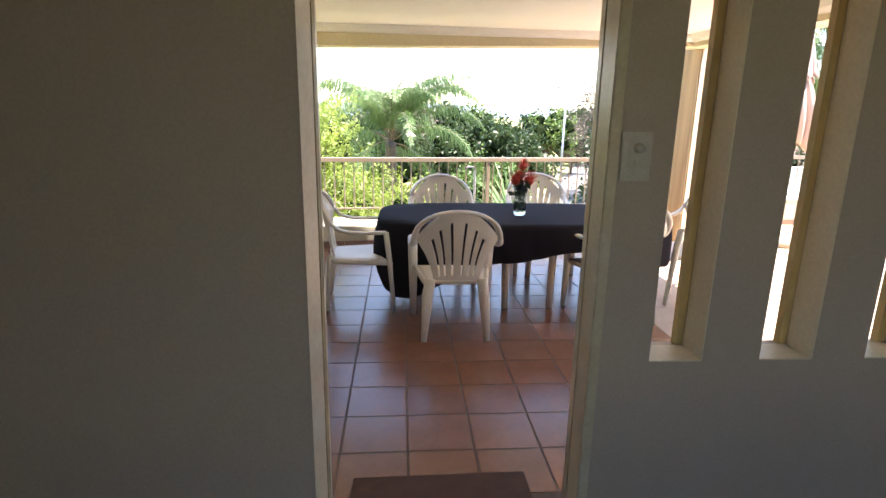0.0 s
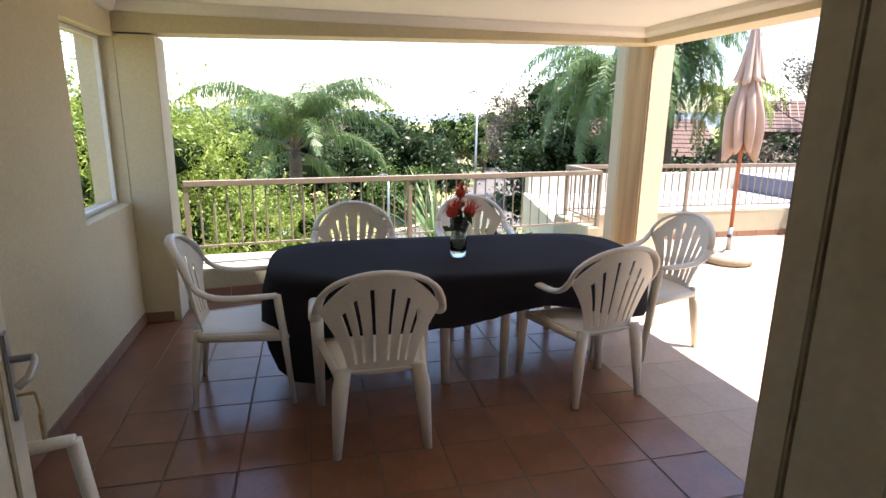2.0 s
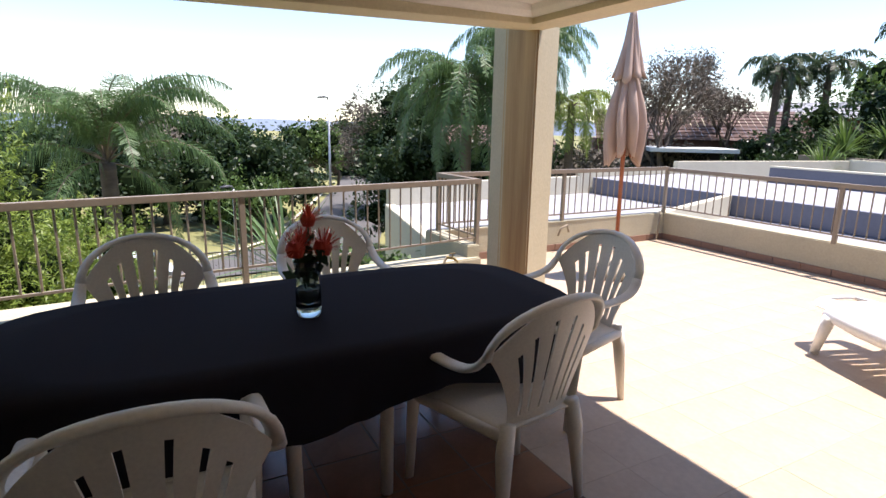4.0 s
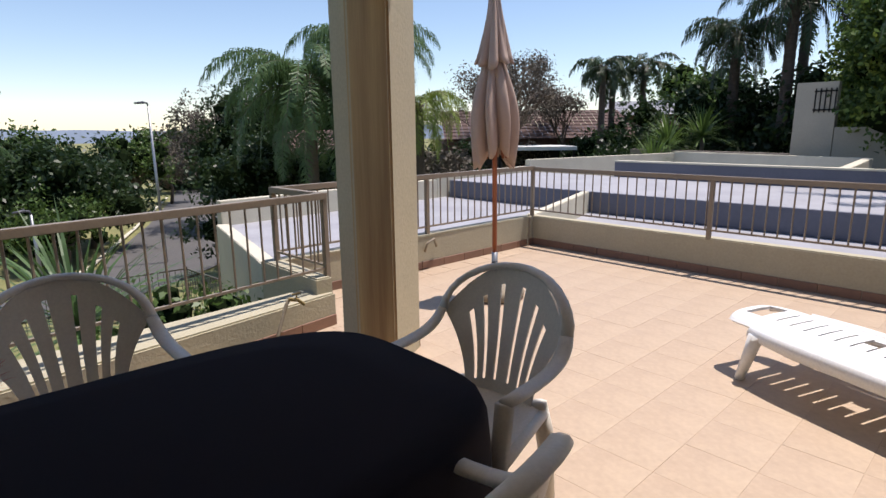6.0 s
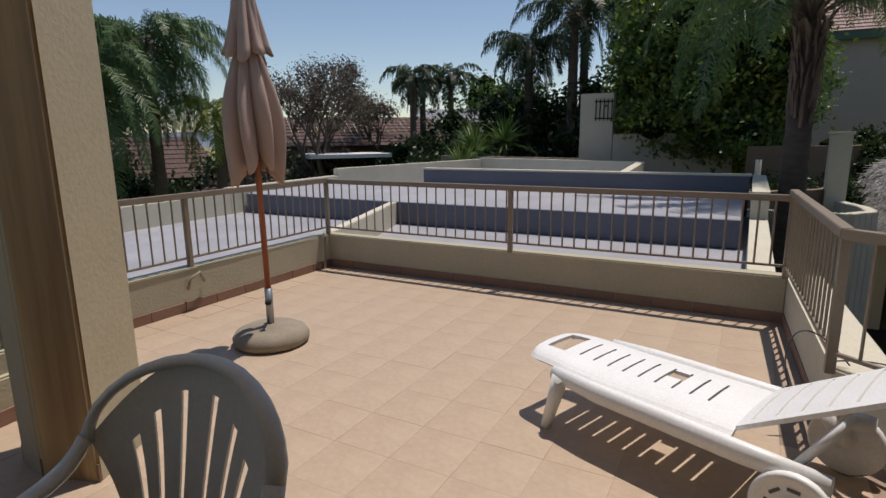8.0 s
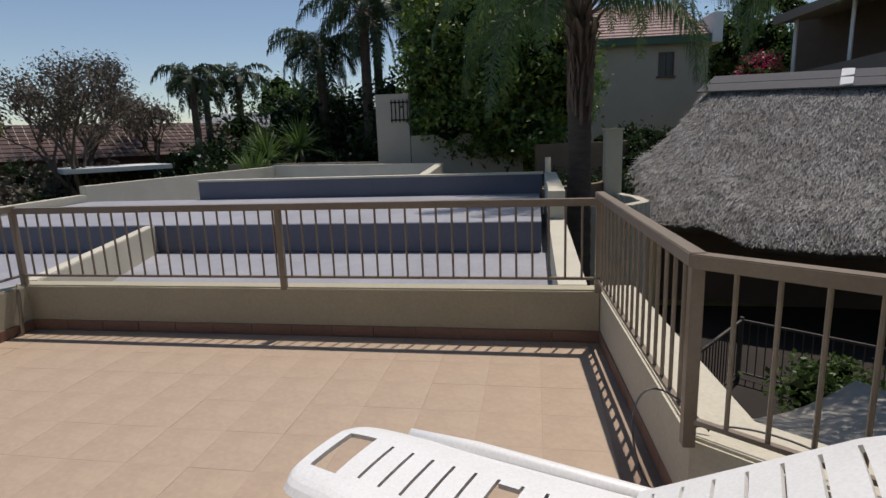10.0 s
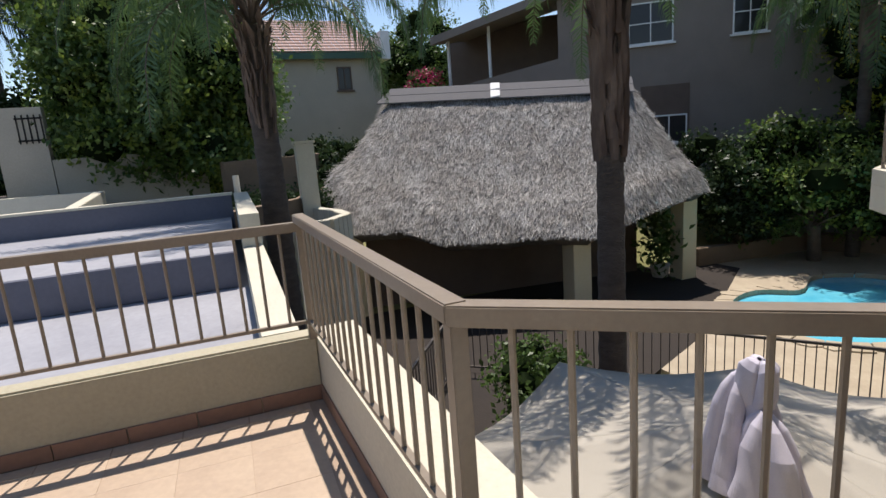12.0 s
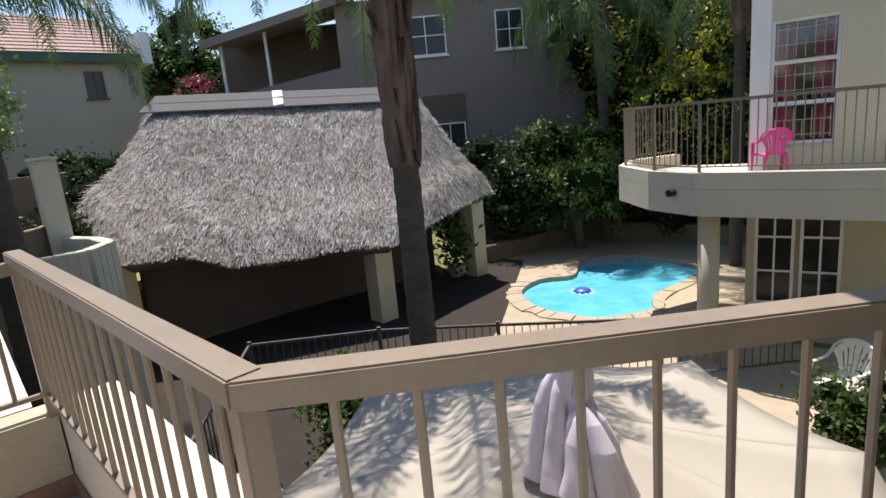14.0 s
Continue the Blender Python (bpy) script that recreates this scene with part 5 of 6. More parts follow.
for fx, z, ww in ((0.335, 4.0, 1.5), (0.66, 4.0, 1.05), (0.86, 4.0, 0.95)):
    window_unit(t, ww, 1.4, 2, 2, m @ pose(WB * fx, -0.02, z), M_WHITE)
# Flat dark panel stands in for the shade inside the garage opening.
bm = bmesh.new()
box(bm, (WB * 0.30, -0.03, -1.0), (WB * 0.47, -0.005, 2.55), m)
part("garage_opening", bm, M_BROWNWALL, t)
window_unit(t, 1.2, 1.0, 2, 1, m @ pose(WB * 0.40, -0.08, 0.5), M_WHITE)
m2 = facing(a, b)
WC = (Vector(b) - Vector(a)).length
bm = bmesh.new()
lo = [(0, 0.0, -3), (WC, 0.0, -3), (WC, 0.0, 3.85), (0, 0.0, 3.0)]
vs = [bm.verts.new(m2 @ Vector(p)) for p in lo] + [bm.verts.new(m2 @ (Vector(p) + Vector((0, 0.25, 0)))) for p in lo]
for f in ((0, 1, 2, 3), (7, 6, 5, 4), (0, 4, 5, 1), (1, 5, 6, 2), (2, 6, 7, 3), (3, 7, 4, 0)):
    bm.faces.new([vs[i] for i in f])
bmesh.ops.recalc_face_normals(bm, faces=bm.faces)
part("porch_parapet", bm, M_GREYWALL, t)
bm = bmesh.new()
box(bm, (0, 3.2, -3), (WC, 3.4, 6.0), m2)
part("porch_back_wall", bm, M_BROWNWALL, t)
bm = bmesh.new()
lo = [(WC * 0.15, -0.5, 4.9), (WC + 0.2, -0.5, 5.95), (WC + 0.2, 3.6, 6.4), (WC * 0.15, 3.6, 5.5)]
vs = [bm.verts.new(m2 @ Vector(p)) for p in lo] + [bm.verts.new(m2 @ (Vector(p) + Vector((0, 0, 0.3)))) for p in lo]
for f in ((0, 1, 2, 3), (7, 6, 5, 4), (0, 4, 5, 1), (1, 5, 6, 2), (2, 6, 7, 3), (3, 7, 4, 0)):
    bm.faces.new([vs[i] for i in f])
bmesh.ops.recalc_face_normals(bm, faces=bm.faces)
part("porch_roof", bm, M_GREYWALL, t)
for f in (0.22, 0.52):
    bm = bmesh.new()
    box(bm, (WC * f - 0.05, 0.3, 3.0), (WC * f + 0.05, 0.4, 5.25 + f), m2)
    part("post", bm, M_WHITE, t)
p = m2 @ Vector((WC * 0.10, -0.6, 0))
tree(p.x, p.y, 0.3, 4.1, 0.8, L_MID, 1800, 0.12, 170, "climbing shrub with pink blossom by the porch", name="climber", category="shrub", low=0.4, extra=(L_PINK, 0.9))

# brick houses and shed across the street side
M_BRICK = material("red_brown_brick", (0.20, 0.10, 0.075), 0.9, (0.13, 0.065, 0.05), scale=4, amount=0.7, fine=25, bump=0.3)
for (a, b, z0, z1, rise, mt, lab) in ((((27.5, 31.0), (38.0, 22.5), -3.0, 0.9, 2.0, M_REDTILE, "low brick house with a red tile roof behind bare trees")),
                                      (((40.0, 27.0), (45.0, 15.0), -1.0, 2.5, 1.2, M_GREYROOF, "distant house with a pale metal roof")),
                                      (((17.0, 33.0), (24.0, 30.0), -5.0, -0.6, 2.2, M_REDTILE, "small house with a red tile roof"))):
    t = thing("house", None, lab, "house")
    m = facing(a, b)
    wl = (Vector(b) - Vector(a)).length
    bm = bmesh.new()
    box(bm, (0, 0, z0 - 2), (wl, 6, z1), m)
    part("wall", bm, M_BRICK, t)
    roof_tiles(t, wl, 4.0, rise, z1, m, mt, 0.6, 9, 30)
    for fx in (0.25, 0.6):
        window_unit(t, 1.6, 1.2, 2, 1, m @ pose(wl * fx, -0.03, z1 - 1.9), M_WHITE)
t = thing("carport", pose(26.0, 22.0, -1.8, 0, 0, -40), "dark carport with a thin white roof edge", "carport")
bm = bmesh.new()
box(bm, (-2.2, 0, 2.2), (2.2, 3.5, 2.4))
part("roof", bm, M_WHITE, t)
bm = bmesh.new()
box(bm, (-2.1, 3.3, 0), (2.1, 3.4, 2.2))
part("back_wall", bm, M_DARK, t)
for k in range(2):
    bm = bmesh.new()
    box(bm, (-2.1 + 4.1 * k, 0.05, 0), (-2.0 + 4.1 * k, 0.15, 2.19))
    part("post", bm, M_DARK, t)


# ---- the wing with the balcony ----
def wing():
    t = thing("house_wing", None, "cream two-storey wing with rounded balcony and barred windows", "house wing")
    A, B = (8.15, -7.70), (3.6, -9.05)
    m = facing(A, B)
    L = (Vector(A) - Vector(B)).length
    bm = bmesh.new()
    W0, W1 = 0.30, 1.28
    box(bm, (0, 0, -3.1), (W0, 0.3, 4.6), m)
    part("wall", bm, M_CREAM2, t)
    bm = bmesh.new()
    box(bm, (W1, 0, -3.1), (L, 0.3, 4.6), m)
    box(bm, (W0, 0, -3.1), (W1, 0.3, 0.55), m)
    box(bm, (W0, 0, 2.62), (W1, 0.3, 4.6), m)
    box(bm, (0, 0.304, -3.1), (0.3, 5, 4.6), m)
    part("wall", bm, M_CREAM2, t)
    bm = bmesh.new()
    box(bm, (-0.012, -0.012, -0.1), (0.29, -0.003, 4.6), m)
    part("pier_face", bm, M_WHITE, t)
    wm = m @ pose((W0 + W1) / 2, 0.10, 0.55)
    wd = window_unit(t, W1 - W0, 2.07, 1, 3, wm, M_WHITE, M_CLEAR, bar=0.07)
    rn = random.Random(3)
    for k in range(7):
        x = -0.40 + 0.80 * k / 6
        for z0 in (0.1, 0.75, 1.45):
            part("burglar_bar", box(bmesh.new(), (x - 0.006, -0.05, z0), (x + 0.006, -0.038, z0 + rn.choice((0.3, 0.5, 0.55)))), M_STEEL, wd)
    for k in range(8):
        z = 0.15 + k * 0.25
        part("burglar_bar", box(bmesh.new(), (-0.42, -0.05, z), (0.42, -0.038, z + 0.012)), M_STEEL, wd)
    bm = bmesh.new()
    for s in (-1, 1):
        g = [[(s * (0.16 + 0.28 * i / 14), 0.10 + 0.03 * math.sin(i * 2.1), 0.05 + 1.95 * j / 4) for i in range(15)] for j in range(5)]
        sheet(bm, g, 0.004)
    part("curtain", bm, M_CURTAIN, wd, smooth=True)
    bm = bmesh.new()
    box(bm, (W0 + 0.01, 1.2, 0.0), (W1 + 0.6, 1.22, 3.0), m)
    part("room_back", bm, M_DARK, t)
    # lower windows
    for fx in (0.45, 1.15):
        window_unit(t, 0.62, 1.9, 2, 3, m @ pose(fx, -0.05, -2.35), M_WHITE)
    # a tall door frame further along
    bm = bmesh.new()
    box(bm, (W1 + 0.85, -0.04, 0.1), (W1 + 0.93, -0.003, 2.9), m)
    part("door_frame", bm, M_STEEL, t)
    bm = bmesh.new()
    tube(bm, [m @ Vector((W1 + 0.45, -0.02, 3.02)), m @ Vector((W1 + 0.45, -0.14, 3.02)), m @ Vector((W1 + 0.45, -0.16, 2.90))], [0.03, 0.03, 0.06], 8)
    part("wall_lamp", bm, M_BRASS, t)
    # balcony
    edge = [(3.6, -6.35), (5.7, -6.12), (8.25, -5.72), (9.2, -6.05), (10.3, -6.95), (10.75, -8.1), (10.3, -9.3), (8.4, -9.6), (3.6, -9.2)]
    bm = bmesh.new()
    prism(bm, edge[::-1], -0.38, 0.05)
    part("balcony_slab", bm, M_PALE, t)
    for a, b in zip(edge[:7], edge[1:7]):
        a, b = Vector((*a, 0)), Vector((*b, 0))
        d = b - a
        bm = bmesh.new()
        box(bm, (0, -0.20, 0.054), (d.length, 0.0, 0.31), pose(a.x, a.y, 0, 0, 0, math.degrees(math.atan2(d.y, d.x))))
        part("balcony_kerb", bm, M_PALE, t)
    bm = bmesh.new()
    p = Vector((8.62, -5.82, -0.02))
    tube(bm, [p + Vector((0, -0.1, 0)), p + Vector((0.06, 0.10, 0))], 0.06, 14)
    part("drain_pipe", bm, M_DARK, t)
    bm = bmesh.new()
    tube(bm, [(8.18, -6.12, -3.05), (8.18, -6.12, -0.384)], 0.17, 20)
    part("pillar", bm, M_CREAM2, t, smooth=True)
    r = thing("railing", None, "brown painted steel balustrade on the rounded balcony", "railing", "balcony railings")
    pts = [(3.6, -6.45), (5.7, -6.22), (8.22, -5.83), (9.13, -6.15), (10.18, -7.02), (10.6, -8.1), (10.2, -9.2)]
    for a, b in zip(pts, pts[1:]):
        rail_run(r, a, b, [1.0], top=1.42, low=0.40, foot=0.31, step=0.115, bar_height=0.985)
    return m, L


M_CREAM2 = material("warm_cream_plaster", (0.50, 0.46, 0.34), 0.8, (0.43, 0.39, 0.28), scale=1.2, amount=0.5, fine=40, bump=0.2)
M_CLEAR = material("clear_glass", (0.9, 0.9, 0.9), 0.02, bump=0, transmission=1.0)
BAR2 = bpy.data.meshes.new("tall_bar")
bm = bmesh.new()
tube(bm, [(0, 0, 0), (0, 0, 0.985)], 0.0085, 6)
bm.to_mesh(BAR2)
bm.free()
BAR2.materials.append(M_RAIL)
KEEP_BAR = BAR
BAR = BAR2
WM, WL = wing()
BAR = KEEP_BAR
M_PINK = material("magenta_plastic", (0.62, 0.03, 0.26), 0.4, scale=5, amount=0.4)
c = build_chair(WM @ pose(0.36, -0.42, 0.10, 0, 0, 20) @ Matrix.Scale(0.8, 4), "bright magenta plastic armchair on the balcony", M_PINK)
for x, y, a in ((5.2, -5.2, 30), (6.1, -5.5, -20), (4.6, -6.4, 80)):
    tagged(copy_thing(chair, pose(x, y, GZ, 0, 0, a)), "white plastic armchair in the shaded yard under the balcony")
p = (16.12, -7.67, -3.0)
t = thing("potted_plant", pose(p[0], p[1], GZ), "leafy plant in a white clay pot beside the shelter column", "potted plant")
bm = bmesh.new()
lathe(bm, [(0.0, 0.0), (0.20, 0.0), (0.26, 0.34), (0.28, 0.36), (0.25, 0.36), (0.23, 0.30), (0.0, 0.30)], 20)
part("pot", bm, M_WHITE, t, smooth=True)
rng = np.random.default_rng(9)
pp = rng.normal(size=(500, 3)) * np.array([0.28, 0.28, 0.55]) + np.array([0, 0, 1.15])
cards("foliage", pp, pp * 0, 0.22, L_MID, t, 12)


def fence(name, pts, top, label, step=0.13, base=GZ, group="pool fence"):
    f = thing(name, None, label, "fence", group)
    for a, b in zip(pts, pts[1:]):
        a3, b3 = Vector((*a, 0)), Vector((*b, 0))
        d = b3 - a3
        m = pose(a[0], a[1], base, 0, 0, math.degrees(math.atan2(d.y, d.x)))
        bm = bmesh.new()
        box(bm, (0, -0.02, top - 0.04), (d.length, 0.02, top), m)
        part("top_rail", bm, M_BLACKISH, f)
        bm = bmesh.new()
        box(bm, (0, -0.015, 0.12), (d.length, 0.015, 0.15), m)
        part("bottom_rail", bm, M_BLACKISH, f)
        bm = bmesh.new()
        box(bm, (-0.03, -0.03, 0), (0.03, 0.03, top + 0.04), m)
        part("post", bm, M_BLACKISH, f)
        bm = bmesh.new()
        nb = int(d.length / step)
        for k in range(1, nb):
            x = d.length * k / nb
            box(bm, (x - 0.008, -0.008, 0.15), (x + 0.008, 0.008, top - 0.04), m)
        part("infill", bm, M_BLACKISH, f, "thin dark vertical bars", kind="stuff")
    return f


M_BLACKISH = material("dark_fence_paint", (0.10, 0.085, 0.07), 0.5, scale=6, amount=0.5)
fence("pool_fence", [(13.19, -0.14), (11.87, -1.86), (10.35, -3.19), (8.15, -5.02), (6.9, -6.6)], 1.12, "dark painted steel pool fence along the paved yard")
fence("garden_fence", [(9.4, 2.6), (13.19, -0.14)], 1.12, "dark steel fence beside the steps")
fence("street_fence", [(-8, 21.0), (0.2, 20.6), (6.6, 20.2), (7.2, 14.0)], 1.4, "dark steel palisade fence along the street", 0.16, gz(1, 20.8), group="street fence")
t = thing("garden_steps", pose(9.8, 1.0, GZ, 0, 0, 0), "pale concrete garden stairs with open risers below the terrace", "steps")
for k in range(7):
    bm = bmesh.new()
    box(bm, (-0.50, k * 0.26, 0.50 + 0.18 * k), (0.50, k * 0.26 + 0.25, 0.57 + 0.18 * k), bevel=0.01)
    part("step", bm, M_PAVE, t)
for x in (-0.42, 0.42):
    bm = bmesh.new()
    prism(bm, [(-0.03, -0.12), (0.03, -0.12), (0.03, 1.8), (-0.03, 1.8)], 0.0, 0.12)
    for v in bm.verts:
        v.co.z += 0.375 + 0.69 * v.co.y if v.co.z > 0.05 else 0.0
        v.co.x += x
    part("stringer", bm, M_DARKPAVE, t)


# cream garden parasol below the terrace
def parasol():
    P = [(7.48, 1.99), (8.35, 0.59), (7.39, -0.8), (6.36, -1.4), (4.96, -0.72)]
    cx, cy = (6.24, 0.59)
    rim = [Vector((*p, -0.80)) for p in P]
    c = Vector((cx, cy, -0.35))
    more = []
    for p in (P[1], P[0]):
        more.append(Vector((2 * cx - p[0], 2 * cy - p[1], -0.80)))
    rim += [more[0] * 0.5 + rim[4] * 0.5 + Vector((-0.2, 0.3, 0)), Vector((5.3, 1.9, -0.8)), Vector((6.4, 2.5, -0.8))]
    t = thing("garden_parasol", None, "large cream garden parasol with shaded canvas panels", "parasol")
    bm = bmesh.new()
    n = len(rim)
    for i in range(n):
        a, b = rim[i], rim[(i + 1) % n]
        g = []
        for r in range(9):
            v = r / 8
            row = []
            for k in range(9):
                s = k / 8
                e = a.lerp(b, s)
                q = e.lerp(c, v)
                q.z -= 0.10 * math.sin(math.pi * s) * (1 - v) + 0.05 * math.sin(math.pi * v)
                row.append(q)
            g.append(row)
        sheet(bm, g, 0.006)
    part("canopy", bm, M_CANVAS, t, smooth=True)
    bm = bmesh.new()
    tube(bm, [(cx, cy, GZ), (cx, cy, -0.4)], 0.04, 10)
    part("pole", bm, M_WOOD, t, smooth=True)
    # cloth tied over the top
    k = thing("cloth_cover", None, "crumpled lavender-white cloth bundled and tied over the parasol's finial", "cloth")

    cx, cy = 5.95, 0.95

    def drape(prof, seed, dx=0.0, dy=0.0, lean=0.0, ridges=5):
        """Cloth that hangs in sharp folds from a peak."""
        fine = []
        for (r0, z0), (r1, z1) in zip(prof, prof[1:]):
            fine += [(r0 + (r1 - r0) * k / 4, z0 + (z1 - z0) * k / 4) for k in range(4)]
        fine.append(prof[-1])
        top = prof[0][1]
        rows = []
        for r, z in fine:
            row = []
            for q in range(97):
                a = 2 * math.pi * (q % 96) / 96
                twist = seed + 1.2 * noise.noise(Vector((math.cos(a), math.sin(a), z * 1.5 + seed)))
                ridge = abs(math.sin(a * ridges / 2 + twist)) ** 0.6
                small = 0.12 * noise.noise(Vector((math.cos(a) * 2.5, math.sin(a) * 2.5, z * 6 + seed)))
                rr = max(0.008, r * (0.62 + 0.55 * ridge + small))
                row.append((cx + dx + lean * (top - z) + rr * math.cos(a), cy + dy + 0.75 * rr * math.sin(a), z + 0.05 * (ridge - 0.5) * min(1, r / 0.1)))
            rows.append(row)
        bm = bmesh.new()
        sheet(bm, rows, 0.004)
        return bm

    part("gathered_top", drape([(0.02, 0.21), (0.055, 0.20), (0.085, 0.16), (0.095, 0.08), (0.10, 0.0), (0.085, -0.06)], 3.0, -0.05, 0.0, 0.10, 4), M_LAV, k)
    part("drape", drape([(0.01, 0.13), (0.06, 0.08), (0.11, 0.0), (0.15, -0.10), (0.18, -0.22), (0.20, -0.34), (0.22, -0.44), (0.25, -0.52)], 9.0, 0.04, 0.0, -0.04, 6), M_LAV, k)
    part("loose_fold", drape([(0.02, -0.02), (0.08, -0.10), (0.13, -0.22), (0.16, -0.36), (0.19, -0.50)], 14.0, -0.14, 0.06, -0.08, 5), M_LAV, k)


M_CANVAS = material("cream_canvas", (0.50, 0.46, 0.385), 0.85, (0.41, 0.375, 0.31), scale=2, amount=0.4, fine=200, bump=0.1, translucent=0.2)
M_LAV = material("lavender_grey_cloth", (0.60, 0.56, 0.62), 0.9, (0.48, 0.44, 0.50), scale=4, amount=0.6, fine=200, bump=0.15)
parasol()


# ---- street lamp and car ----
def street_lamp(x, y, top, label):
    t = thing("street_lamp", pose(x, y, gz(x, y)), label, "street lamp")
    h = top - gz(x, y)
    bm = bmesh.new()
    tube(bm, [(0, 0, 0), (0, 0, h - 0.1)], [0.10, 0.055], 10)
    part("pole", bm, M_STEEL, t, smooth=True)
    bm = bmesh.new()
    tube(bm, [(0, 0, h - 0.1), (-0.05, 0, h + 0.05), (-0.25, 0, h + 0.08)], [0.05, 0.05, 0.045], 8)
    tube(bm, [(-0.2, 0, h + 0.08), (-0.65, 0, h + 0.03)], [0.12, 0.08], 8, 0.6)
    part("lamp_head", bm, M_DARKGREY, t, smooth=True)


M_DARKGREY = material("dark_grey_metal", (0.09, 0.09, 0.10), 0.5)
street_lamp(10.6, 35.9, 3.05, "slender steel street lamp on the verge")
street_lamp(4.5, 33.0, -1.8, "short distant lamp post on the lawn")
t = thing("parked_car", pose(-0.9, 22.6, gz(-1, 22.6), 0, 0, 6), "white parked car half hidden by the garden plants", "car")
M_CARPAINT = material("white_car_paint", (0.72, 0.74, 0.76), 0.2, scale=2, amount=0.1, bump=0, coat=0.8)
M_TYRE = material("black_rubber", (0.02, 0.02, 0.02), 0.8)
bm = bmesh.new()
prof = [(-2.0, 0.35), (-2.05, 0.75), (-1.3, 0.90), (-0.9, 0.92), (1.3, 0.95), (1.95, 0.85), (2.0, 0.35)]
g = [[(x, y, z if abs(y) < 0.8 else z - 0.05) for x, z in prof] for y in (-0.85, -0.8, 0.8, 0.85)]
sheet(bm, g, 0.02)
box(bm, (-1.98, -0.84, 0.30), (1.96, 0.84, 0.70), bevel=0.08)
part("body", bm, M_CARPAINT, t, smooth=False)
bm = bmesh.new()
prism(bm, [(-1.1, -0.70), (1.5, -0.70), (1.5, 0.70), (-1.1, 0.70)], 0.88, 1.34, bevel=0.12)
part("cabin", bm, M_GLASS, t)
bm = bmesh.new()
prism(bm, [(-0.55, -0.64), (1.1, -0.64), (1.1, 0.64), (-0.55, 0.64)], 1.345, 1.41, bevel=0.03)
part("car_roof", bm, M_CARPAINT, t)
for wx in (-1.25, 1.3):
    for wy in (-0.84, 0.84):
        bm = bmesh.new()
        lathe(bm, [(0.0, -0.09), (0.28, -0.09), (0.31, -0.05), (0.31, 0.05), (0.28, 0.09), (0.0, 0.09)], 20)
        bm.transform(pose(wx, wy, 0.31, 90))
        part("wheel", bm, M_TYRE, t, smooth=True)


# ---- the door to the patio ----
t = thing("door_frame", None, "weathered cream painted door frame with worn edges", "door frame")
bm = bmesh.new()
prism(bm, [(-0.2345, 0.986), (-0.214, 1.06), (-0.2345, 1.06)], 0.0, 2.10)
part("jamb_face", bm, M_FRAME, t)
bm = bmesh.new()
box(bm, (-0.2345, 1.063, 0.0), (-0.212, 1.12, 2.10), bevel=0.004)
part("jamb", bm, M_WORN := material("worn_ochre_paint", (0.46, 0.38, 0.20), 0.6, (0.10, 0.07, 0.04), scale=14, amount=0.85, fine=70, bump=0.5, stretch=(1, 1, 0.25)), t)
bm = bmesh.new()
box(bm, (-0.2345, 1.123, 0.0), (-0.214, 1.158, 2.10), bevel=0.004)
part("stop", bm, M_FRAME, t)
bm = bmesh.new()
box(bm, (0.585, 1.36, 0.0), (0.598, 1.405, 2.10), bevel=0.003)
part("jamb", bm, M_FRAME, t)
bm = bmesh.new()
box(bm, (0.585, 1.25, 0.0), (0.62, 1.356, 2.10), bevel=0.004)
part("jamb_face", bm, M_FRAME, t)

t = thing("door_1", pose(-0.452, 1.535, 0, 0, 0, 104), "open cream panelled outer door with a lever handle and hanging keys", "door")
bm = bmesh.new()
box(bm, (0, -0.02, 0.01), (0.84, 0.02, 2.06), bevel=0.004)
for k in range(5):
    x = 0.04 + 0.17 * k
    box(bm, (x, -0.031, 0.12), (x + 0.12, -0.0205, 1.95), bevel=0.004)
part("leaf", bm, M_FRAME, t)
h = part("handle_plate", box(bmesh.new(), (0.76, -0.040, 0.94), (0.80, -0.0315, 1.16), bevel=0.004), M_STEEL, t)
bm = bmesh.new()
tube(bm, [(0.78, -0.032, 1.09), (0.78, -0.085, 1.09), (0.74, -0.092, 1.09), (0.68, -0.088, 1.08), (0.66, -0.07, 1.07)], 0.009, 8)
part("lever", bm, M_STEEL, h, smooth=True)
bm = bmesh.new()
tube(bm, [(0.78, -0.04, 1.0), (0.78, -0.075, 1.0)], 0.004, 6)
tube(bm, [(0.78, -0.075, 1.0), (0.78, -0.08, 0.95)], 0.003, 6)
box(bm, (0.765, -0.084, 0.88), (0.795, -0.076, 0.95), bevel=0.002)
part("keys", bm, M_BRASS, h)

M_PLATE = material("switch_plastic", (0.60, 0.58, 0.53), 0.4, scale=5, amount=0.2, bump=0.02)
t = thing("light_switch", None, "white dimmer switch plate on the grey wall", "light switch")
bm = bmesh.new()
box(bm, (0.625, 1.247, 1.43), (0.715, 1.257, 1.57), bevel=0.003)
part("plate", bm, M_PLATE, t)
bm = bmesh.new()
box(bm, (0.645, 1.242, 1.455), (0.70, 1.2465, 1.55), bevel=0.002)
part("inset", bm, M_PLATE, t)
bm = bmesh.new()
lathe(bm, [(0.0, 0.022), (0.012, 0.022), (0.015, 0.0)], 18)
bm.transform(pose(0.672, 1.241, 1.525, 90))
part("knob", bm, M_PLATE, t, smooth=True)
bm = bmesh.new()
box(bm, (0.662, 1.234, 1.468), (0.682, 1.2415, 1.492), bevel=0.002)
part("rocker", bm, M_PLATE, t)

M_SLIT = material("ochre_window_frame", (0.56, 0.42, 0.19), 0.55, (0.36, 0.25, 0.10), scale=9, amount=0.6, fine=70, bump=0.2, stretch=(1, 1, 0.3))
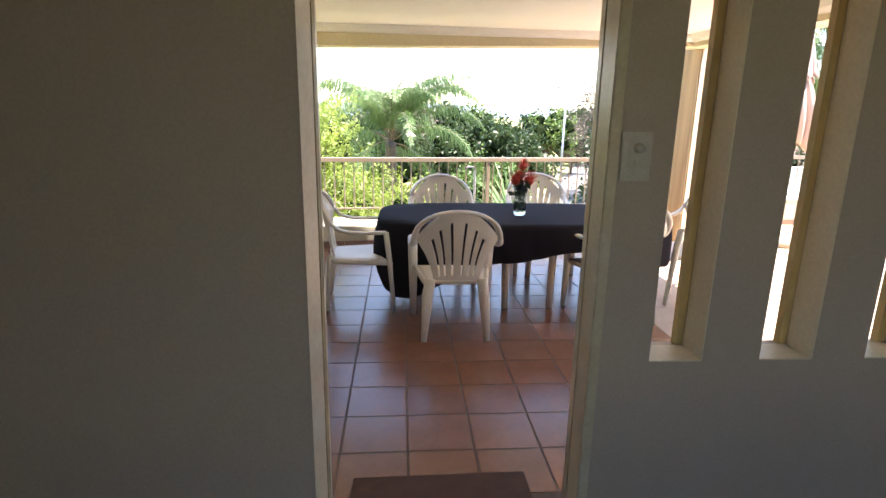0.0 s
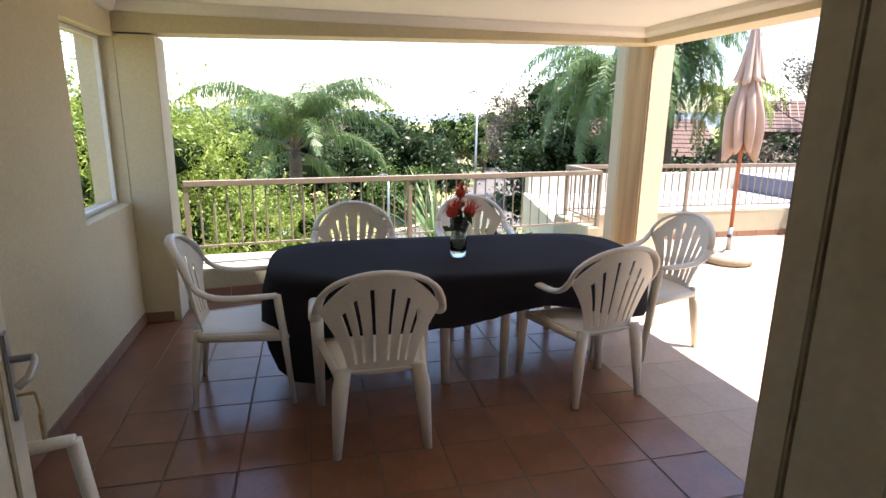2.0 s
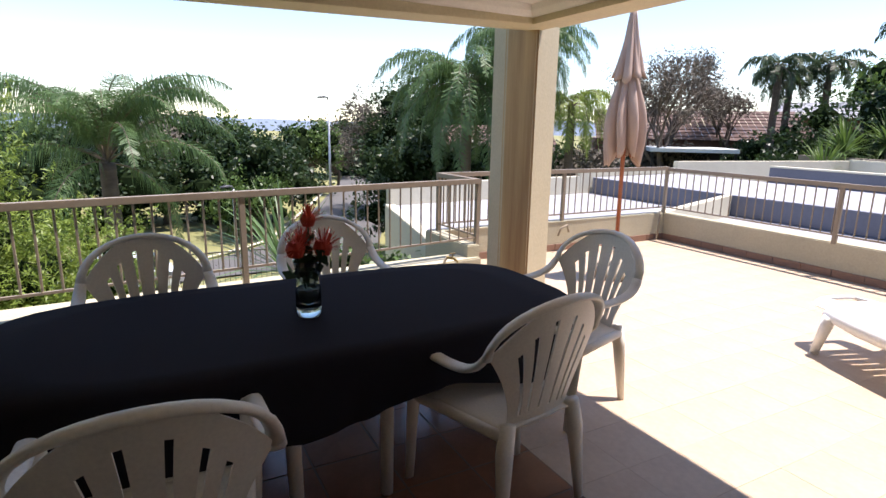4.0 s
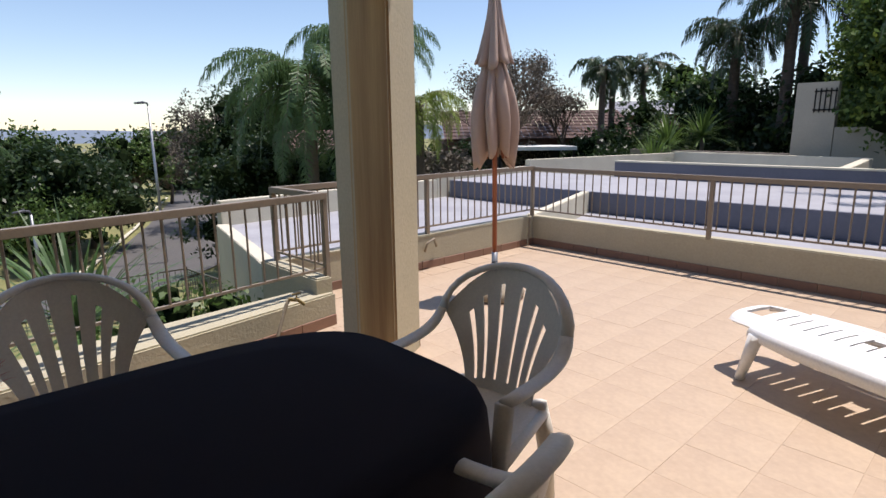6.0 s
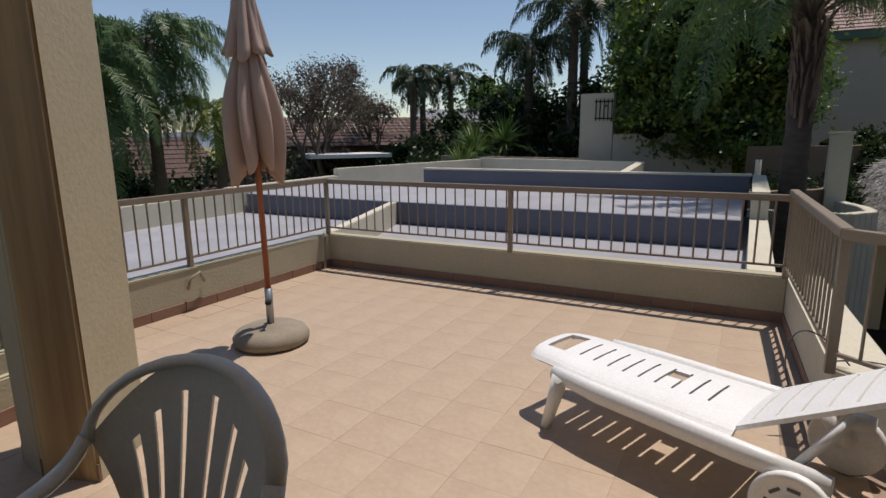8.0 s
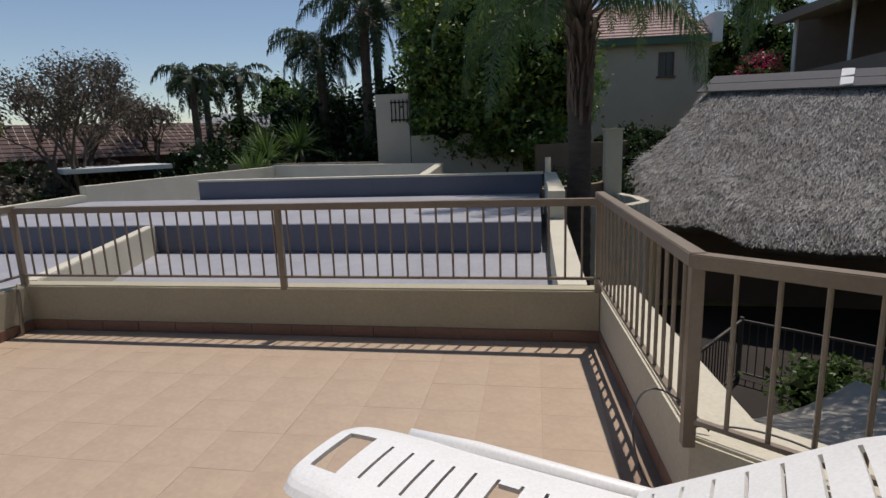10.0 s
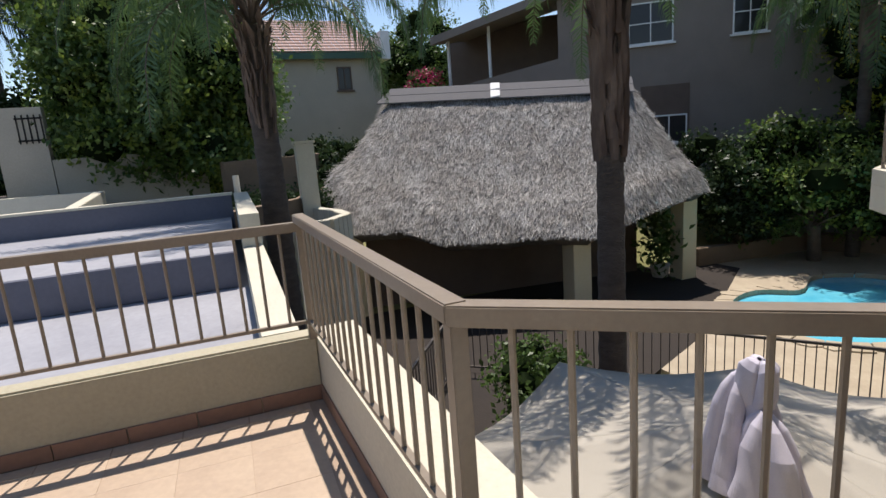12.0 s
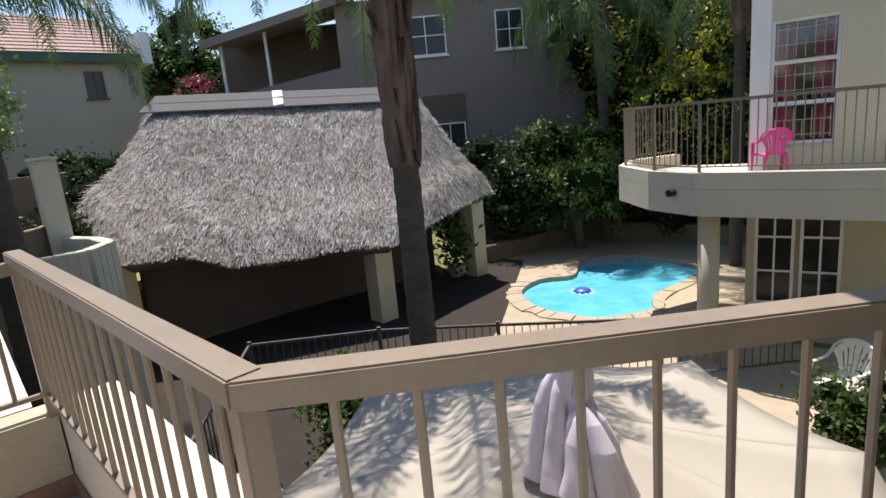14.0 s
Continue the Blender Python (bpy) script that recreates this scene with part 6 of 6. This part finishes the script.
# Cream lining lighter than the wall: daylight on the reveals in its colour.
M_REVEAL = material("daylit_cream_reveal", (0.80, 0.75, 0.60), 0.5, (0.72, 0.66, 0.50), scale=5, amount=0.5, fine=70, bump=0.15)
M_MAT = material("brown_doormat", (0.10, 0.05, 0.03), 0.95, (0.06, 0.03, 0.02), scale=12, amount=0.7, fine=300, bump=0.6)
bm = bmesh.new()
prism(bm, [(-0.24, 1.53), (0.56, 1.53), (0.56, 1.88), (-0.215, 1.87)], 0.001, 0.014, bevel=0.006)
tagged(part("doormat", bm, M_MAT), "dark brown coarse doormat at the patio threshold", "doormat")
for k, (a, b) in enumerate(((0.785, 0.96), (1.155, 1.335), (1.52, 1.70), (1.89, 2.07))):
    bm = bmesh.new()
    box(bm, (b - 0.003, 1.258, 0.852), (b + 0.001, 1.378, 2.099))
    box(bm, (a + 0.001, 1.258, 0.8505), (b - 0.0035, 1.378, 0.855))
    structure("reveal", bm, M_REVEAL, label="")
    t = thing("slit_window", None, "narrow slit window with an ochre wooden frame", "window", "slit windows")
    bm = bmesh.new()
    box(bm, (b - 0.03, 1.38, 0.852), (b - 0.003, 1.41, 2.097))
    part("frame_side", bm, M_SLIT, t)
    bm = bmesh.new()
    box(bm, (a + 0.003, 1.38, 0.852), (a + 0.012, 1.41, 2.097))
    part("frame_side", bm, M_SLIT, t)

# window in the west wall
t = thing("window_1", None, "unglazed wall opening with a slim pale steel frame", "window")
for a, b in (((-1.36, 4.645, 0.975), (-1.33, 4.675, 2.165)), ((-1.36, 5.52, 0.975), (-1.33, 5.55, 2.165)), ((-1.36, 4.68, 0.975), (-1.33, 5.515, 1.0)), ((-1.36, 4.68, 2.14), (-1.33, 5.515, 2.165))):
    part("frame", box(bmesh.new(), a, b), M_WHITE, t)
# neighbouring openwork wall seen through it
t = thing("breeze_block_wall", None, "distant white openwork block wall", "wall")
bm = bmesh.new()
for r in range(4):
    for c in range(14):
        x, z = c * 0.4, r * 0.4
        box(bm, (x, -0.06, z), (x + 0.4, 0.06, z + 0.06))
        box(bm, (x, -0.06, z + 0.064), (x + 0.05, 0.06, z + 0.396))
bm.transform(pose(-9.5, 15.0, 1.2, 0, 0, 20))
part("lattice", bm, M_WHITE, t, kind="stuff")

# ceiling cove
bm = bmesh.new()
for a, b in (((LX, 1.60), (LX, 5.56)), ((LX, 5.56), (3.02, 5.56)), ((3.02, 5.56), (3.02, 1.60))):
    a3, b3 = Vector((*a, 0)), Vector((*b, 0))
    d = (b3 - a3).normalized()
    nrm = Vector((d.y, -d.x, 0))
    q = [(0.002, 2.335), (0.03, 2.342), (0.055, 2.37), (0.07, 2.408), (0.002, 2.408)]
    ra = [bm.verts.new(a3 + nrm * o + Vector((0, 0, z))) for o, z in q]
    rb = [bm.verts.new(b3 + nrm * o + Vector((0, 0, z))) for o, z in q]
    for i in range(5):
        bm.faces.new((ra[i], rb[i], rb[(i + 1) % 5], ra[(i + 1) % 5]))
structure("ceiling_cove", bm, M_CEIL)


# ---- vase, umbrella, lounger, tap ----
def pincushion(parent, base, head, r, seed):
    rn = random.Random(seed)
    bm = bmesh.new()
    b, h = Vector(base), Vector(head)
    tube(bm, [b, b.lerp(h, 0.5) + Vector((0.005, 0, 0.01)), h], 0.0035, 5)
    part("stem", bm, L_DARK, parent)
    bm = bmesh.new()
    lathe(bm, [(0.0, r * 0.5), (r * 0.35, r * 0.45), (r * 0.5, r * 0.1), (r * 0.35, -r * 0.3), (0.0, -r * 0.4)], 12, h)
    for k in range(150):
        z = rn.uniform(-0.25, 1.0)
        a = rn.uniform(0, 6.283)
        d = Vector((math.cos(a) * math.sqrt(max(0, 1 - z * z)), math.sin(a) * math.sqrt(max(0, 1 - z * z)), z))
        e = h + d * r * rn.uniform(0.85, 1.12) + Vector((0, 0, r * 0.12))
        s = d.cross(Vector((0.3, 0.2, 1))).normalized() * 0.0016
        vs = [bm.verts.new(p) for p in (h - s, h + s, e + s, e - s)]
        bm.faces.new(vs)
    part("bloom", bm, M_FLOWER, parent)


M_FLOWER = material("orange_red_petal", (0.62, 0.07, 0.03), 0.6, (0.45, 0.03, 0.02), scale=20, amount=0.6, fine=200, translucent=0.2, bump=0)
M_VASE = material("vase_glass", (0.75, 0.85, 0.80), 0.03, bump=0, transmission=1.0)
VS = 1.22
t = thing("flower_vase", pose(1.035, 4.42, TZ + 0.006), "glass vase with orange-red pincushion flowers on the cloth", "vase")
bm = bmesh.new()
lathe(bm, [(0.0, 0.0), (0.042, 0.0), (0.046, 0.03), (0.046, 0.10), (0.038, 0.13), (0.050, 0.16), (0.046, 0.18), (0.052, 0.205),
           (0.049, 0.205), (0.042, 0.18), (0.034, 0.13), (0.041, 0.10), (0.041, 0.035), (0.0, 0.03)], 24)
bm.transform(Matrix.Scale(VS, 4))
part("vase", bm, M_VASE, t, smooth=True)
bm = bmesh.new()
lathe(bm, [(0.0, 0.032), (0.038, 0.034), (0.038, 0.10), (0.0, 0.101)], 20)
bm.transform(Matrix.Scale(VS, 4))
part("stem_bundle", bm, L_DARK, t)
for i, (x, y, z, r) in enumerate(((-0.045, -0.02, 0.29, 0.062), (0.055, -0.01, 0.285, 0.062), (0.015, 0.03, 0.40, 0.050), (0.0, 0.06, 0.30, 0.055))):
    pincushion(t, (0, 0, 0.05), (x * VS, y * VS, z * 1.03), r * 1.4, i)
rng = np.random.default_rng(3)
pp = rng.normal(size=(60, 3)) * np.array([0.022, 0.022, 0.05]) + np.array([0, 0, 0.20])
cards("leaf_spray", pp * 1.2, pp * 0, 0.06, L_DARK, t, 5)

UX, UY = 4.87, 6.37
t = thing("patio_umbrella", pose(UX, UY, 0), "closed dusty pink patio umbrella on a round cast base", "umbrella")
bm = bmesh.new()
lathe(bm, [(0.0, 0.0), (0.25, 0.0), (0.275, 0.02), (0.28, 0.06), (0.255, 0.10), (0.20, 0.125), (0.06, 0.13), (0.045, 0.15), (0.0, 0.15)], 36)
part("base", bm, M_STONE, t, smooth=True)
bm = bmesh.new()
tube(bm, [(0, 0, 0.13), (0, 0, 0.42)], 0.028, 14)
part("sleeve", bm, M_STEEL, t, smooth=True)
bm = bmesh.new()
tube(bm, [(0, -0.02, 0.33), (-0.05, -0.045, 0.33)], 0.008, 8)
lathe(bm, [(0, 0.02), (0.02, 0.015), (0.025, 0), (0.02, -0.015), (0, -0.02)], 10, (-0.055, -0.048, 0.33))
part("clamp_knob", bm, M_DARK, t, smooth=True)
bm = bmesh.new()
tube(bm, [(0, 0, 0.42), (-0.03, 0, 2.74)], 0.022, 14)
part("pole", bm, M_WOOD, t, smooth=True)


def folds(z_list, r_list, teeth, amp, seed, hem=0.0):
    rn = random.Random(seed)
    ph = rn.uniform(0, 6)
    rows = []
    N = 112
    for z, r in zip(z_list, r_list):
        f = (z_list[-1] - z) / (z_list[-1] - z_list[0])
        row = []
        for k in range(N + 1):
            a = 2 * math.pi * (k % N) / N
            tooth = abs(math.sin(a * teeth / 2 + ph + 0.45 * math.sin(z * 4))) ** 0.8
            rr = r * (1 - amp * (0.35 + 0.65 * f) * (1 - tooth)) + 0.010 * math.sin(a * 3 + z * 7) * f + 0.006 * math.sin(a * 13 + z * 3)
            lean = -0.03 * z / 2.74
            zz = z + (hem * (0.5 - tooth) + hem * 0.5 * math.sin(a * 2 + ph)) * (f ** 5)
            row.append((lean + rr * math.cos(a), rr * math.sin(a), zz))
        rows.append(row)
    return rows


bm = bmesh.new()
zs = [1.30 + (2.25 - 1.30) * i / 18 for i in range(19)]
sheet(bm, folds(zs, [0.180 + 0.040 * math.sin(math.pi * i / 12) - 0.105 * (i / 18) ** 2.5 for i in range(19)], 8, 0.72, 2, 0.15), 0.004)
part("canopy", bm, M_UMB, t, smooth=True)
bm = bmesh.new()
zs = [2.07 + (2.70 - 2.07) * i / 12 for i in range(13)]
sheet(bm, folds(zs, [0.170 - 0.145 * (i / 12) ** 0.75 for i in range(13)], 7, 0.5, 5, 0.07), 0.004)
part("top_tier", bm, M_UMB, t, smooth=True)
bm = bmesh.new()
lathe(bm, [(0.0, 2.80), (0.015, 2.79), (0.025, 2.76), (0.02, 2.72), (0.03, 2.70), (0.0, 2.69)], 14, (-0.03, 0, 0))
part("finial", bm, M_WOOD, t, smooth=True)
for k in range(8):
    a = k * math.pi / 4
    bm = bmesh.new()
    tube(bm, [(-0.03 + 0.03 * math.cos(a), 0.03 * math.sin(a), 2.4), (-0.01 + 0.10 * math.cos(a), 0.10 * math.sin(a), 1.27)], 0.007, 5)
    part("rib", bm, M_WOOD, t)


def lounger():
    ang = math.degrees(math.atan2(-1.03, -0.375)) - 90
    t = thing("sun_lounger", pose(4.98, 4.22, 0, 0, 0, ang), "white plastic sun lounger with slatted seat and raised back", "sun lounger")
    H = 0.33
    bm = bmesh.new()
    cols = 24
    ys = [0.0, 0.02, 0.05, 0.09, 0.13, 0.17, 0.21, 0.25]
    while ys[-1] < 1.0:
        ys += [ys[-1] + 0.012, ys[-1] + 0.085]
    ys.append(1.10)
    rows = len(ys) - 1

    def pt(i, j):
        y = ys[i]
        w = 0.23 + 0.035 * min(1, y / 0.35)
        if y < 0.06:
            w *= 0.78 + 0.22 * (y / 0.06) ** 0.5
        u = -1 + 2 * j / cols
        z = H + 0.015 * math.cos(u * 1.5) - 0.03 * abs(u) ** 8 + 0.015 * math.exp(-((y - 0.15) / 0.2) ** 2)
        return (u * w, y, z)

    def skip(i, j):
        if 2 <= i < 5 and 6 <= j < 18:
            return True
        if 7 <= j < 17 and i >= 7 and (i - 7) % 2 == 0 and i < rows - 1:
            return True
        return i == 18 and 8 <= j < 12

    sheet(bm, [[pt(i, j) for j in range(cols + 1)] for i in range(rows + 1)], 0.018, skip)
    part("seat", bm, M_PLASTIC_W, t)
    for s in (-1, 1):
        bm = bmesh.new()
        tube(bm, [(0.28 * s, 0.22, H - 0.03), (0.305 * s, 0.5, H - 0.04), (0.31 * s, 1.15, H - 0.05), (0.31 * s, 1.46, H - 0.05)], [0.03, 0.038, 0.038, 0.032], 8, 1.35)
        part("side_rail", bm, M_PLASTIC_W, t, smooth=True)
        bm = bmesh.new()
        tube(bm, [(0.29 * s, 0.27, H - 0.03), (0.30 * s, 0.24, 0.16), (0.31 * s, 0.20, 0.0)], [0.045, 0.036, 0.028], 8)
        part("leg", bm, M_PLASTIC_W, t, smooth=True)
        bm = bmesh.new()
        lathe(bm, [(0.0, -0.02), (0.115, -0.02), (0.125, -0.012), (0.125, 0.012), (0.115, 0.02), (0.10, 0.012), (0.04, 0.012), (0.03, 0.025), (0.0, 0.025)], 28)
        bm.transform(pose(0.35 * s, 1.36, 0.15, 0, 90 * s) @ Matrix.Diagonal((1.2, 1.2, 1, 1)))
        wl = part("wheel", bm, M_PLASTIC_W, t, smooth=True)
        bm = bmesh.new()
        for k in range(8):
            a = k * math.pi / 4
            box(bm, (0.068, -0.018, 0.0125), (0.078, 0.018, 0.0155), pose(0, 0, 0, 0, 0, math.degrees(a)))
        bm.transform(pose(0.35 * s, 1.36, 0.15, 0, 90 * s) @ Matrix.Diagonal((1.2, 1.2, 1, 1)))
        part("wheel_slot", bm, M_DARKGREY, wl)
        bm = bmesh.new()
        tube(bm, [(0.305 * s, 1.30, H - 0.05), (0.32 * s, 1.36, 0.15)], [0.05, 0.04], 8)
        part("leg", bm, M_PLASTIC_W, t, smooth=True)
    bm = bmesh.new()
    th = radians(31)
    qs = [0.0, 0.05]
    while qs[-1] < 0.66:
        qs += [qs[-1] + 0.012, qs[-1] + 0.095]
    qs.append(0.76)
    rows2 = len(qs) - 1

    def bp(i, j):
        q = qs[i]
        u = -1 + 2 * j / cols
        w = 0.25 - (0.05 * max(0, (q - 0.62) / 0.14) ** 2)
        return (u * w, 1.11 + q * math.cos(th), H + 0.01 + q * math.sin(th) + 0.02 * math.cos(u * 1.5))

    sheet(bm, [[bp(i, j) for j in range(cols + 1)] for i in range(rows2 + 1)], 0.02, lambda i, j: 2 <= j < 22 and i % 2 == 1 and i < rows2 - 1)
    part("backrest", bm, M_PLASTIC_W, t)
    for s in (-1, 1):
        bm = bmesh.new()
        tube(bm, [(0.23 * s, 1.48, H + 0.20), (0.28 * s, 1.34, H - 0.03)], 0.018, 6)
        part("back_strut", bm, M_PLASTIC_W, t, smooth=True)


lounger()

t = thing("garden_tap", None, "small brass tap on a bent standpipe beside the kerb", "tap")
bm = bmesh.new()
tube(bm, [(2.80, 6.60, 0.0), (2.83, 6.62, 0.10), (2.92, 6.64, 0.30), (2.95, 6.64, 0.34)], 0.013, 8)
part("pipe", bm, M_STONE, t, smooth=True)
bm = bmesh.new()
tube(bm, [(2.94, 6.64, 0.33), (2.99, 6.59, 0.325), (3.02, 6.56, 0.29)], [0.016, 0.014, 0.012], 8)
tube(bm, [(2.98, 6.60, 0.33), (2.98, 6.60, 0.37)], 0.006, 6)
box(bm, (2.95, 6.592, 0.37), (3.01, 6.608, 0.378))
part("tap_body", bm, M_BRASS, t, smooth=False)
bm = bmesh.new()
box(bm, (2.70, 6.54, 0.0), (2.82, 6.64, 0.05), bevel=0.02)
part("cement_foot", bm, M_DARKGREY, t)
t = thing("garden_tap", None, "grey pipe bent over the far corner of the kerb", "pipe")
bm = bmesh.new()
tube(bm, [(6.86, 7.60, 0.0), (6.90, 7.58, 0.02), (6.93, 7.58, 0.36), (6.97, 7.62, 0.40)], 0.014, 8)
part("pipe", bm, M_STONE, t, smooth=True)
t = thing("wall_tap_loop", None, "short pipe loop on the kerb face beside the umbrella", "pipe")
bm = bmesh.new()
tube(bm, [(5.10, 7.60, 0.20), (5.10, 7.56, 0.30), (5.20, 7.56, 0.34), (5.27, 7.60, 0.24)], 0.013, 8)
part("pipe", bm, M_STONE, t, smooth=True)
t = thing("cable", None, "thin grey cable looped round the rail post", "cable")
bm = bmesh.new()
pts = bez((5.15, 2.80, 0.40), (5.35, 3.10, 0.75), (5.0, 3.15, 0.30), (5.22, 2.93, 0.06), 24)
tube(bm, pts, 0.004, 5)
pts = bez((5.17, 2.88, 0.40), (5.0, 2.6, 0.55), (4.9, 2.5, 0.42), (4.72, 2.2, 0.395), 20)
tube(bm, pts, 0.004, 5)
part("cord", bm, M_DARKGREY, t, smooth=True)
# a spare chair behind the open door
c = copy_thing(chair, pose(-0.80, 2.32, 0, 0, 0, -80))
tagged(c, "off-white plastic armchair standing behind the open door")


# ---- skirtings and floor tiles ----
def tile_mesh(name, w, d, h, mat, bevel=0.004):
    bm = bmesh.new()
    b = bevel
    lo = [(-w / 2, -d / 2, 0), (w / 2, -d / 2, 0), (w / 2, d / 2, 0), (-w / 2, d / 2, 0)]
    mid = [(x, y, h - b) for x, y, _ in lo]
    hi = [(x * (1 - 2 * b / w), y * (1 - 2 * b / d), h) for x, y, _ in lo]
    v = [[bm.verts.new(p) for p in r] for r in (lo, mid, hi)]
    for k in range(4):
        for r in range(2):
            bm.faces.new((v[r][k], v[r][(k + 1) % 4], v[r + 1][(k + 1) % 4], v[r + 1][k]))
    bm.faces.new(v[2])
    me = bpy.data.meshes.new(name)
    bm.to_mesh(me)
    bm.free()
    me.materials.append(mat)
    return me


def lay(me, name, parent, x, y, z, a=0.0, tilt=0.0):
    o = new(name, me)
    o.parent = parent
    o.matrix_basis = pose(x, y, z, tilt, 0, a)
    return o


SK = tile_mesh("skirting_tile", 0.325, 0.085, 0.012, M_SKIRT, 0.002)


def skirting(name, pts, side):
    base = thing(name, None)
    tagged(base, kind="structure")
    for a, b in zip(pts, pts[1:]):
        a, b = Vector((*a, 0)), Vector((*b, 0))
        d = (b - a)
        ang = math.degrees(math.atan2(d.y, d.x))
        nrm = Vector((d.y, -d.x, 0)).normalized() * side
        n = max(1, round(d.length / 0.33))
        for k in range(n):
            p = a + d * ((k + 0.5) / n) + nrm * 0.001
            o = new("skirting_tile", SK)
            o.parent = base
            o.matrix_basis = pose(p.x, p.y, 0.0435, 0, 0, ang) @ pose(0, 0, 0, 90 * side, 0, 0) @ Matrix.Diagonal((d.length / n / 0.33, 1, 1, 1))


skirting("skirting_north", [(-1.0, 6.115), (3.40, 6.76)], 1)
skirting("skirting_north", [(3.404, 6.80), (3.404, 7.62)], 1)
skirting("skirting_north", [(3.40, 7.62), (7.06, 7.62)], 1)
skirting("skirting_east", [(7.06, 7.62), (7.06, 2.98)], 1)
skirting("skirting_south", [(7.06, 2.972), (5.17, 2.86)], 1)
skirting("skirting_west", [(LX, 1.60), (LX, 5.56)], 1)
skirting("skirting_pilaster", [(LX, 5.56), (-1.02, 5.56), (-1.02, 5.85)], 1)
skirting("skirting_column", [(3.15, 6.27), (3.12, 6.03), (3.22, 5.75), (3.57, 5.92)], -1)

TERRA = tile_mesh("terracotta_tile", 0.3255, 0.3255, 0.012, M_TERRA)
SAND = tile_mesh("sandy_tile", 0.3292, 0.3292, 0.0110, M_BEIGE, 0.0006)
floor = bpy.data.objects["floor_terrace"]
rnd = random.Random(6)
spots = []
for i in range(-4, 26):
    for j in range(-3, 18):
        x, y = -0.3 + 0.33 * (i + 0.5), 2.4 + 0.33 * (j + 0.5)
        if y > (6.50 if x < 3.40 else 7.46) + 0.0 or x > 6.90 or x < -1.10:
            continue
        if y < 1.62:
            continue
        if x > 2.0 and y < 2.75 and x > 4.75:
            continue
        if 4.0 < x < 5.3 and y < 1.60 + (x - 4.05) * 1.26:
            continue
        if x > 5.05 and y < 2.97 + 0.06:
            continue
        if x > 3.2 and x < 3.5 and 5.95 < y < 6.2:
            continue
        spots.append((x, y, x < 2.0))
for x, y, inner in spots:
    h = -0.0125 + rnd.uniform(-0.0005, 0.0005)
    if inner:
        lay(TERRA, "tile", floor, x, y, h)
    else:
        lay(SAND, "tile", floor, x, y, h - 0.0, 0, 0)
# cut tiles that close the rows at the edges
CUTS = bmesh.new()


def cut(x0, y0, x1, y1):
    if x1 - x0 > 0.02 and y1 - y0 > 0.02:
        box(CUTS, (x0, y0, -0.01), (x1, y1, -0.0012))


M = 0.33
for i in range(-4, 25):
    x0 = -0.3 + M * i
    if x0 + M > 7.06 + 0.2:
        continue
    xa, xb = max(x0 + 0.003, LX + 0.002), min(x0 + M - 0.003, 7.045)
    ytop = 6.76 if x0 < 3.2 else 7.605
    ylast = 2.4 + M * math.floor(((6.50 if x0 + M / 2 < 3.40 else 7.46) - 2.4 - M / 2) / M + 1)
    cut(xa, ylast + 0.003, xb, ytop)
for j in range(2, 16):
    y0 = 2.4 + M * j
    cut(6.96 + 0.003, y0 + 0.003, 7.045, min(y0 + M - 0.003, 7.4))
structure("floor_tile_cuts", CUTS, M_BEIGE)
